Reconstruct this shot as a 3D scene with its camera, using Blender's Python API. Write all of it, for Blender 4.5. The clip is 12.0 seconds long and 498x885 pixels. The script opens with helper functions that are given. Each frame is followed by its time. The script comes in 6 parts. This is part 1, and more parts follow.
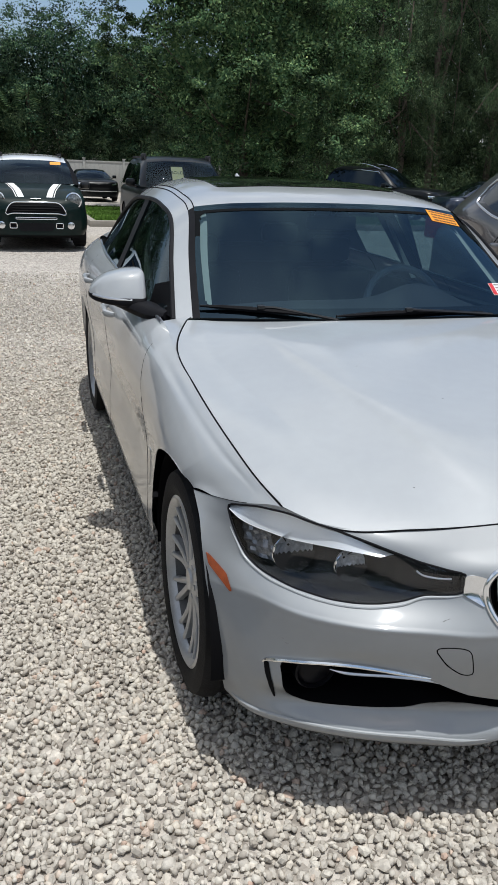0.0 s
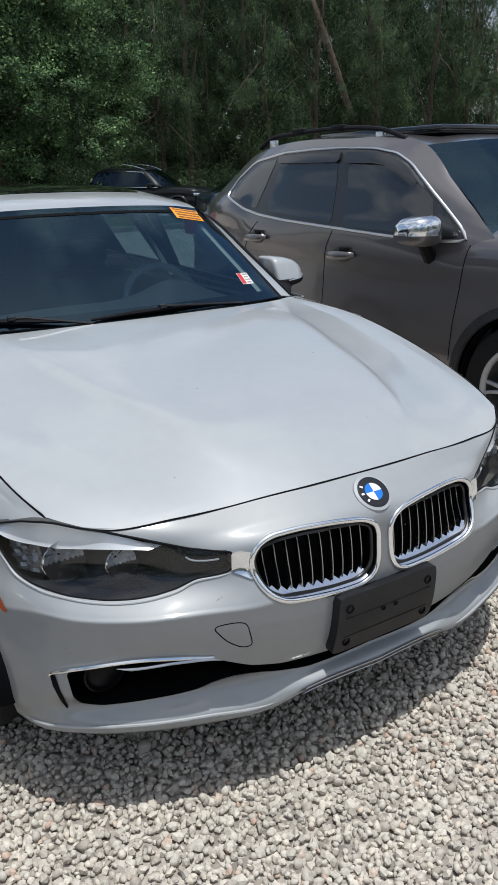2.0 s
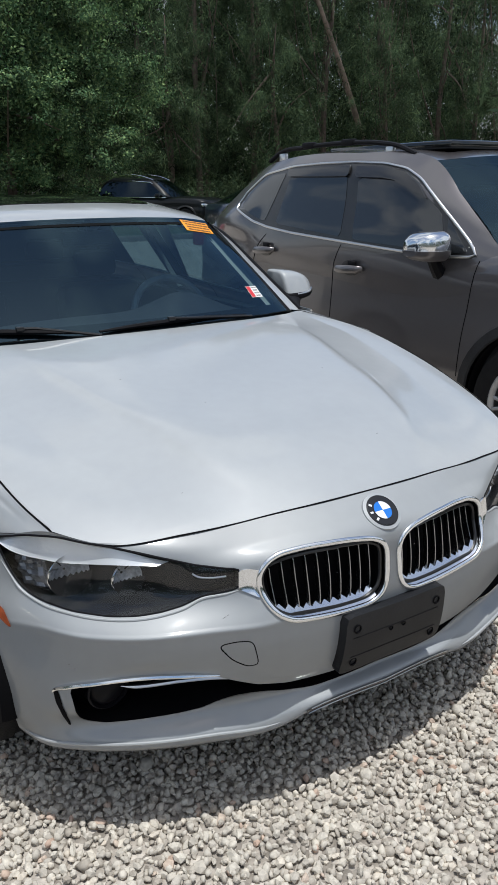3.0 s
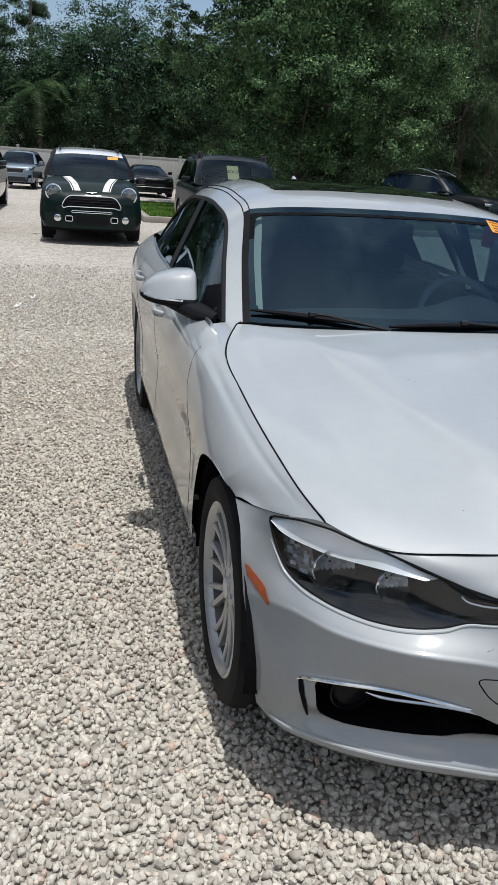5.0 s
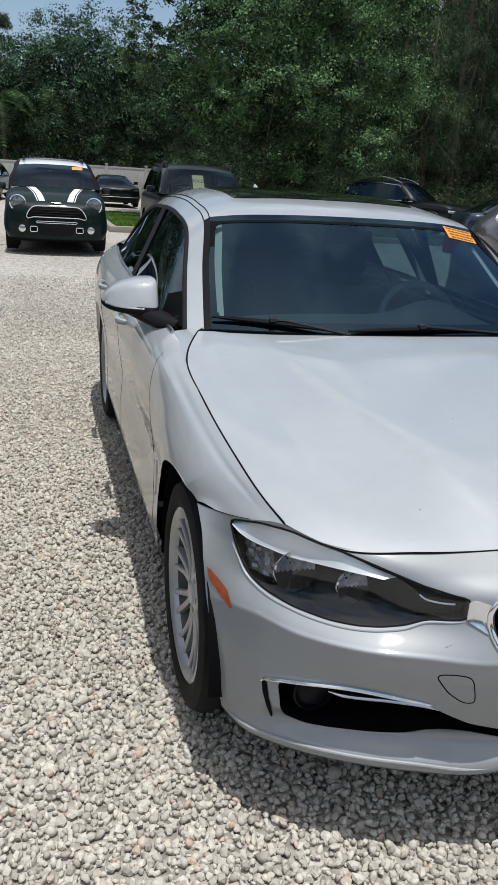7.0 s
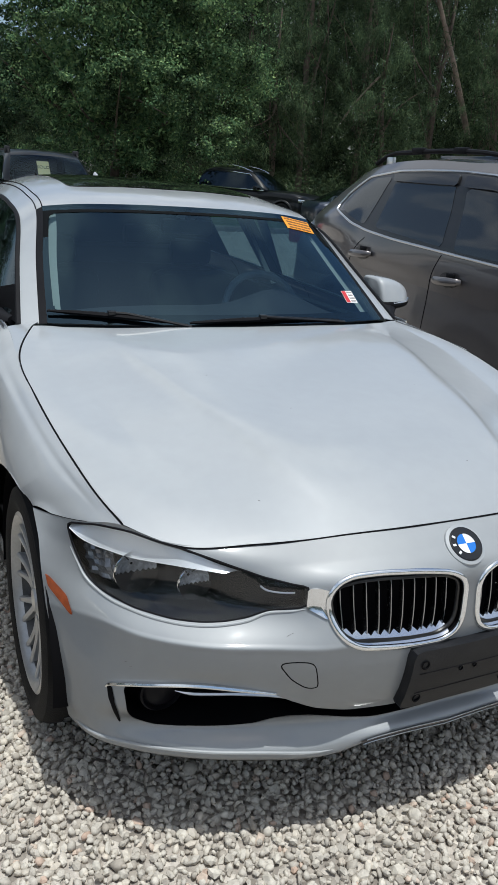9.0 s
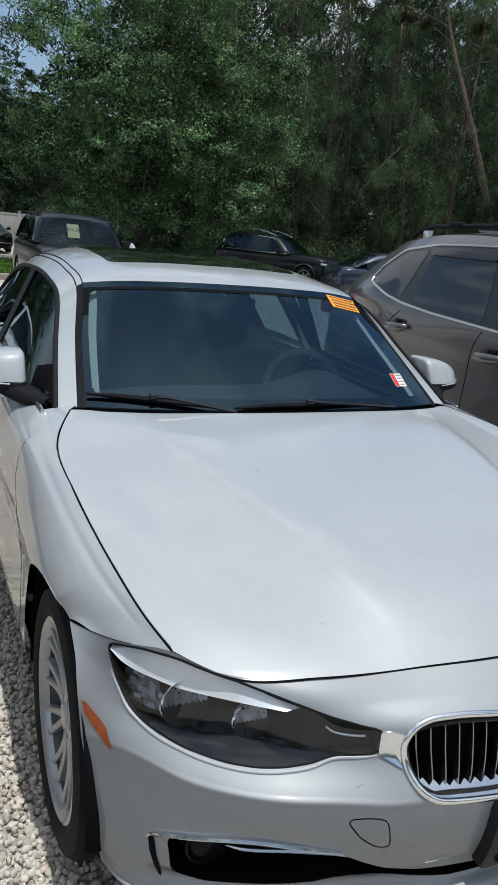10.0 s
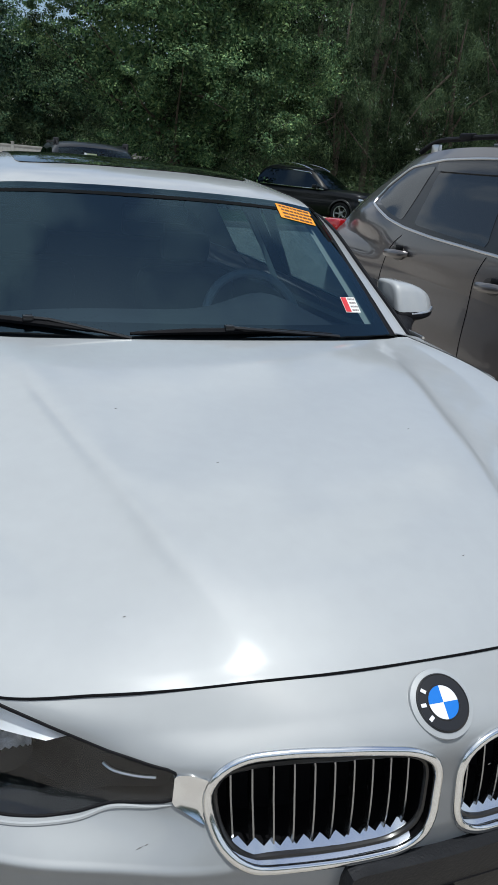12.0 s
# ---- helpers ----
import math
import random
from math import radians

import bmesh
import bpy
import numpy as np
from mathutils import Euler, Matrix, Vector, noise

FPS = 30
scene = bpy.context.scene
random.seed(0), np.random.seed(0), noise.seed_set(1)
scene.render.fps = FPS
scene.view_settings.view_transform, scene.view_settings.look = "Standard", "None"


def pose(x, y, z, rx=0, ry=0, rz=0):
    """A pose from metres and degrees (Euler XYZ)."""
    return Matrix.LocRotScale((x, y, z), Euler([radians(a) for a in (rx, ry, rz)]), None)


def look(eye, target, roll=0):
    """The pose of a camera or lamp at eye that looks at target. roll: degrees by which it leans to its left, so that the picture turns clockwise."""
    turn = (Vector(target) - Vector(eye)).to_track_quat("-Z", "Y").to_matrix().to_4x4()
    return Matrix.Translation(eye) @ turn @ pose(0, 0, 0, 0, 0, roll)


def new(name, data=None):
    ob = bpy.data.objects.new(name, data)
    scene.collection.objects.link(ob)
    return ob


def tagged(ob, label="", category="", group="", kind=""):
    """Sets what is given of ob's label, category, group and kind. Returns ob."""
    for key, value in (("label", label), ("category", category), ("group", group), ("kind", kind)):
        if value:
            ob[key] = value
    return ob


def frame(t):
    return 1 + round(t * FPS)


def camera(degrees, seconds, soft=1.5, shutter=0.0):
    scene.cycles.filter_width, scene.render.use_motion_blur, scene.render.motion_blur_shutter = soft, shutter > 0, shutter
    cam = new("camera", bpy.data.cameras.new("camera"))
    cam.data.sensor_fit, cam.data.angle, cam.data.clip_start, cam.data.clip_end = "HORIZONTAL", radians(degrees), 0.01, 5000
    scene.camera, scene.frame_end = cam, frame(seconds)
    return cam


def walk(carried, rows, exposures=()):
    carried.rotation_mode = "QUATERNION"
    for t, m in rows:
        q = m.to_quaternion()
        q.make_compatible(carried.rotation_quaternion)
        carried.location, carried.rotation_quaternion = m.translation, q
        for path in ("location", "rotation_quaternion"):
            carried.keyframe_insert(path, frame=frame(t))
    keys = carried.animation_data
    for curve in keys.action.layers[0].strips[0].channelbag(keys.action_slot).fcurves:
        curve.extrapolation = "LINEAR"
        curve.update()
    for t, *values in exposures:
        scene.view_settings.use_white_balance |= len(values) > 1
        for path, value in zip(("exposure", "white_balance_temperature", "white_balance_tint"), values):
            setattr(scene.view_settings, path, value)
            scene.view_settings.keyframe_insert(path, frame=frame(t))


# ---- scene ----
cam = camera(36.0, 12.0)
PATH = [
    (0, (-1.252, -1.143, 1.447), (-0.709, 0.663, 0.783), 2.0),
    (0.5, (-1.23, -1.161, 1.453), (-0.615, 0.62, 0.782), 1.2),
    (1, (-1.208, -1.176, 1.451), (-0.448, 0.546, 0.777), 0.1),
    (1.5, (-1.176, -1.194, 1.445), (-0.273, 0.462, 0.78), -0.8),
    (2, (-1.157, -1.215, 1.449), (-0.158, 0.387, 0.79), -1.3),
    (2.5, (-1.15, -1.204, 1.447), (-0.132, 0.388, 0.792), -1.1),
    (3, (-1.158, -1.193, 1.458), (-0.162, 0.421, 0.824), -0.5),
    (3.5, (-1.194, -1.166, 1.461), (-0.321, 0.523, 0.841), 0.3),
    (5.5, (-1.255, -1.094, 1.453), (-0.891, 0.751, 0.775), 3.8),
    (6, (-1.251, -1.099, 1.448), (-0.915, 0.755, 0.778), 3.1),
    (6.5, (-1.255, -1.108, 1.453), (-0.882, 0.743, 0.792), 3.0),
    (7, (-1.229, -1.124, 1.456), (-0.717, 0.699, 0.811), 3.5),
    (7.5, (-1.226, -1.147, 1.467), (-0.579, 0.633, 0.824), 4.4),
    (9.5, (-1.144, -1.072, 1.465), (-0.29, 0.62, 0.825), 4.1),
    (10, (-1.172, -0.905, 1.519), (-0.365, 0.852, 1.007), 5.0),
    (10.5, (-1.112, -0.863, 1.517), (-0.337, 0.92, 1.048), 5.6),
    (11, (-0.934, -0.877, 1.494), (-0.167, 0.899, 0.983), 6.0),
    (11.5, (-0.795, -0.833, 1.458), (-0.064, 0.939, 0.888), 5.2),
    (12, (-0.636, -0.669, 1.414), (0.066, 1.083, 0.753), 5.2),
]
walk(cam, [(t, look(eye, target, roll)) for t, eye, target, roll in PATH], [(0.0, 0.0, 6350, 8), (7.0, 0.0, 6350, 8), (9.5, -0.01, 6280, 6), (10.5, 0.04, 6270, 6), (12.0, -0.03, 6270, 6)])

from mathutils.bvhtree import BVHTree

# ---- daylight: a hazy summer noon, the sun almost overhead and a little ahead of the parked car ----
SUN_WAY = Vector((0.03, -0.16, 0.985)).normalized()
world = bpy.data.worlds.new("sky")
scene.world = world
world.use_nodes = True
wn = world.node_tree.nodes
sky = wn.new("ShaderNodeTexSky")
sky.sky_type = "NISHITA"
sky.sun_disc = False
sky.sun_elevation = math.asin(SUN_WAY.z)
sky.sun_rotation = math.atan2(SUN_WAY.x, SUN_WAY.y)
sky.air_density, sky.dust_density, sky.ozone_density = 1.0, 2.0, 1.0
wn["Background"].inputs[1].default_value = 0.126
# thin summer cloud over the whole sky
wl = world.node_tree.links
wco, wno, wra, wmx = (wn.new("ShaderNode" + k) for k in ("TexCoord", "TexNoise", "ValToRGB", "Mix"))
wno.inputs["Scale"].default_value, wno.inputs["Detail"].default_value = 2.3, 5
wra.color_ramp.elements[0].position, wra.color_ramp.elements[1].position = .47, .56
wra.color_ramp.elements[1].color = (.80, .80, .80, 1)
wmx.data_type = "RGBA"
wmx.inputs[7].default_value = (6.8, 7.0, 7.3, 1)
wl.new(wco.outputs["Generated"], wno.inputs["Vector"])
wl.new(wno.outputs[0], wra.inputs[0])
wl.new(wra.outputs[0], wmx.inputs[0])
wl.new(sky.outputs[0], wmx.inputs[6])
wl.new(wmx.outputs[2], wn["Background"].inputs[0])
sun = new("sun", bpy.data.lights.new("sun", "SUN"))
sun.data.energy, sun.data.angle, sun.data.color = 3.55, radians(0.6), (1.0, 0.975, 0.94)
sun.matrix_world = look((0, 0, 30), Vector((0, 0, 30)) - SUN_WAY)
scene.view_settings.exposure = 0.0


# ---- materials ----
def mat(name, color, rough=0.5, metal=0.0, coat=0.0, spec=0.5, var=0.0, scale=8.0, bump=0.0, bscale=60.0, color2=None, trans=0.0, ior=1.45, alpha=1.0, emit=0.0, piece=0.0):
    """A surface with colour variation at two scales and fine relief; piece: variation from object to object."""
    m = bpy.data.materials.new(name)
    m.use_nodes = True
    nt = m.node_tree
    n, l = nt.nodes, nt.links
    p = n["Principled BSDF"]
    p.inputs["Base Color"].default_value = (*color, 1)
    p.inputs["Roughness"].default_value = rough
    p.inputs["Metallic"].default_value = metal
    p.inputs["Coat Weight"].default_value = coat
    p.inputs["Coat Roughness"].default_value = 0.03
    p.inputs["Specular IOR Level"].default_value = spec
    p.inputs["Transmission Weight"].default_value = trans
    p.inputs["IOR"].default_value = ior
    p.inputs["Alpha"].default_value = alpha
    if emit:
        p.inputs["Emission Color"].default_value = (*color, 1)
        p.inputs["Emission Strength"].default_value = emit
    co = n.new("ShaderNodeTexCoord")
    if var or color2:
        big, small = n.new("ShaderNodeTexNoise"), n.new("ShaderNodeTexNoise")
        big.inputs["Scale"].default_value, small.inputs["Scale"].default_value = scale, scale * 9
        big.inputs["Detail"].default_value = 4
        for t in (big, small):
            l.new(co.outputs["Object"], t.inputs["Vector"])
        add = n.new("ShaderNodeMath")
        add.operation = "MULTIPLY_ADD"
        l.new(small.outputs[0], add.inputs[0])
        add.inputs[1].default_value = 0.5
        l.new(big.outputs[0], add.inputs[2])
        ramp = n.new("ShaderNodeValToRGB")
        ramp.color_ramp.elements[0].position, ramp.color_ramp.elements[1].position = 0.55, 0.95
        c2 = color2 or tuple(c * (1 - var) for c in color)
        ramp.color_ramp.elements[0].color, ramp.color_ramp.elements[1].color = (*c2, 1), (*color, 1)
        l.new(add.outputs[0], ramp.inputs[0])
        out = ramp.outputs[0]
        if piece:
            info, hsv = n.new("ShaderNodeObjectInfo"), n.new("ShaderNodeHueSaturation")
            ma = n.new("ShaderNodeMapRange")
            ma.inputs[3].default_value, ma.inputs[4].default_value = 1 - piece, 1 + piece
            l.new(info.outputs["Random"], ma.inputs[0])
            l.new(ma.outputs[0], hsv.inputs["Value"])
            l.new(out, hsv.inputs["Color"])
            out = hsv.outputs[0]
        l.new(out, p.inputs["Base Color"])
    if bump:
        t, b = n.new("ShaderNodeTexNoise"), n.new("ShaderNodeBump")
        t.inputs["Scale"].default_value, t.inputs["Detail"].default_value = bscale, 6
        l.new(co.outputs["Object"], t.inputs["Vector"])
        b.inputs["Strength"].default_value, b.inputs["Distance"].default_value = min(1, bump), 0.004
        l.new(t.outputs[0], b.inputs["Height"])
        l.new(b.outputs[0], p.inputs["Normal"])
    return m


def glass(name, tint, rough=0.0, gloss=(.72, .90, 1.0), least=.08):
    """Tinted car glass: a coat of reflection, coloured by gloss, over a filter of that tint."""
    m = bpy.data.materials.new(name)
    m.use_nodes = True
    nt = m.node_tree
    n, l = nt.nodes, nt.links
    n.remove(n["Principled BSDF"])
    tr, gl, mx, fr = (n.new("ShaderNode" + k) for k in ("BsdfTransparent", "BsdfGlossy", "MixShader", "LayerWeight"))
    pw, ad = n.new("ShaderNodeMath"), n.new("ShaderNodeMath")
    pw.operation, ad.operation = "POWER", "MULTIPLY_ADD"
    pw.inputs[1].default_value, ad.inputs[1].default_value, ad.inputs[2].default_value = 5, .92, least
    tr.inputs[0].default_value = (*tint, 1)
    # bluish gloss puts the blue of the sky into the reflection colour
    gl.inputs[0].default_value, gl.inputs[1].default_value = (*gloss, 1), rough
    fr.inputs[0].default_value = .5
    l.new(fr.outputs["Facing"], pw.inputs[0])
    l.new(pw.outputs[0], ad.inputs[0])
    l.new(ad.outputs[0], mx.inputs[0])
    l.new(tr.outputs[0], mx.inputs[1])
    l.new(gl.outputs[0], mx.inputs[2])
    l.new(mx.outputs[0], n["Material Output"].inputs[0])
    return m


def paint(name, color, metal=0.0, rough=0.35, coat=1.0, haze=0.0):
    """Car paint: base coat with fine flake and slight dust, under a glossy clear coat."""
    m = mat(name, color, rough, metal, coat=coat, spec=.5 * coat, var=0.06, scale=3.0)
    n, l = m.node_tree.nodes, m.node_tree.links
    co = n.new("ShaderNodeTexCoord")
    d = n.new("ShaderNodeTexNoise")
    d.inputs["Scale"].default_value, d.inputs["Detail"].default_value = 5, 5
    l.new(co.outputs["Object"], d.inputs["Vector"])
    r = n.new("ShaderNodeMapRange")
    r.inputs[3].default_value, r.inputs[4].default_value = 0.02 + haze, 0.09 + haze
    l.new(d.outputs[0], r.inputs[0])
    l.new(r.outputs[0], n["Principled BSDF"].inputs["Coat Roughness"])
    return m


WHITE = paint("pearl_white_paint", (0.356, 0.374, 0.388), 0.05, 0.50, haze=.025)
BLACK_GAP = mat("dark_gap", (0.005, 0.005, 0.006), 0.8, spec=.08)
BLACK_PLASTIC = mat("black_plastic", (0.010, 0.010, 0.012), 0.55, spec=.12, var=0.3, scale=12, bump=0.15, bscale=400)
GREY_PLASTIC = mat("weathered_black_plastic", (0.026, 0.027, 0.030), 0.55, spec=.3, var=0.35, scale=9, bump=0.3, bscale=300)
GLOSS_BLACK = mat("gloss_black", (0.012, 0.012, 0.013), 0.3, coat=0.3)
CHROME = mat("chrome", (0.80, 0.82, 0.84), 0.14, 1.0)
SATIN = mat("satin_chrome", (0.62, 0.63, 0.64), 0.28, 1.0)
ALLOY = mat("silver_alloy", (0.43, 0.44, 0.45), 0.36, 0.45, coat=0.4, var=0.2, scale=14)
RUBBER = mat("tyre_rubber", (0.013, 0.013, 0.014), 0.82, spec=.25, var=0.45, scale=20, bump=0.4, bscale=150)
GLASS_WS = glass("windscreen_glass", (0.36, 0.50, 0.58), 0.0, (.50, .80, 1.0), .080)
GLASS_DARK = glass("privacy_glass", (0.07, 0.08, 0.085), least=.05)
GLASS_SIDE = glass("side_glass", (0.26, 0.33, 0.32), 0.0, (.60, .70, .76), .05)
GLASS_FAR = glass("far_windscreen", (0.16, 0.21, 0.24), 0.0, (.6, .8, 1.0), .045)
GLASS_CLEAR = glass("headlight_cover", (0.90, 0.92, 0.94), 0.0, (1, 1, 1), .045)
ROOF_GLASS = mat("roof_glass", (0.006, 0.007, 0.008), 0.04, coat=0.5)
AMBER = mat("amber_reflector", (0.30, 0.062, 0.016), 0.25, coat=1.0, var=0.35, scale=60)
RED_LENS = mat("red_lens", (0.35, 0.008, 0.01), 0.12, coat=1.0)
INTERIOR = mat("dark_cabin_trim", (0.016, 0.020, 0.023), 0.7, var=0.3, scale=6, bump=0.2)
HEADLINER = mat("grey_headliner", (0.42, 0.43, 0.41), 0.9, var=0.1)
ORANGE = mat("orange_paper", (0.85, 0.32, 0.02), 0.6, var=0.08, scale=30)
PAPER_RED = mat("red_ink", (0.55, 0.03, 0.04), 0.6)
PAPER_WHITE = mat("white_paper", (0.78, 0.78, 0.76), 0.7, var=0.06)
INK = mat("dark_ink", (0.12, 0.05, 0.02), 0.7)
BLUE = mat("badge_blue", (0.01, 0.16, 0.58), 0.2, coat=1.0)
BADGE_WHITE = mat("badge_white", (0.75, 0.76, 0.78), 0.2, coat=1.0)


# ---- mesh tools ----
def part(name, bm, material, parent=None, label="", smooth=40.0):
    """Links a bmesh as one mesh object; edges sharper than smooth degrees stay sharp."""
    bmesh.ops.recalc_face_normals(bm, faces=bm.faces)
    return raw_part(name, bm, material, parent, label, smooth)


def raw_part(name, bm, material, parent=None, label="", smooth=40.0):
    lim = radians(smooth)
    for f in bm.faces:
        f.smooth = True
    for e in bm.edges:
        if len(e.link_faces) == 2 and e.calc_face_angle(0) > lim:
            e.smooth = False
    me = bpy.data.meshes.new(name)
    bm.to_mesh(me)
    bm.free()
    me.materials.append(material)
    ob = new(name, me)
    if parent:
        ob.parent = parent
    if label:
        ob["label"] = label
    return ob


def spline(pts, m):
    """m points on a smooth curve through pts."""
    p = np.asarray(pts, float)
    if len(p) == 2:
        return p[0] + np.linspace(0, 1, m)[:, None] * (p[1] - p[0])
    h = np.linalg.norm(np.diff(p, axis=0), axis=1)[:, None] + 1e-9
    d = np.diff(p, axis=0) / h
    inner = (h[1:] * d[:-1] + h[:-1] * d[1:]) / (h[:-1] + h[1:])
    tan = np.concatenate([[1.5 * d[0] - .5 * inner[0]], inner, [1.5 * d[-1] - .5 * inner[-1]]])
    u = np.linspace(0, len(p) - 1, m)
    i = np.minimum(u.astype(int), len(p) - 2)
    f = (u - i)[:, None]
    a, b, ta, tb = p[i], p[i + 1], tan[i] * h[i], tan[i + 1] * h[i]
    return (2 * f**3 - 3 * f**2 + 1) * a + (f**3 - 2 * f**2 + f) * ta + (3 * f**2 - 2 * f**3) * b + (f**3 - f**2) * tb


def loft(lines, m, k):
    """A grid of m x k points through the lines: m along them, k across."""
    along = np.array([spline(line, m) for line in lines])
    return np.array([spline(along[:, j], k) for j in range(m)])


def grid_mesh(bm, g, flip=False, closed=False, keep=None):
    """Adds a grid of points to bm as quads. keep: a mask of the quads to make."""
    m, k = g.shape[:2]
    vs = [[bm.verts.new(g[i, j]) for j in range(k)] for i in range(m)]
    for i in range(m - 1):
        for j in range(k if closed else k - 1):
            if keep is not None and not keep[i, j]:
                continue
            q = [vs[i][j], vs[i + 1][j], vs[i + 1][(j + 1) % k], vs[i][(j + 1) % k]]
            if flip:
                q.reverse()
            try:
                bm.faces.new(q)
            except ValueError:
                pass
    return vs


def drop_loose(bm):
    bmesh.ops.delete(bm, geom=[v for v in bm.verts if not v.link_faces], context="VERTS")


def mirrored(bm, weld=0.0005):
    """Adds the mirror image in x and welds the seam."""
    geo = bmesh.ops.duplicate(bm, geom=bm.verts[:] + bm.edges[:] + bm.faces[:])["geom"]
    for v in geo:
        if isinstance(v, bmesh.types.BMVert):
            v.co.x = -v.co.x
    bmesh.ops.reverse_faces(bm, faces=[f for f in geo if isinstance(f, bmesh.types.BMFace)])
    bmesh.ops.remove_doubles(bm, verts=bm.verts, dist=weld)


def tube(bm, pts, r, sides=6, closed=False, squash=1.0, up=None):
    """A round bar of radius r (a number or one per point) along pts."""
    p = [Vector(q) for q in pts]
    n = len(p)
    rr = r if hasattr(r, "__len__") else [r] * n
    rings, fixed = [], up is not None
    up = Vector(up) if fixed else Vector((0, 0, 1))
    for i in range(n):
        a, b = (p[i - 1], p[(i + 1) % n]) if closed else (p[max(0, i - 1)], p[min(n - 1, i + 1)])
        t = (b - a).normalized()
        s = t.cross(up if fixed or abs(t.z) < 0.95 else Vector((0, 1, 0))).normalized()
        w = s.cross(t)
        rings.append([bm.verts.new(p[i] + rr[i] * (math.cos(x) * s + squash * math.sin(x) * w)) for x in (2 * math.pi * j / sides for j in range(sides))])
    for i in range(n if closed else n - 1):
        u, v = rings[i], rings[(i + 1) % n]
        for j in range(sides):
            bm.faces.new((u[j], u[(j + 1) % sides], v[(j + 1) % sides], v[j]))
    if not closed:
        bm.faces.new(rings[0][::-1])
        bm.faces.new(rings[-1])


def box(bm, lo, hi, bevel=0.0, m=None):
    """A bevelled box between two corners."""
    made = bmesh.ops.create_cube(bm, size=1)["verts"]
    lo, hi = Vector(lo), Vector(hi)
    for v in made:
        v.co = Vector((lo[i] + (v.co[i] + 0.5) * (hi[i] - lo[i]) for i in range(3)))
    if bevel:
        es = list({e for v in made for e in v.link_edges})
        made = list({v for f in bmesh.ops.bevel(bm, geom=es, offset=bevel, segments=2, affect="EDGES", profile=0.5)["faces"] for v in f.verts} | {v for v in made if v.is_valid})
    if m is not None:
        bmesh.ops.transform(bm, matrix=m, verts=[v for v in made if v.is_valid])


def round_poly(pts, r, seg=5):
    """The outline pts (2D) with its corners rounded by r (a number or one per corner)."""
    out, n = [], len(pts)
    rr = r if hasattr(r, "__len__") else [r] * n
    for i in range(n):
        a, b, c = (np.array(pts[j % n], float) for j in (i - 1, i, i + 1))
        u, v = a - b, c - b
        lu, lv = np.linalg.norm(u), np.linalg.norm(v)
        d = min(rr[i], lu * 0.48, lv * 0.48)
        p, q = b + u / lu * d, b + v / lv * d
        for t in np.linspace(0, 1, seg):
            out.append(tuple((1 - t) ** 2 * p + 2 * t * (1 - t) * b + t * t * q))
    return out


def resample(pts, n, closed=True):
    p = np.array(pts, float)
    if closed:
        p = np.vstack([p, p[:1]])
    s = np.concatenate([[0], np.cumsum(np.linalg.norm(np.diff(p, axis=0), axis=1))])
    u = np.linspace(0, s[-1], n + (1 if closed else 0))
    q = np.stack([np.interp(u, s, p[:, k]) for k in range(p.shape[1])], 1)
    return q[:-1] if closed else q


def inside(pts, poly):
    """Which of the 2D points lie in the polygon."""
    x, y = pts[..., 0], pts[..., 1]
    res = np.zeros(x.shape, bool)
    q = np.array(poly)
    for (x1, y1), (x2, y2) in zip(q, np.roll(q, -1, 0)):
        hit = (y1 > y) != (y2 > y)
        res ^= hit & (x < (x2 - x1) * (y - y1) / (y2 - y1 + 1e-12) + x1)
    return res


def cut_grid(g, poly, axes):
    """Opens a grid along an outline seen along the axis that is not in axes: snaps the rim onto it. Returns the grid and the mask of quads inside."""
    a = np.array(g)
    flat = a[..., list(axes)]
    ins = inside(flat, poly)
    near = np.zeros_like(ins)
    for di in (-1, 0, 1):
        for dj in (-1, 0, 1):
            near |= ~np.roll(np.roll(np.pad(ins, 1, mode="edge"), di, 0), dj, 1)[1:-1, 1:-1]
    rim = ins & near
    dense = np.array(resample(poly, 600))
    for i, j in zip(*np.nonzero(rim)):
        b = dense[np.argmin(((dense - flat[i, j]) ** 2).sum(1))]
        a[i, j, axes[0]], a[i, j, axes[1]] = b
    core = ins & ~rim
    any_core = core[:-1, :-1] | core[1:, :-1] | core[:-1, 1:] | core[1:, 1:]
    full = ins[:-1, :-1] & ins[1:, :-1] & ins[:-1, 1:] & ins[1:, 1:]
    return a, any_core | full


def drape(tree, p, way, lift):
    """Where a ray from p along way meets the surface, lifted off it."""
    h, nrm, *_ = tree.ray_cast(Vector(p), Vector(way))
    if h is None:
        h, nrm, *_ = tree.find_nearest(Vector(p) + Vector(way) * 1.0)
    if nrm.dot(Vector(way)) > 0:
        nrm = -nrm
    return h + nrm * lift


def panel(bm, outline, tree, at, way, lift=0.004, depth=0.012, rings=5, crown=0.0):
    """A plate of that outline (2D), laid on a surface: at(u, v) gives the ray's start. It has an edge of that depth."""
    o = np.array(outline)
    c = o.mean(0)
    n = len(o)
    rows = [[bm.verts.new(drape(tree, at(*(c + (p - c) * (k / rings))), way, lift + crown * (1 - (k / rings) ** 2))) for p in o] for k in range(1, rings + 1)]
    mid = bm.verts.new(drape(tree, at(*c), way, lift + crown))
    base = [bm.verts.new(v.co + Vector(way).normalized() * depth) for v in rows[-1]]
    for i in range(n):
        j = (i + 1) % n
        bm.faces.new((mid, rows[0][i], rows[0][j]))
        for a, b in zip(rows, rows[1:] + [base]):
            bm.faces.new((a[i], b[i], b[j], a[j]))


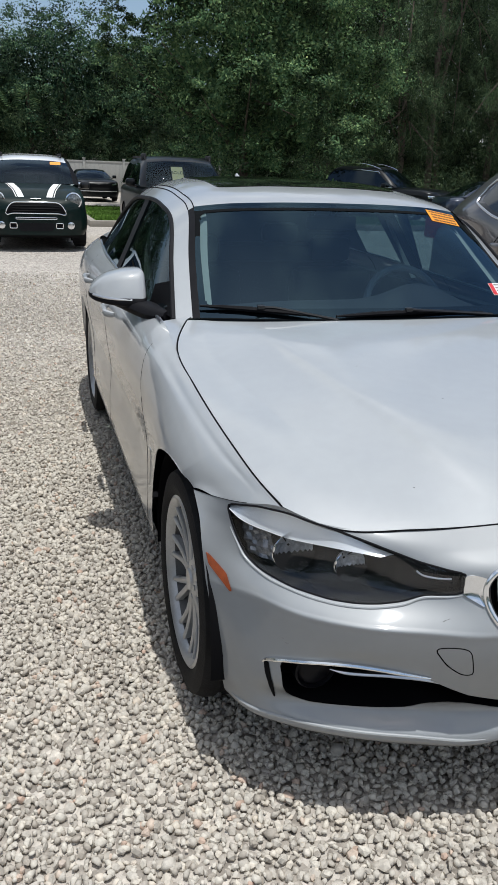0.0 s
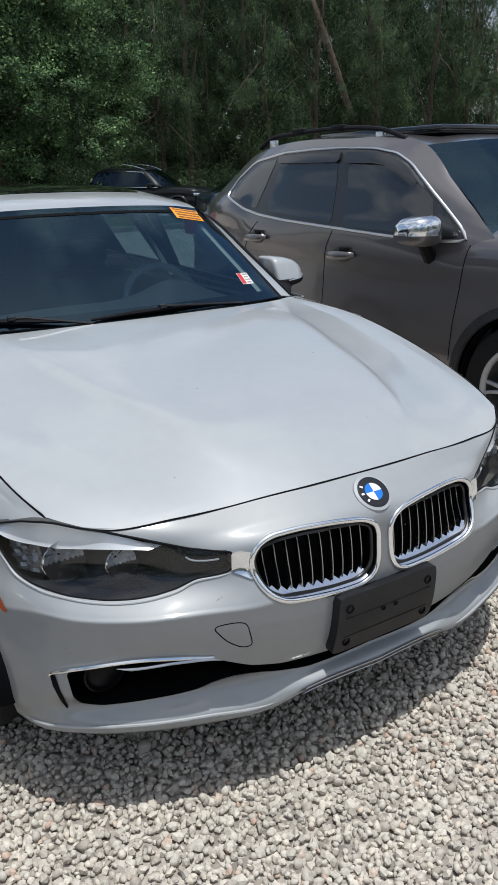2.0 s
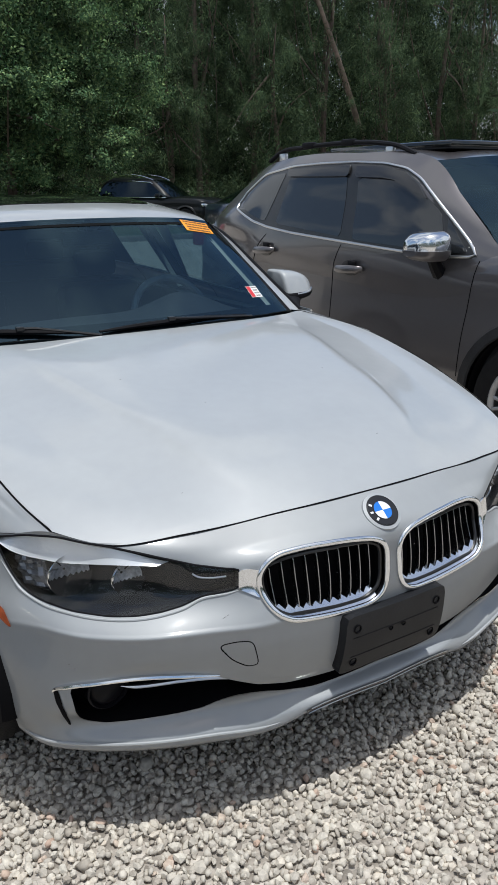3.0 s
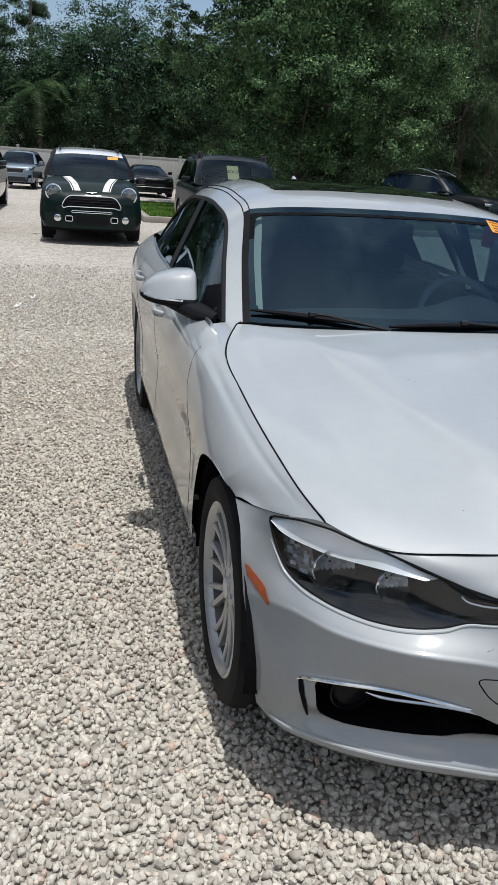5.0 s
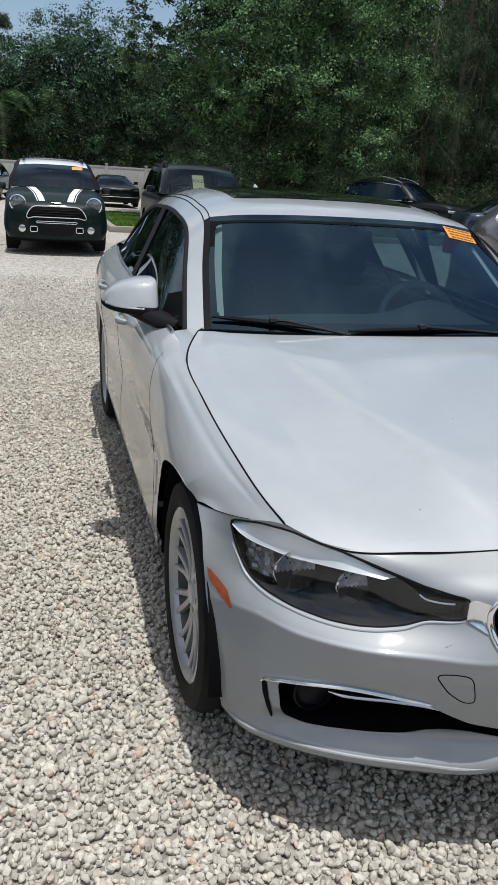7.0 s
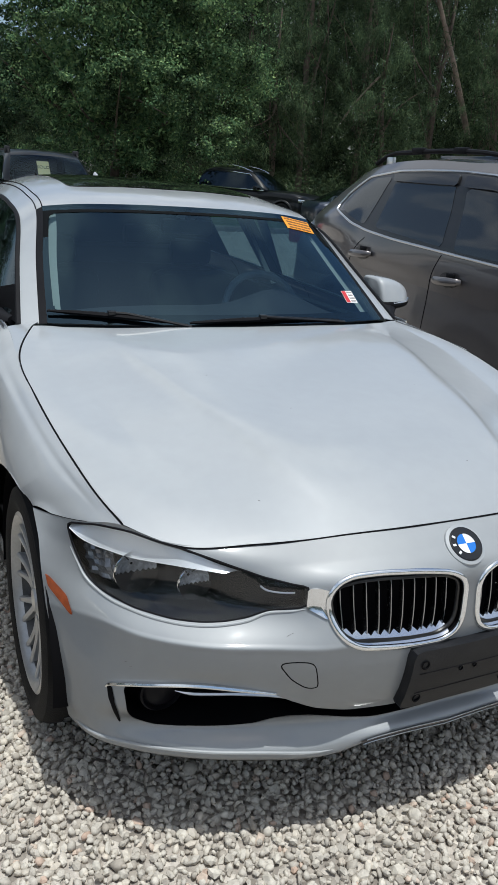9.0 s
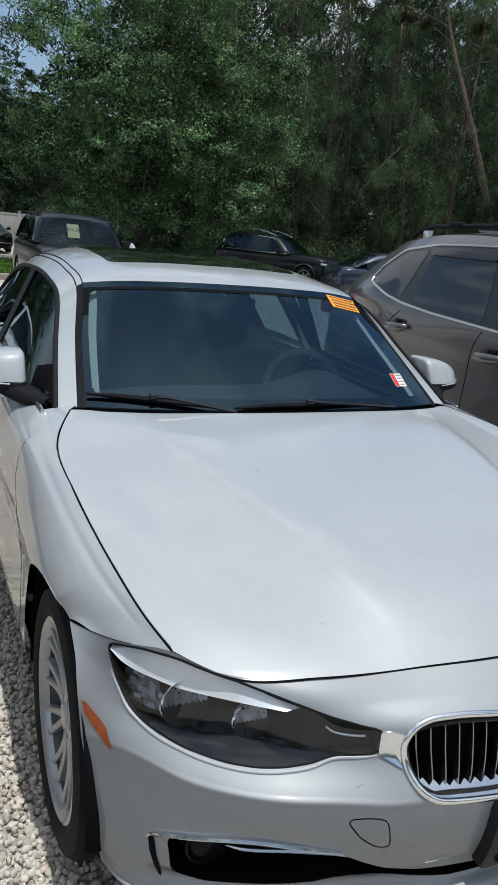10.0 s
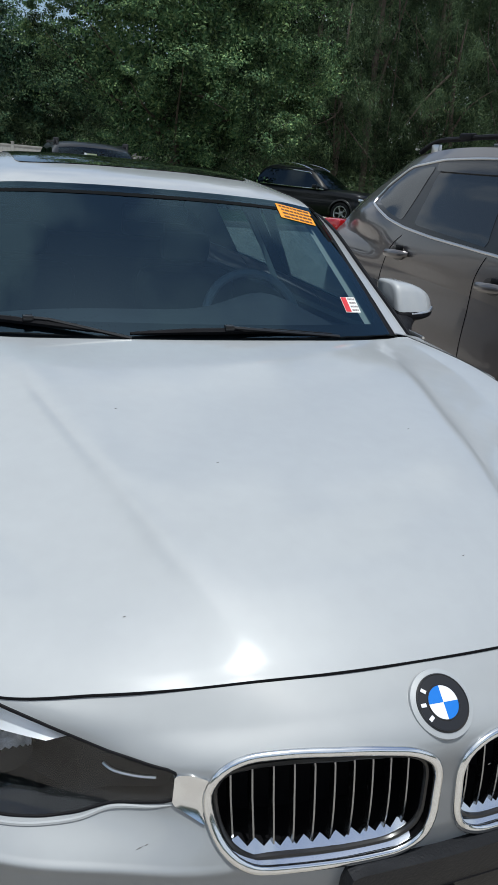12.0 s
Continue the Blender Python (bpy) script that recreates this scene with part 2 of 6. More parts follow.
def ring_on(bm, outline, tree, at, way, r, lift=0.0, sides=8, squash=1.0):
    """A bar that follows the outline on a surface."""
    tube(bm, [drape(tree, at(*p), way, lift) for p in outline], r, sides, closed=True, squash=squash, up=way)


def thing(name, label, category, m=None, group=""):
    ob = new(name)
    ob.empty_display_size = 0.2
    if m is not None:
        ob.matrix_world = m
    return tagged(ob, label, category, group)


def BM():
    return bmesh.new()


def lathe(bm, prof, n=48, axis="x", at=(0, 0, 0)):
    """Turns the profile (radius, offset along the axis) round an axis."""
    rows = []
    for r, o in prof:
        ring = []
        for i in range(n):
            a = 2 * math.pi * i / n
            p = (o, r * math.cos(a), r * math.sin(a)) if axis == "x" else (r * math.cos(a), o, r * math.sin(a)) if axis == "y" else (r * math.cos(a), r * math.sin(a), o)
            ring.append(bm.verts.new(Vector(p) + Vector(at)))
        rows.append(ring)
    for a, b in zip(rows, rows[1:]):
        for i in range(n):
            j = (i + 1) % n
            bm.faces.new((a[i], a[j], b[j], b[i]))
    return rows

# ---- ground: gravel lot, one sheet out to the horizon ----
def gravel_mat():
    m = bpy.data.materials.new("gravel")
    m.use_nodes = True
    n, l = m.node_tree.nodes, m.node_tree.links
    p = n["Principled BSDF"]
    p.inputs["Roughness"].default_value = 0.95
    co = n.new("ShaderNodeTexCoord")
    v = n.new("ShaderNodeTexVoronoi")
    v.inputs["Scale"].default_value = 42
    l.new(co.outputs["Object"], v.inputs["Vector"])
    bw = n.new("ShaderNodeSeparateColor")
    l.new(v.outputs["Color"], bw.inputs[0])
    r = n.new("ShaderNodeValToRGB")
    e = r.color_ramp.elements
    e[0].position, e[0].color = 0.0, (0.264, 0.236, 0.205, 1)
    e[1].position, e[1].color = 1.0, (0.670, 0.621, 0.554, 1)
    mid = e.new(.5)
    mid.color = (0.477, 0.433, 0.382, 1)
    l.new(bw.outputs[0], r.inputs[0])
    big = n.new("ShaderNodeTexNoise")
    big.inputs["Scale"].default_value, big.inputs["Detail"].default_value = .45, 6
    l.new(co.outputs["Object"], big.inputs["Vector"])
    mr = n.new("ShaderNodeMapRange")
    mr.inputs[1].default_value, mr.inputs[2].default_value, mr.inputs[3].default_value, mr.inputs[4].default_value = .3, .7, .74, 1.12
    patch = n.new("ShaderNodeTexNoise")
    patch.inputs["Scale"].default_value, patch.inputs["Detail"].default_value, patch.inputs["Roughness"].default_value = 5.0, 9, .75
    l.new(co.outputs["Object"], patch.inputs["Vector"])
    both = n.new("ShaderNodeMix")
    both.inputs[0].default_value = .5
    l.new(big.outputs[0], both.inputs[2])
    l.new(patch.outputs[0], both.inputs[3])
    l.new(both.outputs[0], mr.inputs[0])
    mul = n.new("ShaderNodeMix")
    mul.data_type, mul.blend_type = "RGBA", "MULTIPLY"
    mul.inputs[0].default_value = 1
    l.new(r.outputs[0], mul.inputs[6])
    l.new(mr.outputs[0], mul.inputs[7])
    l.new(mul.outputs[2], p.inputs["Base Color"])
    b = n.new("ShaderNodeBump")
    b.inputs["Strength"].default_value, b.inputs["Distance"].default_value = 1.0, .02
    b.invert = True
    l.new(v.outputs["Distance"], b.inputs["Height"])
    l.new(b.outputs[0], p.inputs["Normal"])
    return m


def stone_mat():
    m = bpy.data.materials.new("limestone")
    m.use_nodes = True
    n, l = m.node_tree.nodes, m.node_tree.links
    p = n["Principled BSDF"]
    p.inputs["Roughness"].default_value = 0.9
    g = n.new("ShaderNodeNewGeometry")
    r = n.new("ShaderNodeValToRGB")
    e = r.color_ramp.elements
    e[0].position, e[0].color = 0.0, (0.381, 0.341, 0.290, 1)
    e[1].position, e[1].color = 1.0, (0.674, 0.616, 0.535, 1)
    for pos, c in ((.2, (0.465, 0.428, 0.371, 1)), (.5, (0.537, 0.497, 0.434, 1)), (.8, (0.598, 0.558, 0.483, 1)), (.95, (0.630, 0.567, 0.478, 1)), (.985, (0.497, 0.354, 0.275, 1)), (.99, (0.641, 0.595, 0.519, 1))):
        x = e.new(pos)
        x.color = c
    l.new(g.outputs["Random Per Island"], r.inputs[0])
    co, t = n.new("ShaderNodeTexCoord"), n.new("ShaderNodeTexNoise")
    t.inputs["Scale"].default_value, t.inputs["Detail"].default_value = 90, 5
    l.new(co.outputs["Object"], t.inputs["Vector"])
    mr = n.new("ShaderNodeMapRange")
    mr.inputs[1].default_value, mr.inputs[2].default_value, mr.inputs[3].default_value, mr.inputs[4].default_value = .3, .7, .80, 1.08
    l.new(t.outputs[0], mr.inputs[0])
    mul = n.new("ShaderNodeMix")
    mul.data_type, mul.blend_type = "RGBA", "MULTIPLY"
    mul.inputs[0].default_value = 1
    l.new(r.outputs[0], mul.inputs[6])
    l.new(mr.outputs[0], mul.inputs[7])
    l.new(mul.outputs[2], p.inputs["Base Color"])
    b = n.new("ShaderNodeBump")
    b.inputs["Strength"].default_value, b.inputs["Distance"].default_value = .5, .003
    l.new(t.outputs[0], b.inputs["Height"])
    l.new(b.outputs[0], p.inputs["Normal"])
    return m


GRAVEL, STONE = gravel_mat(), stone_mat()
rng = np.random.default_rng(7)


def fast_mesh(name, verts, faces, material, smooth=False):
    """A mesh object from arrays of points and of faces with equal corners."""
    me = bpy.data.meshes.new(name)
    nf, c = faces.shape
    me.vertices.add(len(verts))
    me.vertices.foreach_set("co", np.ascontiguousarray(verts, np.float32).ravel())
    me.loops.add(nf * c)
    me.loops.foreach_set("vertex_index", faces.astype(np.int32).ravel())
    me.polygons.add(nf)
    me.polygons.foreach_set("loop_start", np.arange(0, nf * c, c, dtype=np.int32))
    me.update(calc_edges=True)
    me.polygons.foreach_set("use_smooth", np.full(nf, smooth))
    me.materials.append(material)
    return new(name, me)


bm = BM()
xs = np.concatenate([[-600, -120, -50], np.linspace(-25, 25, 60), [50, 120, 600]])
ys = np.concatenate([[-600, -120, -40], np.linspace(-15, 60, 80), [120, 250, 900]])
gg = np.zeros((len(xs), len(ys), 3))
for i, x in enumerate(xs):
    for j, y in enumerate(ys):
        gg[i, j] = (x, y, -.0108 + (.02 * noise.noise((x * .35, y * .35, 0)) - .02 if y > 6 else 0))
grid_mesh(bm, gg)
tagged(part("ground", bm, GRAVEL), "pale crushed limestone gravel lot in full sun", "gravel", kind="structure")


def stones(name, x0, x1, y0, y1, per, size, label, test=None, plain=False, smooth=False):
    """Loose crushed stones over a stretch of ground, as one mesh."""
    d = per ** -.5
    gx, gy = np.meshgrid(np.arange(x0, x1, d), np.arange(y0, y1, d))
    c = np.stack([gx.ravel(), gy.ravel()], 1)
    c += rng.uniform(-.48, .48, c.shape) * d
    if test is not None:
        c = c[test(c[:, 0], c[:, 1])]
    n = len(c)
    ico = BM()
    if plain:
        bmesh.ops.create_cube(ico, size=1.25)
        bmesh.ops.triangulate(ico, faces=ico.faces)
    else:
        bmesh.ops.create_icosphere(ico, subdivisions=1, radius=1)
    bv = np.array([v.co[:] for v in ico.verts])
    bf = np.array([[v.index for v in f.verts] for f in ico.faces])
    ico.free()
    s = size * rng.lognormal(0, .22, n)
    shape = rng.uniform(.65, 1.25, (n, 1, 3)) * np.array([1, 1, .72])
    v = bv[None] * rng.uniform(*((.62, 1.28) if smooth else (.82, 1.14)), (n, len(bv), 1)) * shape
    q = rng.normal(size=(n, 4))
    q /= np.linalg.norm(q, axis=1, keepdims=True)
    w, x, y, z = q.T
    R = np.stack([1 - 2 * (y * y + z * z), 2 * (x * y - z * w), 2 * (x * z + y * w), 2 * (x * y + z * w), 1 - 2 * (x * x + z * z), 2 * (y * z - x * w), 2 * (x * z - y * w), 2 * (y * z + x * w), 1 - 2 * (x * x + y * y)], 1).reshape(n, 3, 3)
    v = np.einsum("nij,nkj->nki", R, v) * s[:, None, None] * .5
    v[:, :, :2] += c[:, None, :]
    v[:, :, 2] += rng.uniform(*((-.012, -.003) if plain else (-.009, .003)), n)[:, None]
    f = bf[None] + (np.arange(n) * len(bv))[:, None, None]
    return tagged(fast_mesh(name, v.reshape(-1, 3), f.reshape(-1, 3), STONE, smooth), label, "gravel", kind="stuff")


open_ground = lambda x, y: ~((x > -.70) & (y > .80))
stones("gravel_stones", -2.2, 1.1, -.5, 3.0, 1950, .0212, "pale angular gravel stones lying loose", open_ground)
stones("gravel_stones", -2.2, 1.1, -.5, 3.0, 1750, .0215, "pale worn gravel stones lying loose", open_ground, smooth=True)
stones("gravel_stones", -3.4, -.2, 3.0, 10.5, 1800, .0245, "pale angular gravel stones farther along the lot", lambda x, y: (rng.uniform(0, 1, len(x)) < np.clip(1.0 - (y - 3.5) / 7.5, 0, 1)) & ~((x > -.8) & (y < 4.4)), plain=True)

# ---- the white sedan: its nose at y = 0, the car's length along +y, the ground at z = 0 ----
sedan = thing("sedan", "pearl white four-door sedan with twin chrome grilles on gravel", "car")
AXLE_F, AXLE_R = 0.775, 3.585

# front fascia: rows from the bonnet's cut line down to the lip, each from the centre to the wheel arch
FA = [(0, .136, .749), (.20, .147, .744), (.40, .186, .731), (.56, .224, .722), (.66, .272, .729), (.735, .345, .745), (.79, .425, .722), (.866, .615, .684)]
FB = [(0, .089, .720), (.20, .100, .714), (.37, .138, .699), (.50, .174, .691), (.62, .237, .692), (.715, .325, .700), (.79, .420, .692), (.868, .570, .668)]
FC = [(0, .046, .685), (.20, .058, .680), (.36, .096, .668), (.48, .152, .652), (.60, .222, .650), (.705, .308, .655), (.79, .412, .655), (.869, .530, .645)]
FD = [(0, .034, .610), (.20, .042, .605), (.36, .084, .612), (.47, .135, .604), (.60, .195, .594), (.71, .285, .595), (.795, .395, .600), (.872, .492, .600)]
FE = [(0, .027, .545), (.20, .033, .545), (.36, .043, .540), (.47, .073, .546), (.60, .122, .547), (.71, .207, .542), (.80, .342, .535), (.870, .450, .515)]
FM = [(0, .027, .530), (.20, .033, .530), (.36, .0425, .526), (.47, .0725, .532), (.60, .1215, .533), (.71, .2055, .528), (.80, .336, .516), (.868, .442, .497)]
FF = [(0, .027, .480), (.20, .032, .480), (.36, .043, .490), (.47, .0745, .490), (.60, .1245, .488), (.71, .204, .485), (.80, .325, .482), (.865, .434, .474)]
FG = [(0, .038, .400), (.20, .042, .400), (.36, .060, .412), (.47, .086, .425), (.60, .142, .432), (.71, .203, .425), (.80, .305, .418), (.857, .415, .412)]
FH = [(0, .056, .340), (.20, .060, .342), (.36, .076, .362), (.47, .096, .375), (.60, .138, .375), (.71, .196, .365), (.80, .298, .352), (.848, .405, .350)]
FI = [(0, .070, .302), (.20, .074, .302), (.36, .112, .312), (.47, .140, .302), (.60, .188, .296), (.71, .248, .290), (.797, .306, .288), (.841, .404, .285)]
FJ = [(0, .036, .274), (.20, .045, .272), (.31, .064, .247), (.47, .098, .260), (.60, .150, .260), (.71, .222, .254), (.792, .301, .248), (.831, .402, .240)]
FL = [(0, .036, .269), (.20, .045, .267), (.31, .063, .241), (.47, .097, .252), (.60, .149, .252), (.71, .221, .246), (.792, .300, .241), (.830, .402, .234)]
FK = [(0, .046, .254), (.20, .055, .252), (.31, .080, .220), (.47, .116, .224), (.60, .172, .224), (.71, .244, .220), (.785, .328, .216), (.815, .410, .208)]
KIDNEY = round_poly([(.349, .640), (.333, .667), (.298, .681), (.228, .687), (.133, .685), (.060, .676), (.028, .660), (.018, .635), (.020, .560), (.034, .530), (.068, .513), (.143, .514), (.222, .522), (.281, .533), (.314, .549), (.335, .571), (.347, .605)], .03, 4)
LAMP = round_poly([(.817, .704), (.767, .729), (.718, .736), (.628, .720), (.579, .706), (.514, .686), (.469, .672), (.411, .662), (.383, .661), (.386, .619), (.414, .612), (.466, .604), (.505, .590), (.55, .582), (.60, .577), (.651, .575), (.717, .578), (.766, .587), (.787, .602), (.801, .632), (.811, .665)], .012, 3)
INTAKE = round_poly([(.748, .412), (.694, .431), (.604, .440), (.539, .437), (.462, .427), (.43, .408), (.36, .372), (.28, .348), (.15, .338), (-.02, .336), (-.02, .303), (.20, .303), (.279, .312), (.35, .328), (.396, .337), (.432, .327), (.464, .309), (.517, .304), (.60, .300), (.679, .295), (.719, .306), (.741, .348)], .012, 3)

# a row close above the crease under the lamps keeps it crisp
FX = [tuple(a + (b - a) * .86 for a, b in zip(p, q)) for p, q in zip(FD, FE)]
FZ = [(x, y + .05, z + .04) for x, y, z in FA]
skin = loft([FZ, FA, FB, FC, FD, FX, FE, FM, FF, FG, FH, FI, FJ, FL, FK], 130, 178)
fas = loft([FA, FB, FC, FD, FX, FE, FM, FF, FG, FH, FI, FJ, FL, FK], 130, 164)
holes = np.zeros((129, 163), bool)
plain = fas.copy()
whole = BM()
grid_mesh(whole, skin)
mirrored(whole)
drop_loose(whole)
fas_tree = BVHTree.FromBMesh(whole)
whole.free()
lamp_quads = None
for poly in (KIDNEY, LAMP, INTAKE):
    fas, q = cut_grid(fas, poly, (0, 2))
    if poly is LAMP:
        lamp_quads = q
    holes |= q
# rims of the openings lie on the smooth surface
for i, j in zip(*np.nonzero((fas != plain).any(2))):
    hit = fas_tree.ray_cast(Vector((fas[i, j, 0], -1, fas[i, j, 2])), Vector((0, 1, 0)))[0]
    if hit is not None and abs(hit.y - fas[i, j, 1]) < .05:
        fas[i, j, 1] = hit.y
bm = BM()
grid_mesh(bm, fas, keep=~holes)
drop_loose(bm)
mirrored(bm)
bumper = part("front_bumper", bm, WHITE, sedan, "painted front bumper with stone chips")
bumper.shadow_terminator_geometry_offset, bumper.shadow_terminator_shading_offset = .6, .3
BROW = mat("brow_silver", (.80, .82, .84), .30, .25, coat=.6)
REFLECT = mat("dim_reflector", (.84, .85, .87), .34, .25, var=.45, scale=90)
INDICATOR = mat("indicator_facets", (.30, .31, .33), .22, .6, var=.5, scale=120)
LAMP_DARK = mat("lamp_dark", (.010, .010, .011), .5)
BEZEL = mat("lamp_bezel", (.010, .011, .013), .42, spec=.3, var=.2, scale=9)
INTO = (0, 1, 0)


SLAT = mat("slat_satin", (.34, .35, .36), .22, 1.0)
FOG = mat("fog_glass", (.004, .004, .006), .45, spec=.2)
SHELF = mat("shelf_satin", (.62, .66, .72), .24, 1.0)


def duct(poly, depth, name, label, s=1):
    """Walls that lead inwards from an opening, closed at the back."""
    bm = BM()
    o = resample(poly, 90)
    ring = [drape(fas_tree, (s * x, -1.0, z), INTO, -.001) for x, z in o]
    y1 = max(p.y for p in ring)
    rows = [[tuple(p) for p in ring], [(p.x, p.y + depth * .5, p.z) for p in ring], [(p.x, max(y1, p.y) + depth, p.z) for p in ring]]
    vs = grid_mesh(bm, np.array(rows), closed=True)
    bm.faces.new(vs[-1])
    return part(name, bm, BLACK_GAP, sedan, label)


for s in (1, -1):
    duct(KIDNEY, .06, "grille_duct", "black duct behind the grille", s)
    duct([(x if x > 0 else 0, z) for x, z in INTAKE], .09, "intake_duct", "black duct of the lower intake", s)

for s in (1, -1):
    # kidney grille: chrome frame, bright vertical slats and a bright lower shelf
    bm = BM()
    o = [(s * x, z) for x, z in resample(KIDNEY, 72)]
    at = lambda x, z: (x, -1.0, z)
    ring_on(bm, o, fas_tree, at, INTO, 0.0072, lift=0.002, sides=12, squash=.8)
    kid = part("kidney_grille", bm, CHROME, sedan, "chrome-framed kidney grille with vertical slats")
    bm = BM()
    inner = [((x - s * .185) * .95 + s * .185, (z - .6) * .90 + .6) for x, z in o]
    ring_on(bm, inner, fas_tree, at, INTO, 0.005, lift=-0.014)
    part("inner_frame", bm, GLOSS_BLACK, kid)
    for k in range(10):
        x = s * (.052 + .0288 * k)
        zs = [z for px, z in o if abs(px - x) < .02]
        lo, hi = min(zs) + .020, max(zs) - .012
        bm = BM()
        rows = []
        for t in np.linspace(0, 1, 7):
            z = lo + (hi - lo) * t
            p = drape(fas_tree, (x, -1, z), INTO, 0)
            d = .022 + .018 * (t - .3) ** 2
            rows.append([(p.x - .0013, p.y + d, z), (p.x + .0013, p.y + d, z), (p.x + .0030, p.y + d + .012, z), (p.x - .0030, p.y + d + .012, z)])
        grid_mesh(bm, np.array(rows), closed=True)
        part("slat", bm, SLAT, kid)
    bm = BM()
    shelf = []
    for k in range(24):
        x = s * (.045 + .285 * k / 23)
        zs = [z for px, z in o if abs(px - x) < .02]
        lo = min(zs) + .004
        p = drape(fas_tree, (x, -1, lo), INTO, 0)
        notch = .010 if k % 2 else 0
        shelf.append([(x, p.y + .004, lo), (x, p.y + .016, lo + .008), (x, p.y + .024 + notch * .6, lo + .013 + notch), (x, p.y + .034 + notch, lo + .008)])
    grid_mesh(bm, np.array(shelf))
    part("lower_shelf", bm, SHELF, kid)

    # headlamp: clear cover, black bowl, bright brow, two reflectors and amber side marker
    bm = BM()
    m, k = fas.shape[:2]
    g = fas * np.array([s, 1, 1])
    grid_mesh(bm, g, keep=lamp_quads, flip=s < 0)
    drop_loose(bm)
    lamp = part("headlamp", bm, GLASS_CLEAR, sedan, "clear plastic headlamp cover over a black bowl")
    lamp.visible_shadow = False
    bm = BM()
    g2 = g + np.array([0, .032, -.002])
    g2[..., 1] += .060 * np.clip((np.abs(g[..., 0]) - .50) / .06, 0, 1)
    grid_mesh(bm, g2, keep=lamp_quads, flip=s < 0)
    drop_loose(bm)
    rim = [e for e in bm.edges if len(e.link_faces) == 1]
    ext = bmesh.ops.extrude_edge_only(bm, edges=rim)["geom"]
    for v in ext:
        if isinstance(v, bmesh.types.BMVert):
            v.co = drape(fas_tree, (v.co.x, -1, v.co.z), INTO, -.002)
    bowl = part("lamp_bowl", bm, BEZEL, lamp, "satin black lamp bezel")
    bowl.shadow_terminator_geometry_offset, bowl.shadow_terminator_shading_offset = .8, .5
    bm = BM()
    seal = [(s * x, z) for x, z in resample(LAMP, 110)]
    ring_on(bm, seal, fas_tree, at, INTO, 0.0026, lift=-.001)
    part("seal", bm, BLACK_PLASTIC, lamp)
    # bright rolled edge of the bumper under the lamp
    bm = BM()
    edge_line = spline([(.814, .655), (.804, .628), (.789, .597), (.767, .582), (.717, .573), (.651, .570), (.60, .572), (.55, .577), (.505, .585), (.466, .599), (.414, .607), (.39, .613)], 60)
    tube(bm, [drape(fas_tree, (s * x, -1, z), INTO, .0005) for x, z in edge_line], [.0034 * min(1, .2 + i / 12, .2 + (59 - i) / 12) for i in range(60)], 8)
    part("rolled_edge", bm, WHITE, bumper)
    bm = BM()
    brow = []
    top = [(.815, .701), (.789, .716), (.758, .7285), (.724, .7325), (.684, .728), (.641, .719), (.600, .706), (.560, .692), (.520, .680)]
    low = [(.813, .694), (.797, .682), (.772, .676), (.748, .675), (.715, .673), (.681, .675), (.647, .677), (.600, .677), (.545, .674)]
    for a, b in zip(spline(top, 36), spline(low, 36)):
        row = []
        for t in np.linspace(0, 1, 5):
            x, z = a * (1 - t) + b * t
            p = drape(fas_tree, (s * x, -1, z), INTO, .0005 - .012 * (1 - t))
            row.append(tuple(p))
        brow.append(row)
    grid_mesh(bm, np.array(brow), flip=s < 0)
    part("brow", bm, BROW, lamp, "silver eyebrow strip")
    for cx, cz, r in ((.700, .642, .048), (.596, .640, .036)):
        p = drape(fas_tree, (s * cx, -1, cz), INTO, 0)
        c = Vector((p.x, p.y + .034, cz))
        bm = BM()
        lathe(bm, [(r * 1.0, -.016), (r * .97, -.014), (r * .75, .002), (r * .35, .014), (.003, .017)], 36, "y", c)
        refl = part("reflector", bm, REFLECT, lamp, "chrome reflector bowl", smooth=6)
        # dark shroud over the lower half, its upper edge cut in teeth
        bm = BM()
        n = 23
        top_row = [(c.x + r * 1.0 * math.cos(a), c.y - .026, c.z + r * (.03 + (.13 if k % 2 else .0)) * math.sin(a) ** .5) for k, a in enumerate(np.linspace(.001, math.pi - .001, n))]
        low_row = [(c.x + r * 1.02 * math.cos(a), c.y - .027, c.z - r * 1.02 * math.sin(a)) for a in np.linspace(.001, math.pi - .001, n)]
        grid_mesh(bm, np.array([top_row, low_row]))
        part("shroud", bm, BEZEL, refl)
        bm = BM()
        tube(bm, [(c.x + s * r * math.cos(a), c.y - .018, c.z + r * math.sin(a)) for a in np.linspace(-.6, .85, 20)], [.0004 + .0026 * math.sin(math.pi * i / 19) for i in range(20)], 6)
        part("reflector_rim", bm, CHROME, refl)
        for k in range(5):
            a = math.pi * (.12 + .76 * k / 4)
            bm = BM()
            tube(bm, [(c.x + q * math.cos(a), c.y + d, c.z + q * math.sin(a)) for q, d in ((r * .95, -.016), (r * .7, .002), (r * .3, .012))], .0014, 5)
            part("rib", bm, (SATIN, LAMP_DARK)[k % 2], refl)
    # indicator cell with crinkled facets
    bm = BM()
    rr = np.random.default_rng(31)
    cell = [[tuple(drape(fas_tree, (s * (.744 + .0066 * i + .012 * j / 9), -1, .606 + (.068 - .0011 * i) * j / 9), INTO, -.024 - .012 * rr.uniform())) for j in range(10)] for i in range(9)]
    grid_mesh(bm, np.array(cell), flip=s < 0)
    part("indicator_cell", bm, INDICATOR, lamp, "crinkled clear indicator cell", smooth=1)
    bm = BM()
    tube(bm, [drape(fas_tree, (s * x, -1, z), INTO, -.008) for x, z in spline([(.478, .652), (.468, .644), (.452, .641), (.413, .643)], 10)], .0022, 5)
    part("light_bar", bm, SATIN, lamp)
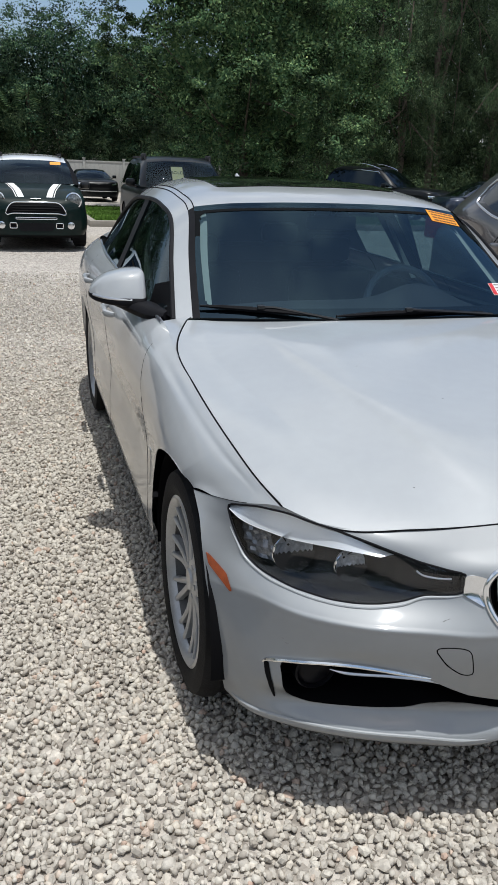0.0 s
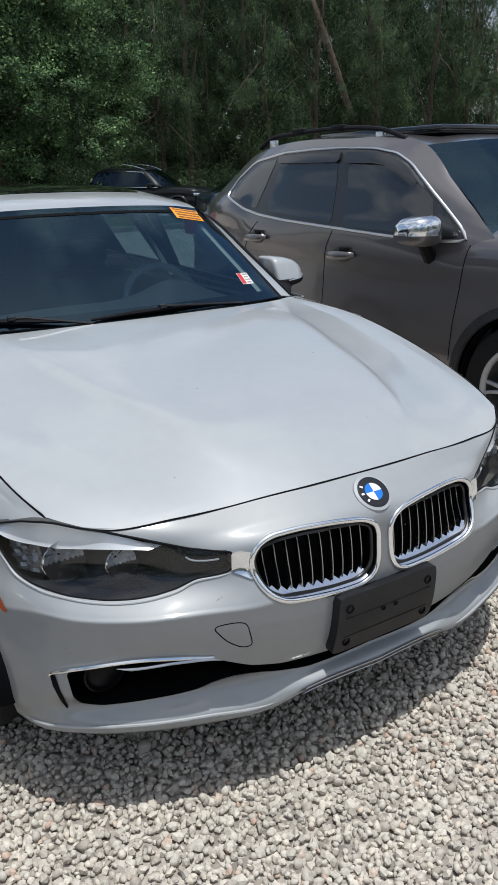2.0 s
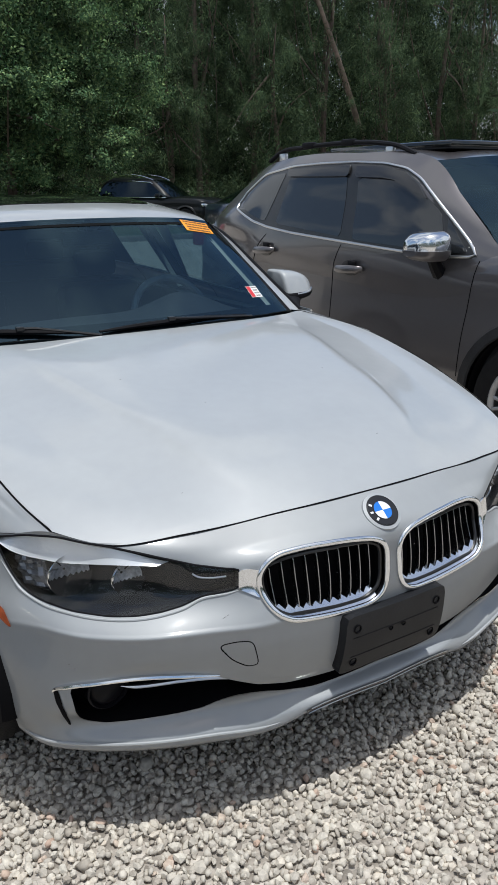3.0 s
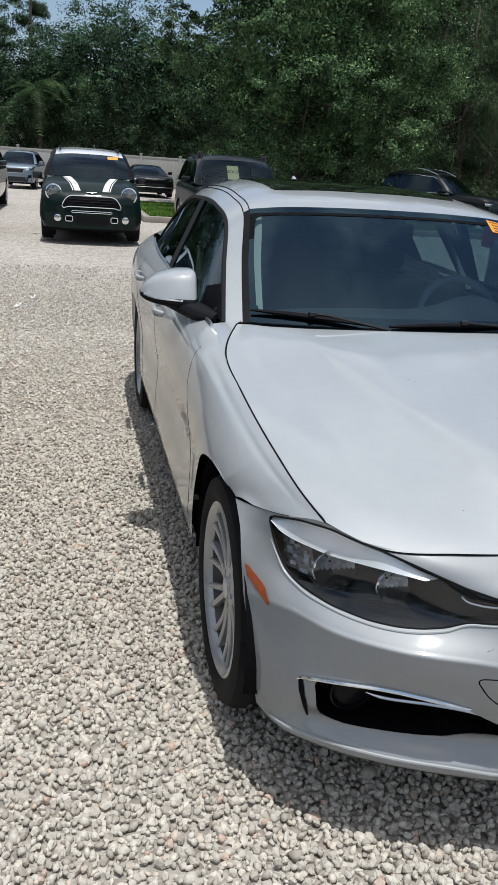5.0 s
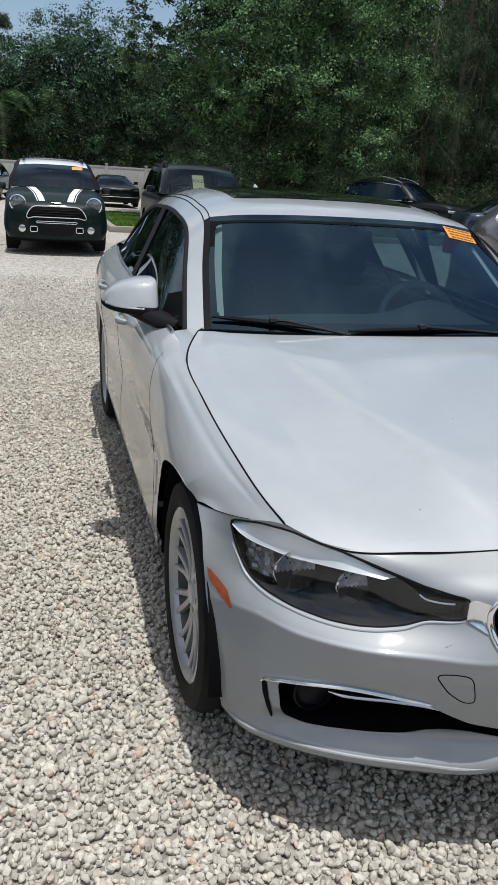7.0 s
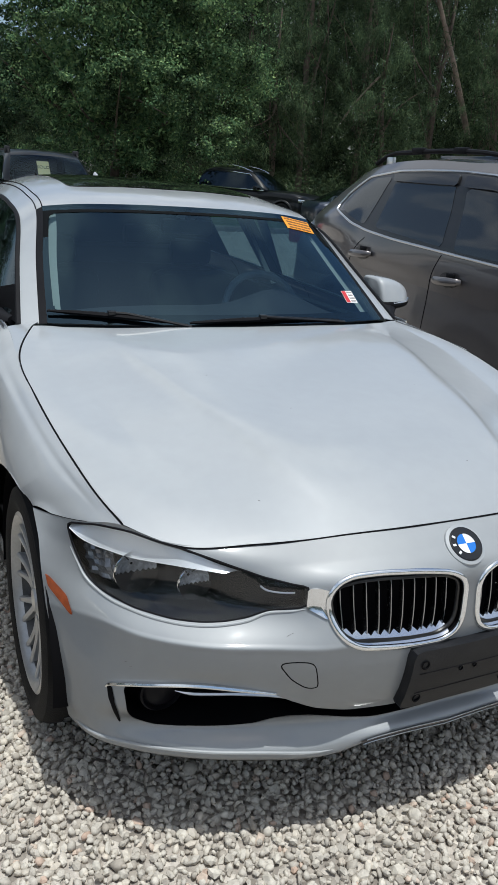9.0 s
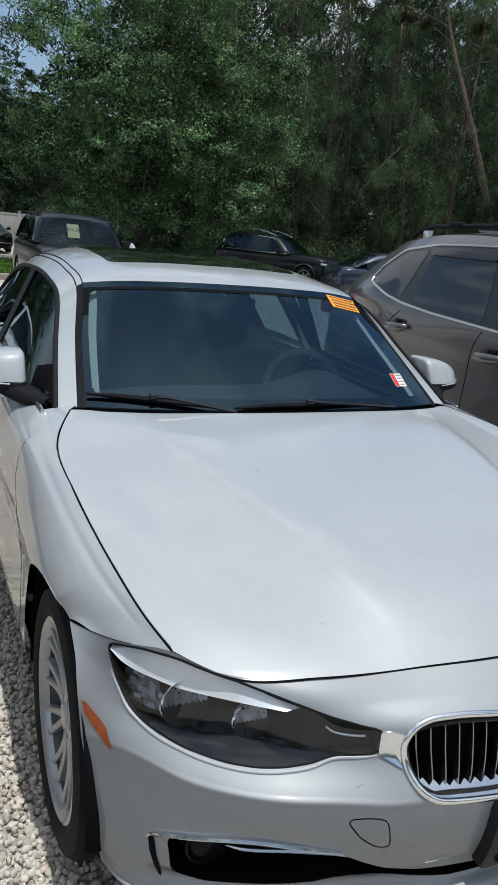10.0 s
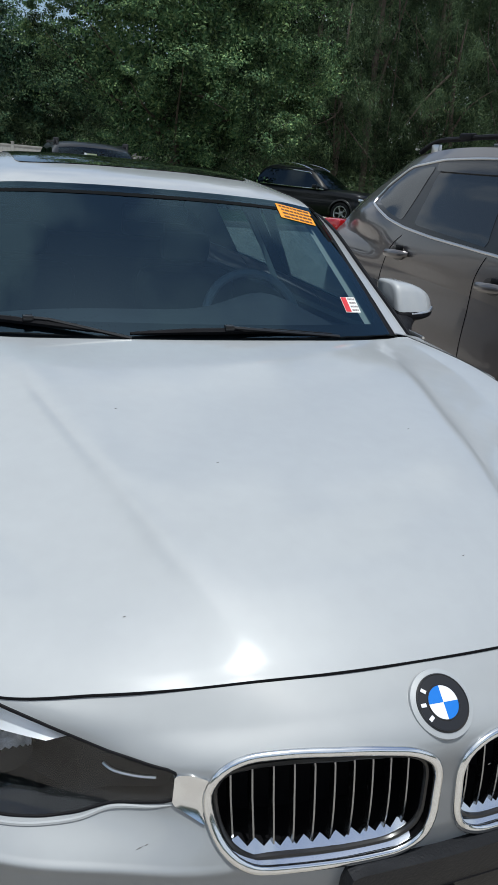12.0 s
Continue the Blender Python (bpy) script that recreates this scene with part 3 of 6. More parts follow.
    # the chrome wing between lamp and grille
    bm = BM()
    panel(bm, [(s * x, z) for x, z in resample(round_poly([(.388, .657), (.367, .660), (.344, .655), (.349, .632), (.354, .606), (.350, .592), (.369, .603), (.391, .615)], .003, 2), 32)], fas_tree, at, INTO, .004, .014, crown=-.002)
    part("chrome_wing", bm, CHROME, lamp, "chrome wing between lamp and grille")
    bm = BM()
    mk = [(s * x, z) for x, z in resample(round_poly([(.864, .580), (.856, .577), (.829, .553), (.823, .519), (.828, .520), (.861, .556)], .002, 3), 30)]
    tree_at = lambda x, z: (x, -1.0, z)
    panel(bm, mk, fas_tree, tree_at, INTO, .003, .008)
    part("side_marker", bm, AMBER, bumper, "amber side marker reflector")

    # chrome bars and fog lamp in the lower intake
    bm = BM()
    bar = [drape(fas_tree, (s * x, -1, z), INTO, .002) for x, z in spline([(.776, .396), (.770, .405), (.752, .415), (.694, .434), (.604, .444), (.539, .441), (.455, .429)], 34)]
    tube(bm, bar, [.0024 + .0050 * min(1, i / 10, (33.5 - i) / 5) for i in range(34)], 8, squash=.8)
    part("chrome_bar", bm, CHROME, bumper, "chrome trim bar over the lower intake")
    bm = BM()
    bar = [drape(fas_tree, (s * x, -1, z), INTO, -.012) for x, z in spline([(.655, .416), (.62, .414), (.536, .417), (.46, .412), (.418, .402)], 20)]
    tube(bm, bar, [.0072 * min(1, .25 + i / 5) for i in range(20)], 8, squash=.7)
    part("chrome_bar", bm, SATIN, bumper, "second satin bar inside the intake")
    bm = BM()
    p = drape(fas_tree, (s * .672, -1, .368), INTO, -.03)
    lathe(bm, [(.0005, .03), (.03, .035), (.042, .045), (.046, .035), (.05, .038), (.05, .07)], 28, "y", (p.x, p.y, p.z))
    part("fog_lamp", bm, FOG, bumper, "dark round fog lamp")
    bm = BM()
    panel(bm, [(s * x, z) for x, z in resample(round_poly([(.774, .400), (.772, .370), (.762, .335), (.745, .292), (.741, .294), (.754, .338), (.764, .372), (.766, .402)], .004, 3), 40)], fas_tree, at, INTO, .002, .004, rings=2)
    part("corner_slot", bm, BLACK_GAP, bumper, "dark curved slot beside the intake")
    bm = BM()
    tow = round_poly([(.462, .510), (.421, .514), (.386, .509), (.367, .438), (.392, .438), (.430, .466)], .014, 3)
    if s < 0:
        ring_on(bm, [(s * x, z) for x, z in resample(tow, 40)], fas_tree, at, INTO, .0016, lift=-.0004, sides=5)
        part("tow_cover_seam", bm, BLACK_GAP, bumper, "thin seam of the tow eye cover")
    else:
        bm.free()

# lip: the dark strip under the painted lip, and the plate bracket with its holes
lip_rows = [spline(L, 200) for L in (FJ, FL, FK)]
lip_top = lambda x: np.array([np.interp(abs(x), lip_rows[0][:, 0], lip_rows[0][:, c]) for c in (1, 2)])
lip_low = lambda x: np.array([np.interp(abs(x), lip_rows[2][:, 0], lip_rows[2][:, c]) for c in (1, 2)])
bm = BM()
crest_line = [p for p in lip_rows[0] if p[0] > .30 and p[1] < .37]
n = len(crest_line)
for s in (1, -1):
    tube(bm, [(s * x, y - .001, z + .001) for x, y, z in crest_line], [.0042 * min(1, .1 + i / 14, .1 + (n - 1 - i) / 10) for i in range(n)], 8)
    part("lip_crest", bm, WHITE, bumper)
    bm = BM()
band = []
for x in np.linspace(-.238, .238, 60):
    end = np.clip((.238 - abs(x)) / .012, .05, 1)
    (y0, z0), (y1, z1) = lip_top(x), lip_low(x)
    band.append([(x, y0 + (y1 - y0) * t * end - .0045, z0 + .001 + (z1 - z0) * t * end) for t in np.linspace(0, 1, 4)])
grid_mesh(bm, np.array(band))
part("lip_strip", bm, mat("lip_dark", (.024, .018, .021), .35, coat=.3), bumper, "dark strip along the lip")
for t in (0, 1):
    bm = BM()
    tube(bm, [(x, *(np.array(lip_top(x)) * (1 - t) + np.array(lip_low(x)) * t + np.array([-.006, .001]))) for x in np.linspace(-.225, .225, 40)], .0016, 6)
    part("lip_line", bm, SATIN, bumper, "thin bright line along the strip")
bm = BM()
panel(bm, resample(round_poly([(-.155, .508), (.155, .508), (.160, .352), (-.160, .352)], .018, 5), 60), fas_tree, at, INTO, .026, .03, rings=8)
bracket = part("plate_bracket", bm, mat("bracket_plastic", (.013, .014, .017), .48, spec=.35, var=.35, scale=9, bump=.25, bscale=220), sedan, "empty black number plate bracket")
for hx, hz in ((-.125, .475), (.125, .475), (-.125, .385), (.125, .385), (-.02, .445), (.02, .445)):
    bm = BM()
    p = drape(fas_tree, (hx, -1, hz), INTO, .026)
    rr = .009 if abs(hx) > .1 else .005
    lathe(bm, [(rr * 1.3, -.002), (rr, -.003), (rr * .8, .004), (.0004, .005)], 14, "y", p)
    part("bracket_hole", bm, BLACK_GAP, bracket)

for gz in (.400, .452):
    bm = BM()
    tube(bm, [drape(fas_tree, (x, -1, gz), INTO, .0262) for x in np.linspace(-.135, .135, 20)], .0012, 5)
    part("bracket_rib", bm, BLACK_PLASTIC, bracket)

# round badge on the nose
def badge(parent, c, n, r):
    q = Vector(n).to_track_quat("Z", "X").to_matrix().to_4x4()
    m0 = Matrix.Translation(c) @ q
    bm = BM()
    lathe(bm, [(r * 1.24, -.004), (r * 1.22, .001), (r * 1.03, .003)], 40, "z")
    bmesh.ops.transform(bm, matrix=m0, verts=bm.verts)
    b = part("badge", bm, WHITE, parent, "round blue and white badge in a raised ring")
    bm = BM()
    lathe(bm, [(r * 1.03, .001), (r * 1.02, .005), (r * .98, .006), (r * .96, .005), (r * .64, .0055), (r * .62, .0065), (r * .59, .0065)], 40, "z")
    bmesh.ops.transform(bm, matrix=m0, verts=bm.verts)
    part("black_ring", bm, GLOSS_BLACK, b)
    for k in range(4):
        bm = BM()
        vs = [bm.verts.new((0, 0, .006))] + [bm.verts.new((r * .6 * math.cos(a), r * .6 * math.sin(a), .006)) for a in np.linspace(k * math.pi / 2, (k + 1) * math.pi / 2, 9)]
        for i in range(1, 9):
            bm.faces.new((vs[0], vs[i], vs[i + 1]))
        bmesh.ops.transform(bm, matrix=m0, verts=bm.verts)
        part("quarter", bm, (BLUE, BADGE_WHITE)[k % 2], b)
    for k in range(3):
        a = math.pi / 2 + (1 - k) * .62
        bm = BM()
        box(bm, (-.0028, -.0045, .0055), (.0028, .0045, .0070), .0008, pose(r * .81 * math.cos(a), r * .81 * math.sin(a), 0, 0, 0, math.degrees(a) - 90))
        bmesh.ops.transform(bm, matrix=m0, verts=bm.verts)
        part("mark", bm, BADGE_WHITE, b)


c = drape(fas_tree, (0, -1, .7145), INTO, .002)
badge(sedan, c, (0, -.62, .78), .041)

# bonnet: lines from the centre out to the wing, front to back
H0 = [(0, .141, .753), (0, .26, .806), (0, .50, .858), (0, .85, .912), (0, 1.15, .952), (0, 1.318, .970)]
H1 = [(.15, .147, .751), (.16, .27, .807), (.19, .50, .860), (.23, .85, .914), (.26, 1.15, .953), (.27, 1.325, .970)]
H2 = [(.262, .163, .745), (.290, .29, .802), (.350, .48, .858), (.440, .85, .914), (.50, 1.15, .953), (.52, 1.355, .967)]
H3 = [(.350, .179, .737), (.385, .31, .790), (.450, .50, .845), (.540, .85, .902), (.59, 1.15, .944), (.57, 1.37, .966)]
H4 = [(.470, .203, .731), (.510, .33, .780), (.580, .53, .832), (.670, .86, .890), (.71, 1.15, .935), (.63, 1.39, .965)]
H5 = [(.621, .250, .725), (.648, .36, .774), (.695, .54, .826), (.742, .86, .886), (.765, 1.15, .931), (.67, 1.41, .965)]
H6 = [(.722, .338, .748), (.747, .418, .772), (.777, .585, .817), (.803, .87, .880), (.803, 1.14, .925), (.715, 1.425, .963)]
bm = BM()
hood = loft([H0, H1, H2, H3, H4, H5, H6], 90, 150)
hood[:2, :, 1] -= .003
hood[:2, :, 2] -= .002
hx, hy = hood[..., 0], hood[..., 1]
ridge = np.interp(hy, [.15, .23, .39, .68, .99, 1.25], [.225, .268, .334, .411, .482, .525])
fold = np.interp(hy, [.20, .30, .43, .63, .89, 1.10, 1.38], [.415, .477, .545, .622, .680, .705, .690])
edge = hood[:, -1:, 0]
fade = np.clip((hy - .16) / .30, 0, 1) * np.clip((1.36 - hy) / .45, 0, 1)
fade = fade * fade * (3 - 2 * fade)
# the raised middle ends in a soft step; outside it the bonnet dips to the fold and rises again to the wing
hood[..., 2] += fade * (.0100 / (1 + np.exp((hx - ridge - .012) / .0085)) - .002)
crest = np.where(hx < fold, (hx - ridge - .03) / (fold - ridge - .03), (edge - hx) / (edge - fold))
crest = np.clip(crest, 0, 1)
ker = np.array([1, 2, 3, 2, 1]) / 9
crest = np.apply_along_axis(lambda c: np.convolve(np.pad(c, 2, mode="edge"), ker, "valid"), 1, crest)
hood[..., 2] += np.clip((hy - .22) / .25, 0, 1) * np.clip((1.40 - hy) / .2, 0, 1) * -.0070 * crest
run = hy - hy[:1]
hood[..., 2] += .0045 * (1 - np.exp(-run / .045)) * np.exp(-(run / .22) ** 2) * np.clip((.72 - hx) / .25, 0, 1)
grid_mesh(bm, hood)
mirrored(bm)
rim = [e for e in bm.edges if len(e.link_faces) == 1]
for v in [g for g in bmesh.ops.extrude_edge_only(bm, edges=rim)["geom"] if isinstance(g, bmesh.types.BMVert)]:
    v.co += Vector((-.006 * np.sign(v.co.x) if abs(v.co.x) > .6 else 0, .006, -.02))
gap = BM()
tube(gap, [(x, y - .0015, z - .0015) for x, y, z in np.concatenate([(hood[0] * np.array([-1, 1, 1]))[:0:-2], hood[0, ::2]])], .0021, 5)
part("bonnet_gap", gap, BLACK_GAP, sedan)
bonnet = part("bonnet", bm, WHITE, sedan, "white bonnet with two raised creases", smooth=55)

# sides: lines from belt to sill, front to back
SB = [(.727, .337, .744), (.753, .418, .770), (.783, .585, .815), (.809, .87, .878), (.809, 1.14, .922), (.790, 1.45, .950), (.803, 2.2, .975), (.800, 3.0, 1.000), (.775, 3.6, 1.018), (.715, 4.2, 1.02), (.55, 4.52, .99)]
SC = [(.760, .381, .735), (.777, .445, .752), (.820, .60, .787), (.852, .87, .843), (.860, 1.14, .878), (.862, 1.45, .900), (.862, 2.2, .915), (.866, 3.0, .930), (.868, 3.6, .94), (.815, 4.2, .94), (.62, 4.57, .90)]
SD = [(.813, .474, .706), (.828, .53, .720), (.862, .64, .741), (.887, .87, .778), (.890, 1.14, .795), (.890, 1.45, .805), (.893, 2.2, .815), (.897, 3.0, .83), (.902, 3.6, .845), (.855, 4.2, .84), (.66, 4.60, .80)]
SE = [(.866, .615, .688), (.8685, .63, .692), (.8815, .68, .704), (.900, .87, .725), (.896, 1.14, .715), (.890, 1.45, .70), (.890, 2.2, .70), (.896, 3.0, .72), (.908, 3.6, .745), (.862, 4.2, .73), (.67, 4.61, .70)]
SF = [(.874, .690, .635), (.877, .70, .628), (.884, .73, .612), (.893, .87, .60), (.888, 1.14, .585), (.876, 1.45, .57), (.874, 2.2, .57), (.880, 3.0, .58), (.898, 3.6, .60), (.855, 4.2, .60), (.67, 4.62, .60)]
SG = [(.870, .500, .48), (.872, .56, .46), (.880, .65, .45), (.886, .87, .43), (.886, 1.14, .42), (.884, 1.45, .41), (.884, 2.2, .41), (.886, 3.0, .42), (.892, 3.6, .45), (.845, 4.2, .45), (.66, 4.62, .45)]
SH = [(.868, .460, .33), (.868, .56, .31), (.872, .65, .30), (.876, .87, .29), (.878, 1.14, .285), (.878, 1.45, .28), (.878, 2.2, .28), (.880, 3.0, .285), (.876, 3.6, .30), (.82, 4.2, .33), (.64, 4.60, .33)]
SI = [(.84, .460, .22), (.84, .56, .20), (.84, .65, .20), (.84, .87, .19), (.845, 1.14, .19), (.845, 1.45, .19), (.845, 2.2, .19), (.845, 3.0, .19), (.84, 3.6, .20), (.78, 4.2, .22), (.60, 4.58, .24)]
side = loft([SB, SC, SD, SE, SF, SG, SH, SI], 320, 90)
win = np.hanning(39)
win /= win.sum()
for j in range(90):
    for c in (0, 2):
        line_ = np.convolve(np.pad(side[:, j, c], 19, mode="edge"), win, "valid")
        side[:, j, c] += (line_ - side[:, j, c]) * np.clip((np.arange(320) - 38) / 46, 0, 1) * np.clip((312 - np.arange(320)) / 30, 0, 1)
# a soft groove below the shoulder, along the wing
across = np.arange(90)[None, :]
along = np.clip((side[..., 1] - .40) / .15, 0, 1) * np.clip((1.32 - side[..., 1]) / .25, 0, 1)
side[..., 2] -= .0022 * np.exp(-((across - 8.5) / 2.6) ** 2) * along
side[..., 0] -= .0020 * np.exp(-((across - 8.5) / 2.6) ** 2) * along
cutq = np.zeros((319, 89), bool)
arch = [(AXLE_F + .39 * math.cos(a), .325 + .39 * math.sin(a)) for a in np.linspace(-.7, math.pi + .7, 60)]
arch_r = [(AXLE_R + .39 * math.cos(a), .325 + .39 * math.sin(a)) for a in np.linspace(-.7, math.pi + .7, 60)]
for a in (arch, arch_r):
    side, q = cut_grid(side, a, (1, 2))
    cutq |= q
# everything ahead of the front arch and below the lamp belongs to the bumper
mid = (side[:-1, :-1] + side[1:, 1:]) / 2
cutq |= (np.arange(89)[None, :] >= 38) & (mid[..., 1] < .66)
bm = BM()
grid_mesh(bm, side, keep=~cutq)
drop_loose(bm)
mirrored(bm)
part("body_side", bm, WHITE, sedan, "white wings, doors and rear quarters", smooth=60)
bm = BM()
grid_mesh(bm, side)
mirrored(bm)
side_tree = BVHTree.FromBMesh(bm)
bm.free()


def seam(tree, pts, start, way, parent, r=.0013, material=None, name="shut_line", n=24):
    bm = BM()
    tube(bm, [drape(tree, start(*p), way, -.0002) for p in spline(pts, n)], r, 5)
    return part(name, bm, material or BLACK_GAP, parent)


for s in (1, -1):
    flank = lambda y, z: (s * 2.0, y, z)
    TO = (-s, 0, 0)
    doors = [[(1.335, .905), (1.33, .80), (1.27, .60), (1.25, .40), (1.30, .27)], [(2.40, .97), (2.41, .80), (2.40, .50), (2.39, .27)]]
    for line in doors:
        seam(side_tree, line, flank, TO, sedan)
    seam(side_tree, [(3.35, .98), (3.32, .80), (3.20, .62), (3.10, .45), (3.08, .28)], flank, TO, sedan)
    seam(side_tree, [(1.30, .262), (2.2, .262), (3.08, .262)], flank, TO, sedan)
    bm = BM()
    tube(bm, [(s * (x + .0004), y, z + .0012) for x, y, z in spline(FA, 120)[100:]], .0009, 5)
    part("wing_seam", bm, BLACK_GAP, sedan)
    for hy in (2.22, 3.12):
        bm = BM()
        p = drape(side_tree, flank(hy, .865 if hy < 3 else .882), TO, 0)
        pts = [(p.x + s * d, p.y + o, p.z + o * .02) for o, d in ((-.11, .004), (-.09, .026), (0, .034), (.09, .026), (.11, .004))]
        tube(bm, spline(pts, 18), [.008 + .005 * math.sin(math.pi * i / 17) for i in range(18)], 8, squash=1.3)
        part("door_handle", bm, WHITE, sedan, "white door handle with a bright edge")
    # side vent behind the arch, in the door's lower front
    bm = BM()
    panel(bm, resample(round_poly([(1.165, .60), (1.185, .60), (1.205, .46), (1.19, .46)], .006, 3), 24), side_tree, flank, TO, .003, .006)
    part("side_vent", bm, SATIN, sedan, "slim side vent")
    # wheel arch liner
    for ay, pts in ((AXLE_F, arch), (AXLE_R, arch_r)):
        bm = BM()
        rows = [[(s * x, ay + r * math.cos(a), .325 + r * math.sin(a)) for a in np.linspace(-.15, math.pi + .15, 40)] for x, r in ((.868, .387), (.85, .39), (.62, .40))]
        rows.append([(s * .62, ay, .4)] * 40)
        grid_mesh(bm, np.array(rows))
        part("arch_liner", bm, BLACK_GAP, sedan)

# glasshouse: lines from the centre out to the belt, front to back
W0 = [(0, 1.345, .972), (0, 1.64, 1.170), (0, 1.915, 1.340), (0, 2.25, 1.398), (0, 2.70, 1.424), (0, 3.15, 1.408), (0, 3.50, 1.345), (0, 4.05, 1.075)]
W1 = [(.30, 1.36, .972), (.29, 1.65, 1.168), (.285, 1.928, 1.336), (.29, 2.25, 1.393), (.29, 2.70, 1.419), (.29, 3.15, 1.402), (.29, 3.50, 1.338), (.30, 4.05, 1.072)]
W2 = [(.52, 1.40, .970), (.50, 1.685, 1.160), (.47, 1.953, 1.326), (.47, 2.25, 1.378), (.47, 2.70, 1.402), (.47, 3.15, 1.383), (.47, 3.50, 1.318), (.49, 4.03, 1.065)]
W3 = [(.665, 1.45, .966), (.625, 1.725, 1.148), (.578, 1.980, 1.312), (.572, 2.25, 1.354), (.568, 2.70, 1.374), (.565, 3.15, 1.352), (.57, 3.50, 1.285), (.62, 3.95, 1.055)]
W4 = [(.690, 1.46, .964), (.648, 1.735, 1.142), (.600, 1.990, 1.302), (.594, 2.25, 1.343), (.590, 2.70, 1.362), (.588, 3.15, 1.340), (.595, 3.48, 1.270), (.65, 3.90, 1.050)]
W5 = [(.752, 1.475, .955), (.708, 1.745, 1.115), (.662, 2.000, 1.262), (.655, 2.25, 1.303), (.650, 2.70, 1.318), (.648, 3.15, 1.290), (.665, 3.45, 1.210), (.72, 3.80, 1.035)]
W6 = [(.795, 1.46, .952), (.800, 1.75, .962), (.803, 2.00, .970), (.803, 2.30, .978), (.801, 2.70, .990), (.798, 3.15, 1.004), (.785, 3.45, 1.012), (.76, 3.80, 1.022)]
ws = loft([[p for p in L[:3]] for L in (W0, W1, W2, W3)], 30, 30)
bm = BM()
grid_mesh(bm, ws)
mirrored(bm)
wind = part("windscreen", bm, GLASS_WS, sedan, "tinted windscreen with a dark frit border")
wind.visible_shadow = False
ws_tree_bm = BM()
grid_mesh(ws_tree_bm, ws)
mirrored(ws_tree_bm)
ws_tree = BVHTree.FromBMesh(ws_tree_bm)
ws_tree_bm.free()
# black border of the glass, just under its surface
FRIT = mat("frit_black", (.006, .007, .008), .8, spec=.05)
bm = BM()
fr = loft([W0, W1, W2, W3], 316, 90)[:88] + np.array([0, .003, -.004])
uu, vv = np.meshgrid(np.linspace(0, 1, 87), np.linspace(0, 1, 89), indexing="ij")
du = np.maximum(np.maximum(.165 - uu, uu - .86), 0) / .09
dv = np.maximum(vv - .86, 0) / .09
keep = (du ** 2 + dv ** 2 > 1)
grid_mesh(bm, fr, keep=keep)
drop_loose(bm)
mirrored(bm)
part("frit_border", bm, FRIT, wind, "black border of the windscreen")
bm = BM()
full = loft([W0, W1, W2, W3], 106, 30)
roof_g = full[30:91]
grid_mesh(bm, roof_g)
mirrored(bm)
roof = part("roof", bm, WHITE, sedan, "white roof with a dark glass sunroof", smooth=50)
roof_tree_bm = BM()
grid_mesh(roof_tree_bm, roof_g)
mirrored(roof_tree_bm)
roof_tree = BVHTree.FromBMesh(roof_tree_bm)
roof_tree_bm.free()
bm = BM()
above = lambda x, y: (x, y, 3.0)
panel(bm, resample(round_poly([(-.425, 2.215), (.425, 2.215), (.43, 3.02), (-.43, 3.02)], .05, 5), 90), roof_tree, above, (0, 0, -1), .003, .004, rings=10)
part("sunroof", bm, ROOF_GLASS, roof, "dark glass sunroof panel")
bm = BM()
grid_mesh(bm, full[90:])
mirrored(bm)
part("rear_window", bm, FRIT, sedan, "dark rear window")
# roof rail and windscreen pillar in body colour, with the drip groove
bm = BM()
grid_mesh(bm, loft([W4, W5], 100, 8))
mirrored(bm)
part("pillar_rail", bm, WHITE, sedan, "white windscreen pillars and roof rails")
roof_strip = loft([W3, [(x, y, z - .003) for x, y, z in W4]], 100, 4)
for s in (1, -1):
    bm = BM()
    grid_mesh(bm, roof_strip[:29] * np.array([s, 1, 1]), flip=s < 0)
    part("screen_strip", bm, BLACK_PLASTIC, sedan, "dark strip beside the windscreen")
    bm = BM()
    grid_mesh(bm, roof_strip[28:] * np.array([s, 1, 1]), flip=s < 0)
    part("roof_groove", bm, WHITE, sedan, "painted groove along the roof")
for s in (1, -1):
    for L, dz in ((W3, .001), (W4, .001)):
        bm = BM()
        tube(bm, [(s * x, y, z + dz) for x, y, z in spline(L, 100)[28:86]], .0022, 5)
        part("groove_line", bm, BLACK_GAP, sedan)
gl = loft([[(x - .004, y, z) for x, y, z in W5], W6], 120, 20)
for s in (1, -1):
    for a, b in ((6, 66), (65, 106)):
        bm = BM()
        grid_mesh(bm, gl[a:b] * np.array([s, 1, 1]), flip=s < 0)
        part("side_window", bm, GLASS_SIDE, sedan, "dark tinted side window")
for s in (1, -1):
    for line, r, m_ in ((W5, .009, BLACK_PLASTIC), (W6, .006, SATIN)):
        bm = BM()
        tube(bm, [(s * (x + .003), y, z) for x, y, z in spline(line, 80)], r, 6)
        part("window_trim", bm, m_, sedan)
    bm = BM()
    a, b = spline(W5, 200), spline(W6, 200)
    for i, w in ((110, .05),):
        g = np.array([[a[j] * (1 - t) + b[j] * t for t in np.linspace(0, 1, 8)] for j in (i - 4, i + 4)]) * np.array([s, 1, 1])
        g[..., 0] += s * .004
        grid_mesh(bm, g)
    part("door_pillar", bm, BLACK_PLASTIC, sedan, "black pillar between the doors")

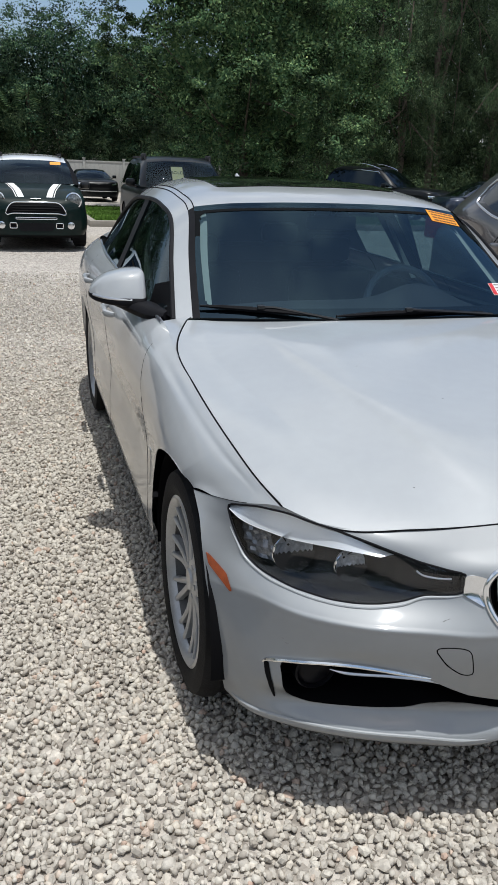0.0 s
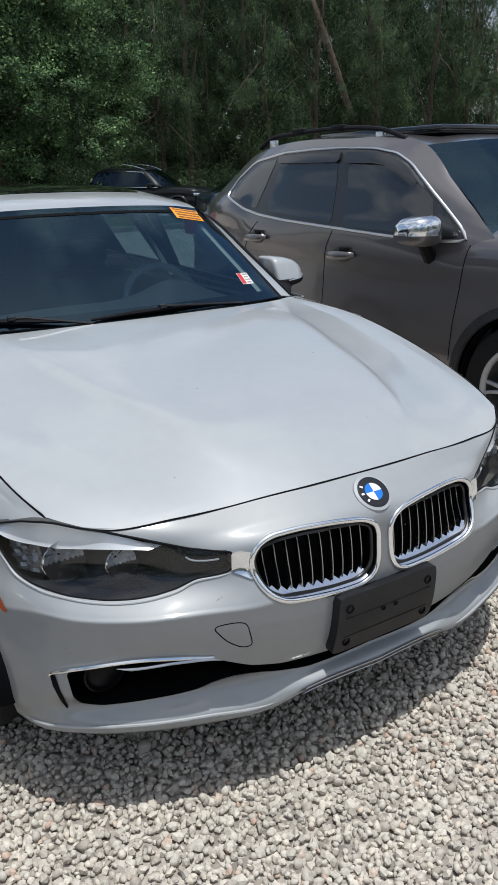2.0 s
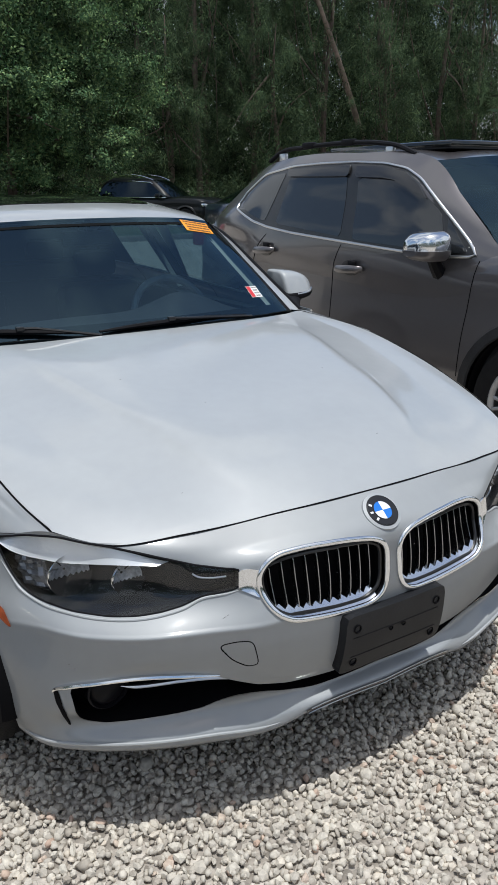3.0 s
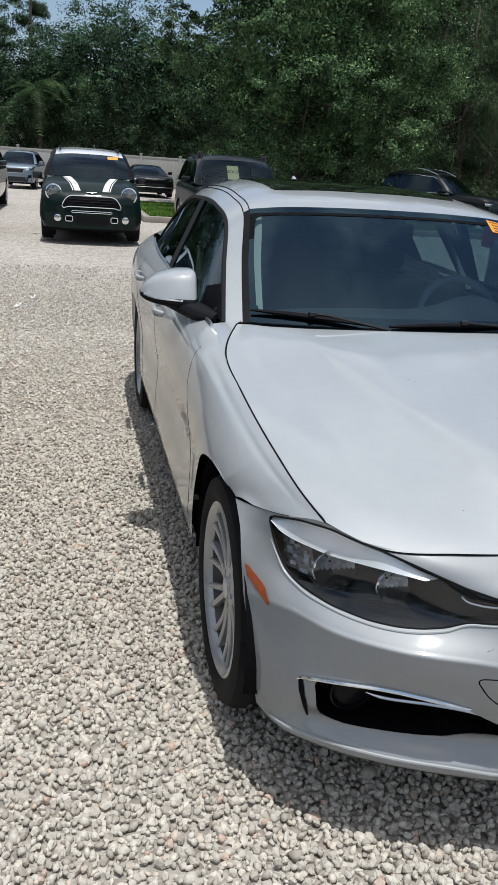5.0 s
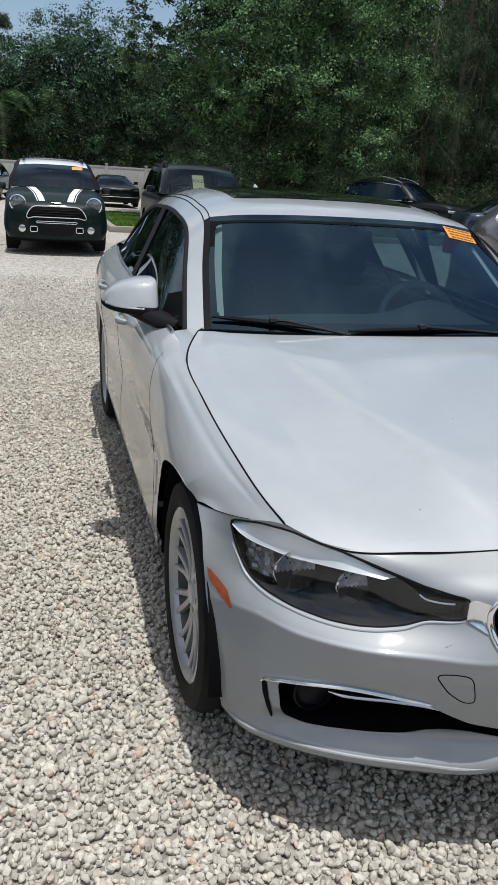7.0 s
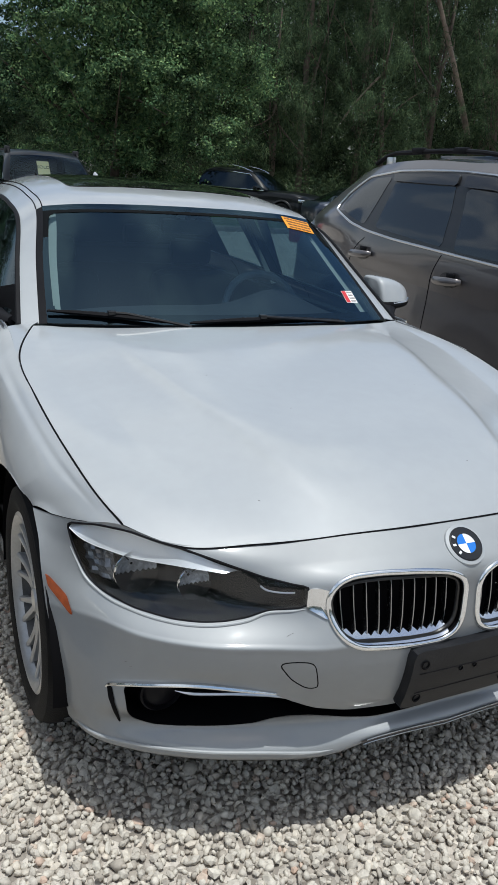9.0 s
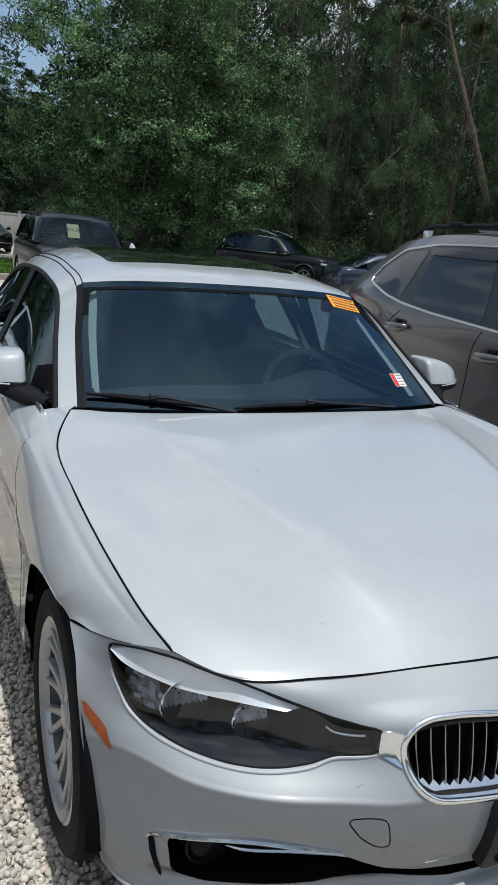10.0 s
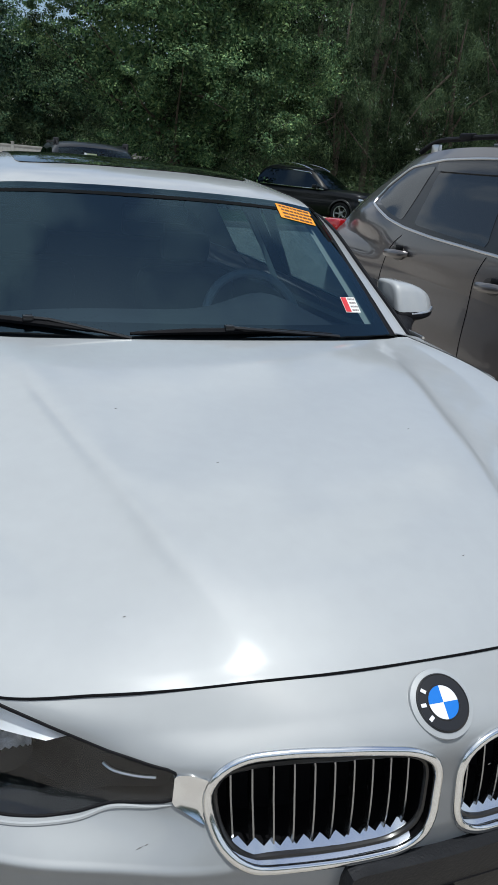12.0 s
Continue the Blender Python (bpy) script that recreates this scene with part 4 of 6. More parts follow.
# door mirrors
for s in (1, -1):
    bm = BM()
    secs = []
    for x, y0, y1, z0, z1 in ((.815, 1.672, 1.760, .975, 1.085), (.822, 1.655, 1.795, .966, 1.094), (.86, 1.648, 1.812, .966, 1.095), (.92, 1.660, 1.812, .970, 1.085), (.97, 1.688, 1.808, .977, 1.064), (1.0, 1.722, 1.800, .985, 1.038), (1.014, 1.748, 1.790, .994, 1.014)):
        cy, cz, hy, hz = (y0 + y1) / 2, (z0 + z1) / 2, (y1 - y0) / 2, (z1 - z0) / 2
        secs.append([(s * x, cy + hy * np.sign(math.cos(a)) * abs(math.cos(a)) ** .43, cz + hz * np.sign(math.sin(a)) * abs(math.sin(a)) ** .43) for a in np.linspace(0, 2 * math.pi, 32, endpoint=False)])
    sec = np.array([spline(np.array(secs)[:, j], 24) for j in range(32)]).transpose(1, 0, 2)
    sec[..., 1] += (sec[..., 2] - .97) * .5
    vs = grid_mesh(bm, sec, closed=True)
    bm.faces.new(vs[0][::-1])
    bm.faces.new(vs[-1])
    mir = part("door_mirror", bm, WHITE, sedan, "white door mirror on a black foot", smooth=60)
    bm = BM()
    foot = sec.copy()
    foot[..., 2] = np.minimum(foot[..., 2], 1.008)
    foot += (foot - foot.mean((0, 1))) * np.array([.01, .02, .05])
    vs = grid_mesh(bm, foot, closed=True)
    bm.faces.new(vs[0][::-1])
    bm.faces.new(vs[-1])
    part("mirror_base", bm, BLACK_PLASTIC, mir, "black lower shell of the mirror")
    bm = BM()
    tube(bm, spline([(s * .755, 1.545, .958), (s * .785, 1.60, .954), (s * .82, 1.665, .960), (s * .87, 1.71, .972), (s * .92, 1.73, .982)], 16), [.030 + .022 * math.sin(math.pi * i / 15) for i in range(16)], 12, squash=.60)
    part("mirror_stalk", bm, BLACK_PLASTIC, mir)
    bm = BM()
    tube(bm, spline([(s * .87, 1.664, .994), (s * .92, 1.676, .996), (s * .97, 1.704, 1.0), (s * 1.002, 1.742, 1.006)], 12), .0055, 6)
    part("indicator", bm, SATIN, mir, "slim clear indicator")
    bm = BM()
    g = np.array([[(s * .760, 1.49, .962), (s * .802, 1.72, .965)], [(s * .722, 1.66, 1.066), (s * .77, 1.76, 1.04)]])
    grid_mesh(bm, g)
    bmesh.ops.solidify(bm, geom=bm.faces[:], thickness=.01)
    part("mirror_corner", bm, BLACK_PLASTIC, mir)

# shark fin aerial
bm = BM()
secs = [[(w * math.cos(a), 3.42 + y + l * math.sin(a), z) for a in np.linspace(0, 2 * math.pi, 12, endpoint=False)] for w, y, l, z in ((.03, 0, .07, 1.355), (.024, .01, .06, 1.39), (.012, .03, .035, 1.425), (.004, .045, .012, 1.44))]
vs = grid_mesh(bm, np.array(secs), closed=True)
bm.faces.new(vs[-1])
part("aerial_fin", bm, WHITE, sedan, "white shark fin aerial")

# wipers
for pts in ([(-.66, 1.485, .992), (-.56, 1.448, .990), (-.46, 1.412, .986), (-.34, 1.375, .978), (-.22, 1.345, .965)], [(-.20, 1.352, .970), (-.06, 1.358, .975), (.083, 1.362, .978), (.24, 1.372, .978), (.42, 1.385, .968)]):
    bm = BM()
    way = Vector((0, -.45, .9)) * .012
    tube(bm, [Vector(p) + way for p in spline(pts, 24)], [.004 + .006 * math.sin(math.pi * min(1, i / 20)) for i in range(24)], 6)
    wip = part("wiper", bm, BLACK_PLASTIC, sedan, "black windscreen wiper")
    bm = BM()
    q = Vector(pts[2]) + way * 1.6
    box(bm, q - Vector((.014, .010, .004)), q + Vector((.014, .010, .012)), .004)
    tube(bm, [q + Vector((0, 0, .005)), q + Vector((.05, -.012, .003)), Vector(pts[-1]) + way + Vector((.02, -.012, -.004))], .0055, 6)
    part("wiper_arm", bm, GLOSS_BLACK, wip)
# dark trims between and behind the side windows, and the belt straps
for s in (1, -1):
    a, b = spline(W5, 400), spline(W6, 400)
    for y0, y1, lean in ((2.70, 2.93, -.16), (3.27, 3.75, -.06)):
        bm = BM()
        rows = []
        for u in np.linspace(0, 1, 6):
            row = []
            for t in np.linspace(0, 1, 8):
                yy = y0 + (y1 - y0) * u + lean * t
                p = np.array([np.interp(yy, a[:, 1], a[:, k]) for k in range(3)]) * (1 - t) + np.array([np.interp(yy, b[:, 1], b[:, k]) for k in range(3)]) * t
                row.append((s * (p[0] - .035), p[1], p[2] + .01))
            rows.append(row)
        grid_mesh(bm, np.array(rows))
        part("pillar_cover", bm, INTERIOR, sedan)
    bm = BM()
    tube(bm, spline([(s * .61, 2.68, 1.24), (s * .66, 2.60, 1.10), (s * .69, 2.47, .96)], 10), .016, 6, squash=.4)
    part("belt_strap", bm, mat("belt_grey", (.20, .20, .19), .8), sedan, "grey seat belt strap")
# cowl
bm = BM()
grid_mesh(bm, np.array([[(x, 1.30 + .14 * (abs(x) / .68) ** 2.2 + dy, z) for x in np.linspace(-.70, .70, 40)] for dy, z in ((0, .945), (.05, .955), (.09, .962))]))
part("cowl", bm, BLACK_PLASTIC, sedan, "black cowl under the wipers")

PILLAR_TRIM = mat("pillar_trim_grey", (.36, .365, .31), .9, var=.1)
# cabin: floor tub, dashboard, steering wheel, seats, rear deck, headliner
bm = BM()
box(bm, (-.60, .30, .20), (.60, 4.3, .23), .01)
box(bm, (-.838, 1.19, .205), (.838, 3.17, .240), .01)
part("underbody", bm, BLACK_PLASTIC, sedan)
bm = BM()
box(bm, (-.74, 1.3, .235), (.74, 3.9, .26))
box(bm, (-.76, 1.25, .25), (-.70, 3.8, .93))
box(bm, (.70, 1.25, .25), (.76, 3.8, .93))
box(bm, (-.74, 3.6, .25), (.74, 3.7, .92))
box(bm, (-.70, .9, .25), (.70, 1.0, .75))
part("cabin_tub", bm, INTERIOR, sedan)
bm = BM()
dash = [[(x, y, z - .05 * (abs(x) / .7) ** 3) for x in np.linspace(-.70, .70, 30)] for y, z in ((1.42, .955), (1.60, .965), (1.85, .955), (1.93, .92), (1.95, .80), (1.92, .55))]
g = np.array(dash)
hump = np.exp(-((g[..., 0] - .37) / .16) ** 2) * np.exp(-((g[..., 1] - 1.86) / .10) ** 2)
g[..., 2] += .075 * hump
grid_mesh(bm, loft(g.transpose(0, 1, 2), 30, 24))
part("dashboard", bm, INTERIOR, sedan, "dark soft dashboard")
bm = BM()
q = pose(.40, 1.99, .895, 64, 0, 0)
tube(bm, [q @ Vector((.185 * math.cos(a), .185 * math.sin(a), 0)) for a in np.linspace(0, 2 * math.pi, 40, endpoint=False)], .016, 8, closed=True)
part("steering_wheel", bm, mat("wheel_leather", (.24, .245, .25), .35), sedan, "dark leather steering wheel")
bm = BM()
lathe(bm, [(.001, .03), (.05, .03), (.075, .015), (.07, -.02)], 20, "z")
for a in (0, math.pi, -math.pi / 2):
    tube(bm, [(.05 * math.cos(a), .05 * math.sin(a), 0), (.18 * math.cos(a), .18 * math.sin(a), 0)], .014, 6)
bmesh.ops.transform(bm, matrix=q, verts=bm.verts)
part("wheel_hub", bm, INTERIOR, sedan)
for sx in (-.37, .37):
    bm = BM()
    for a, b, bev in (((-.25, 2.25, .35), (.25, 2.75, .55), .06), ((-.23, 2.74, .45), (.23, 2.90, .98), .06), ((-.12, 2.82, 1.00), (.12, 2.90, 1.14), .04)):
        box(bm, (sx + a[0], a[1], a[2]), (sx + b[0], b[1], b[2]), bev)
    part("seat", bm, INTERIOR, sedan, "dark front seat with headrest")
bm = BM()
box(bm, (-.62, 3.25, .35), (.62, 3.70, .60), .06)
box(bm, (-.62, 3.62, .5), (.62, 3.78, 1.03), .06)
for sx in (-.36, .36):
    box(bm, (sx - .12, 3.66, 1.03), (sx + .12, 3.74, 1.15), .03)
part("rear_bench", bm, INTERIOR, sedan, "dark rear bench")
bm = BM()
top = [spline(L, 71)[64] - np.array([0, 0, .006]) for L in (W0, W1, W2, W3, W4, W5)]
grid_mesh(bm, np.array([top, [(x * 1.05, y + .01, .88) for x, y, z in top]]))
mirrored(bm)
part("rear_bulkhead", bm, INTERIOR, sedan)
bm = BM()
grid_mesh(bm, roof_g[2:] * np.array([.98, 1, 1]) - np.array([0, 0, .03]))
mirrored(bm)
part("headliner", bm, HEADLINER, sedan)
for s in (1, -1):
    bm = BM()
    grid_mesh(bm, loft([[(s * (x - .052), y + .012, z - .018) for x, y, z in W3[:4]], [(s * (x - .03), y, z - .012) for x, y, z in W5[:4]]], 20, 4))
    part("pillar_trim", bm, PILLAR_TRIM, sedan, "light grey pillar trim")
bm = BM()
box(bm, (-.11, 1.93, 1.23), (.11, 1.96, 1.29), .012)
tube(bm, [(0, 1.94, 1.29), (0, 1.93, 1.33)], .012, 8)
part("rear_view_mirror", bm, BLACK_PLASTIC, sedan)
# wing corner between bonnet, door and windscreen pillar
for s in (1, -1):
    hood_edge = [q for q in spline(H6, 60) if 1.08 < q[1] < 1.43]
    a = [(x + .005, y + .002, z + .0005) for x, y, z in hood_edge] + [(.692, 1.466, .968)]
    belt_line = [q for q in spline(SB, 400) if 1.08 < q[1] < 1.49]
    bm = BM()
    a = resample(np.array(a), 30, closed=False)
    b = resample(np.array(belt_line), 30, closed=False)
    g = np.array([[p * (1 - t) + q * t + np.array([0, 0, .0008 * math.sin(math.pi * t) * np.linalg.norm(p - q) / .1]) for t in np.linspace(0, 1, 12)] for p, q in zip(a, b)])
    grid_mesh(bm, g * np.array([s, 1, 1]), flip=s < 0)
    part("wing_corner", bm, WHITE, sedan)
    bm = BM()
    tube(bm, [(s * (x + .0025), y + .001, z - .0022) for x, y, z in spline(H6, 60)], .0018, 5)
    part("bonnet_gap", bm, BLACK_GAP, sedan)
# boot lid and rear panel
bm = BM()
deck = loft([[(0, 3.98, 1.055), (0, 4.25, 1.065), (0, 4.50, 1.05), (0, 4.60, .95), (0, 4.63, .6), (0, 4.6, .3)], [(.40, 3.97, 1.05), (.40, 4.25, 1.058), (.40, 4.48, 1.043), (.40, 4.57, .945), (.40, 4.61, .6), (.40, 4.58, .3)], [(.70, 3.8, 1.03), (.72, 4.1, 1.03), (.62, 4.45, 1.0), (.64, 4.53, .93), (.67, 4.59, .6), (.64, 4.57, .3)]], 40, 20)
grid_mesh(bm, deck)
mirrored(bm)
part("boot_lid", bm, WHITE, sedan)


BRAKE = mat("brake_steel", (.05, .047, .045), .5, .8, var=.4, scale=20)
BARREL = mat("dark_barrel", (.10, .10, .10), .5, .6, var=.4, scale=10)


# wheels
def wheel(parent, m, r=.325, rim_r=.252, width=.225, s=1, spokes=10, style="pair", alloy=None):
    alloy = alloy or ALLOY
    """A wheel about the x axis whose outer face looks along s."""
    bm = BM()
    w = width / 2
    prof = [(rim_r - .006, w * .80), (rim_r + .010, w * .93), (r - .045, w * 1.0), (r - .014, w * .92), (r - .002, w * .72)]
    n = 72
    tread = []
    for o in (.72, .50, .47, .20, .17, -.17, -.20, -.47, -.50, -.72):
        tread.append((r - (.008 if abs(o) in (.47, .20) else 0), w * o))
    lathe(bm, prof + tread[1:] + [(a, -b) for a, b in prof[::-1]], n)
    bmesh.ops.transform(bm, matrix=m @ Matrix.Diagonal((s, 1, 1, 1)), verts=bm.verts)
    wh = part("wheel", bm, RUBBER, parent, "tyre on a silver multi-spoke alloy wheel")
    bm = BM()
    lathe(bm, [(rim_r - .004, w * .82), (rim_r + .004, w * .90), (rim_r - .004, w * .93), (rim_r - .016, w * .86), (rim_r - .022, w * .70)], n)
    bmesh.ops.transform(bm, matrix=m @ Matrix.Diagonal((s, 1, 1, 1)), verts=bm.verts)
    part("rim", bm, alloy, wh, "silver alloy rim")
    bm = BM()
    lathe(bm, [(rim_r - .022, w * .71), (rim_r - .028, w * .5), (rim_r - .045, w * .2), (rim_r - .05, -w * .8)], n // 2)
    bmesh.ops.transform(bm, matrix=m @ Matrix.Diagonal((s, 1, 1, 1)), verts=bm.verts)
    part("barrel", bm, BARREL, wh)
    bm = BM()
    hub_o = w * .64
    lathe(bm, [(.001, hub_o + .012), (.030, hub_o + .012), (.034, hub_o + .006), (.062, hub_o + .002), (.072, hub_o - .02), (.07, -.02)], 30)
    for k in range(5):
        a = 2 * math.pi * (k + .5) / 5
        lathe(bm, [(.0005, hub_o + .008), (.008, hub_o + .007), (.009, hub_o - .004)], 8, "x", (0, .048 * math.cos(a), .048 * math.sin(a)))
    bmesh.ops.transform(bm, matrix=m @ Matrix.Diagonal((s, 1, 1, 1)), verts=bm.verts)
    part("hub", bm, alloy, wh)
    bm = BM()
    lathe(bm, [(.165, -.045), (.165, -.025), (.06, -.02), (.03, -.015)], 32)
    bmesh.ops.transform(bm, matrix=m @ Matrix.Diagonal((s, 1, 1, 1)), verts=bm.verts)
    part("brake_disc", bm, BRAKE, wh)
    for k in range(spokes):
        for side_ in ((-1, 1) if style == "pair" else (0,)):
            bm = BM()
            rows = []
            for t in np.linspace(0, 1, 7):
                rad = .055 + (rim_r - .062) * t
                a = 2 * math.pi * k / spokes + side_ * (.07 + .075 * t ** 1.3)
                hw = (.0105 - .002 * t if style == "pair" else .026 - .008 * t)
                ox = hub_o + .004 + .017 * t ** 2 * (w / .11) - .005 * math.sin(math.pi * t)
                cx, cy = rad * math.cos(a), rad * math.sin(a)
                ty, tz = -math.sin(a), math.cos(a)
                rows.append([(ox - .022, cx - hw * ty, cy - hw * tz), (ox - .004, cx - hw * ty, cy - hw * tz), (ox, cx - hw * .5 * ty, cy - hw * .5 * tz), (ox, cx + hw * .5 * ty, cy + hw * .5 * tz), (ox - .004, cx + hw * ty, cy + hw * tz), (ox - .022, cx + hw * ty, cy + hw * tz)])
            grid_mesh(bm, np.array(rows), closed=True)
            bmesh.ops.transform(bm, matrix=m @ Matrix.Diagonal((s, 1, 1, 1)), verts=bm.verts)
            part("spoke", bm, alloy, wh)
    return wh


for s in (1, -1):
    for ay in (AXLE_F, AXLE_R):
        wheel(sedan, pose(s * (.862 - .105), ay, .333), s=s, r=.328, rim_r=.243, width=.235)

# ---- the other parked cars ----
def ends(y, L, a, b, p=3.2):
    """How full the plan is at y: rounded over a at the nose and b at the tail."""
    f = np.ones_like(y)
    u = np.clip(y / a, 0, 1)
    f *= (1 - (1 - u) ** p) ** (1 / p)
    u = np.clip((L - y) / b, 0, 1)
    return f * (1 - (1 - u) ** p) ** (1 / p)


def vehicle(name, label, m, body, L, W, H, axle, wb, wr, nose, cowl, top, rear, belt, glassm=None, lip=.22, arch_pad=.05, cladding=None, round_f=.55, round_r=.4, roofc=None, rim=.68, spokes=5, style="single", alloy=None, roofw=.72, brow=.055, house=True, mirror=None, screen=None):
    """A car whose nose is at y = 0 and which looks along -y. nose: bonnet's front height; cowl, top, rear: (y, z) of the windscreen's foot, (y, y) of the roof's ends, (y, z) of the back window's foot."""
    car = thing(name, label, "car", m)
    hw = W / 2
    u = np.linspace(0, 1, 110)
    y = L * (u - .11 * np.sin(2 * math.pi * u) / 1.0 * .9)
    y = np.clip(y, 0.0005, L - .0005)
    ky = [0, .10, .45, cowl[0], cowl[0] + .35, rear[0] - .25, rear[0], L - .12, L]
    kz = [nose - .16, nose - .02, nose + (cowl[1] - nose) * .55, cowl[1], belt, belt + .03, rear[1], rear[1] - .05, rear[1] - .22]
    zt = np.interp(y, ky, kz)
    for _ in range(3):
        zt[2:-2] = (zt[:-4] + zt[1:-3] + zt[2:-2] + zt[3:-1] + zt[4:]) / 5
    w = hw * ends(y, L, round_f, round_r)
    w[0] = w[-1] = 0
    y[0], y[-1] = 0, L
    prof = [(0, .018, 0), (.5, .012, 0), (.82, -.012, 0), (.93, -.06, 0), (.985, 0, .34), (1.0, 0, .55), (.99, 0, .80), (.94, 0, 1.0)]
    rows = []
    for yy, ww, zz in zip(y, w, zt):
        line = []
        for fx, dz, fz in prof:
            z = zz + dz if fz == 0 else (zz - .06) + (lip - (zz - .06)) * fz
            line.append((ww * fx, yy, z))
        rows.append(spline(line, 40))
    g = np.array(rows)
    bad = np.zeros((len(g) - 1, 39), bool)
    for ay in (axle, axle + wb):
        a = [(ay + (wr + arch_pad) * math.cos(t), wr + (wr + arch_pad) * math.sin(t)) for t in np.linspace(-.6, math.pi + .6, 50)]
        flat = np.array(g)
        flat[:, :22, 2] += 10
        cutg, q = cut_grid(flat, a, (1, 2))
        cutg[:, :22, 2] -= 10
        g = cutg
        bad |= q
    bm = BM()
    grid_mesh(bm, g, keep=~bad)
    drop_loose(bm)
    mirrored(bm)
    shell = part("body", bm, body, car, smooth=50)
    bm = BM()
    grid_mesh(bm, np.array(rows))
    mirrored(bm)
    tree = BVHTree.FromBMesh(bm)
    bm.free()
    bm = BM()
    box(bm, (-hw * .8, .25, .20), (hw * .8, L - .2, .34))
    box(bm, (-hw * .55, .06, .3), (hw * .55, .3, nose - .2))
    part("underbody", bm, BLACK_PLASTIC, car)
    for s in (1, -1):
        for ay in (axle, axle + wb):
            wheel(car, pose(s * (hw - .115), ay, wr), r=wr, rim_r=wr * rim, width=.22, s=s, spokes=spokes, style=style, alloy=alloy)
            if cladding:
                bm = BM()
                a0 = np.linspace(-.35, math.pi + .35, 30)
                rr = wr + arch_pad
                gr = [[drape(tree, (s * 3, ay + r * math.cos(t), wr + r * math.sin(t)), (-s, 0, 0), lf) for t in a0] for r, lf in ((rr - .005, .0), (rr, .012), (rr + .05, .010), (rr + .06, -.004))]
                grid_mesh(bm, np.array([[tuple(p) for p in r] for r in gr]))
                part("arch_cladding", bm, cladding, car, "black plastic arch cladding")
            bm = BM()
            rr = wr + arch_pad - .004
            gr = [[(s * x, ay + r * math.cos(t), wr + r * math.sin(t)) for t in np.linspace(-.7, math.pi + .7, 30)] for x, r in ((hw - .03, rr), (hw - .26, rr), (hw - .27, .05))]
            grid_mesh(bm, np.array(gr))
            part("arch_liner", bm, BLACK_PLASTIC, car)
    if not house:
        return car, tree, shell
    # glasshouse
    rw, bw = hw * roofw, hw * .93
    ys = [cowl[0], (cowl[0] + top[0]) / 2, top[0], (top[0] + top[1]) / 2, top[1], rear[0]]
    zs = [cowl[1], (cowl[1] + H) / 2 + .02, H - brow, H, H - .05, rear[1]]
    zb = [cowl[1] - .02, belt, belt, belt + .01, belt + .02, rear[1] - .02]
    def line(fr, fb, dz, dy, k=1.0):
        out = []
        for i, (yy, zz) in enumerate(zip(ys, zs)):
            low = i in (0, 5)
            half = (bw * fb if low else (rw if i != 1 else (rw + bw) / 2) * fr)
            out.append((half, yy + (dy if i < 3 else -dy if i > 3 else 0), zz - dz * (0 if low else 1)))
        return out
    L0, L1, L2 = line(0, 0, 0, 0), line(.55, .5, .008, .02), line(.90, .88, .035, .07)
    L3 = line(.97, .94, .06, .10)
    L4 = line(1.06, 1.0, .13, .13)
    L5 = [(bw * 1.0, yy + (.13 if i < 3 else -.13 if i > 3 else 0), z) for i, (yy, z) in enumerate(zip(ys, zb))]
    gm = glassm or GLASS_DARK
    top_g = loft([L0, L1, L2], 76, 16)
    for nm, a, b, mm in (("windscreen", 0, 31, screen or GLASS_FAR), ("roof", 30, 62, roofc or body), ("rear_window", 61, 76, gm)):
        bm = BM()
        grid_mesh(bm, top_g[a:b])
        mirrored(bm)
        part(nm, bm, mm, car)
    bm = BM()
    grid_mesh(bm, loft([L2, L3, L4], 76, 8))
    mirrored(bm)
    part("pillar_rail", bm, body if roofc is None else BLACK_PLASTIC, car)
    gs = loft([[(x - .006, yy, z) for x, yy, z in L4], L5], 76, 10)
    for s in (1, -1):
        bm = BM()
        grid_mesh(bm, gs[4:70] * np.array([s, 1, 1]))
        part("side_window", bm, gm, car, "dark side windows")
    bm = BM()
    box(bm, (-hw * .86, cowl[0] + .1, .3), (hw * .86, rear[0] - .05, belt - .06))
    box(bm, (-hw * .6, cowl[0] + .9, belt - .1), (-hw * .15, cowl[0] + 1.05, H - .35), .04)
    box(bm, (hw * .15, cowl[0] + .9, belt - .1), (hw * .6, cowl[0] + 1.05, H - .35), .04)
    part("cabin", bm, INTERIOR, car)
    for s in (1, -1):
        bm = BM()
        box(bm, (-.09, -.05, -.07), (.09, .07, .07), .035, pose(s * (hw + .09), cowl[0] + .48, belt + .07))
        tube(bm, [(s * (hw - .06), cowl[0] + .50, belt + .0), (s * (hw + .05), cowl[0] + .5, belt + .02)], .022, 8)
        part("door_mirror", bm, mirror or body, car)
    return car, tree, shell


def face(car, tree, name, pts, material, r=.02, lift=.004, depth=.012, both=True, label="", crown=0.0, m=None, parent=None):
    """A plate on the car's front, given as an outline in x and z; mirrored when both."""
    made = []
    for s in ((1, -1) if both else (1,)):
        bm = BM()
        o = resample(round_poly(pts, r, 4), 40)
        panel(bm, [(s * x, z) for x, z in o], tree, lambda x, z: (x, -2.0, z), (0, 1, 0), lift, depth, crown=crown)
        made.append(part(name, bm, material, parent or car, label))
    return made


def trim_ring(car, tree, pts, material, r=.02, bar=.008, both=False, name="trim", start=lambda x, z: (x, -2.0, z), way=(0, 1, 0), lift=.004, closed=True):
    for s in ((1, -1) if both else (1,)):
        bm = BM()
        o = resample(round_poly(pts, r, 4), 48)
        ring_on(bm, [(s * x, z) for x, z in o], tree, start, way, bar, lift)
        part(name, bm, material, car)


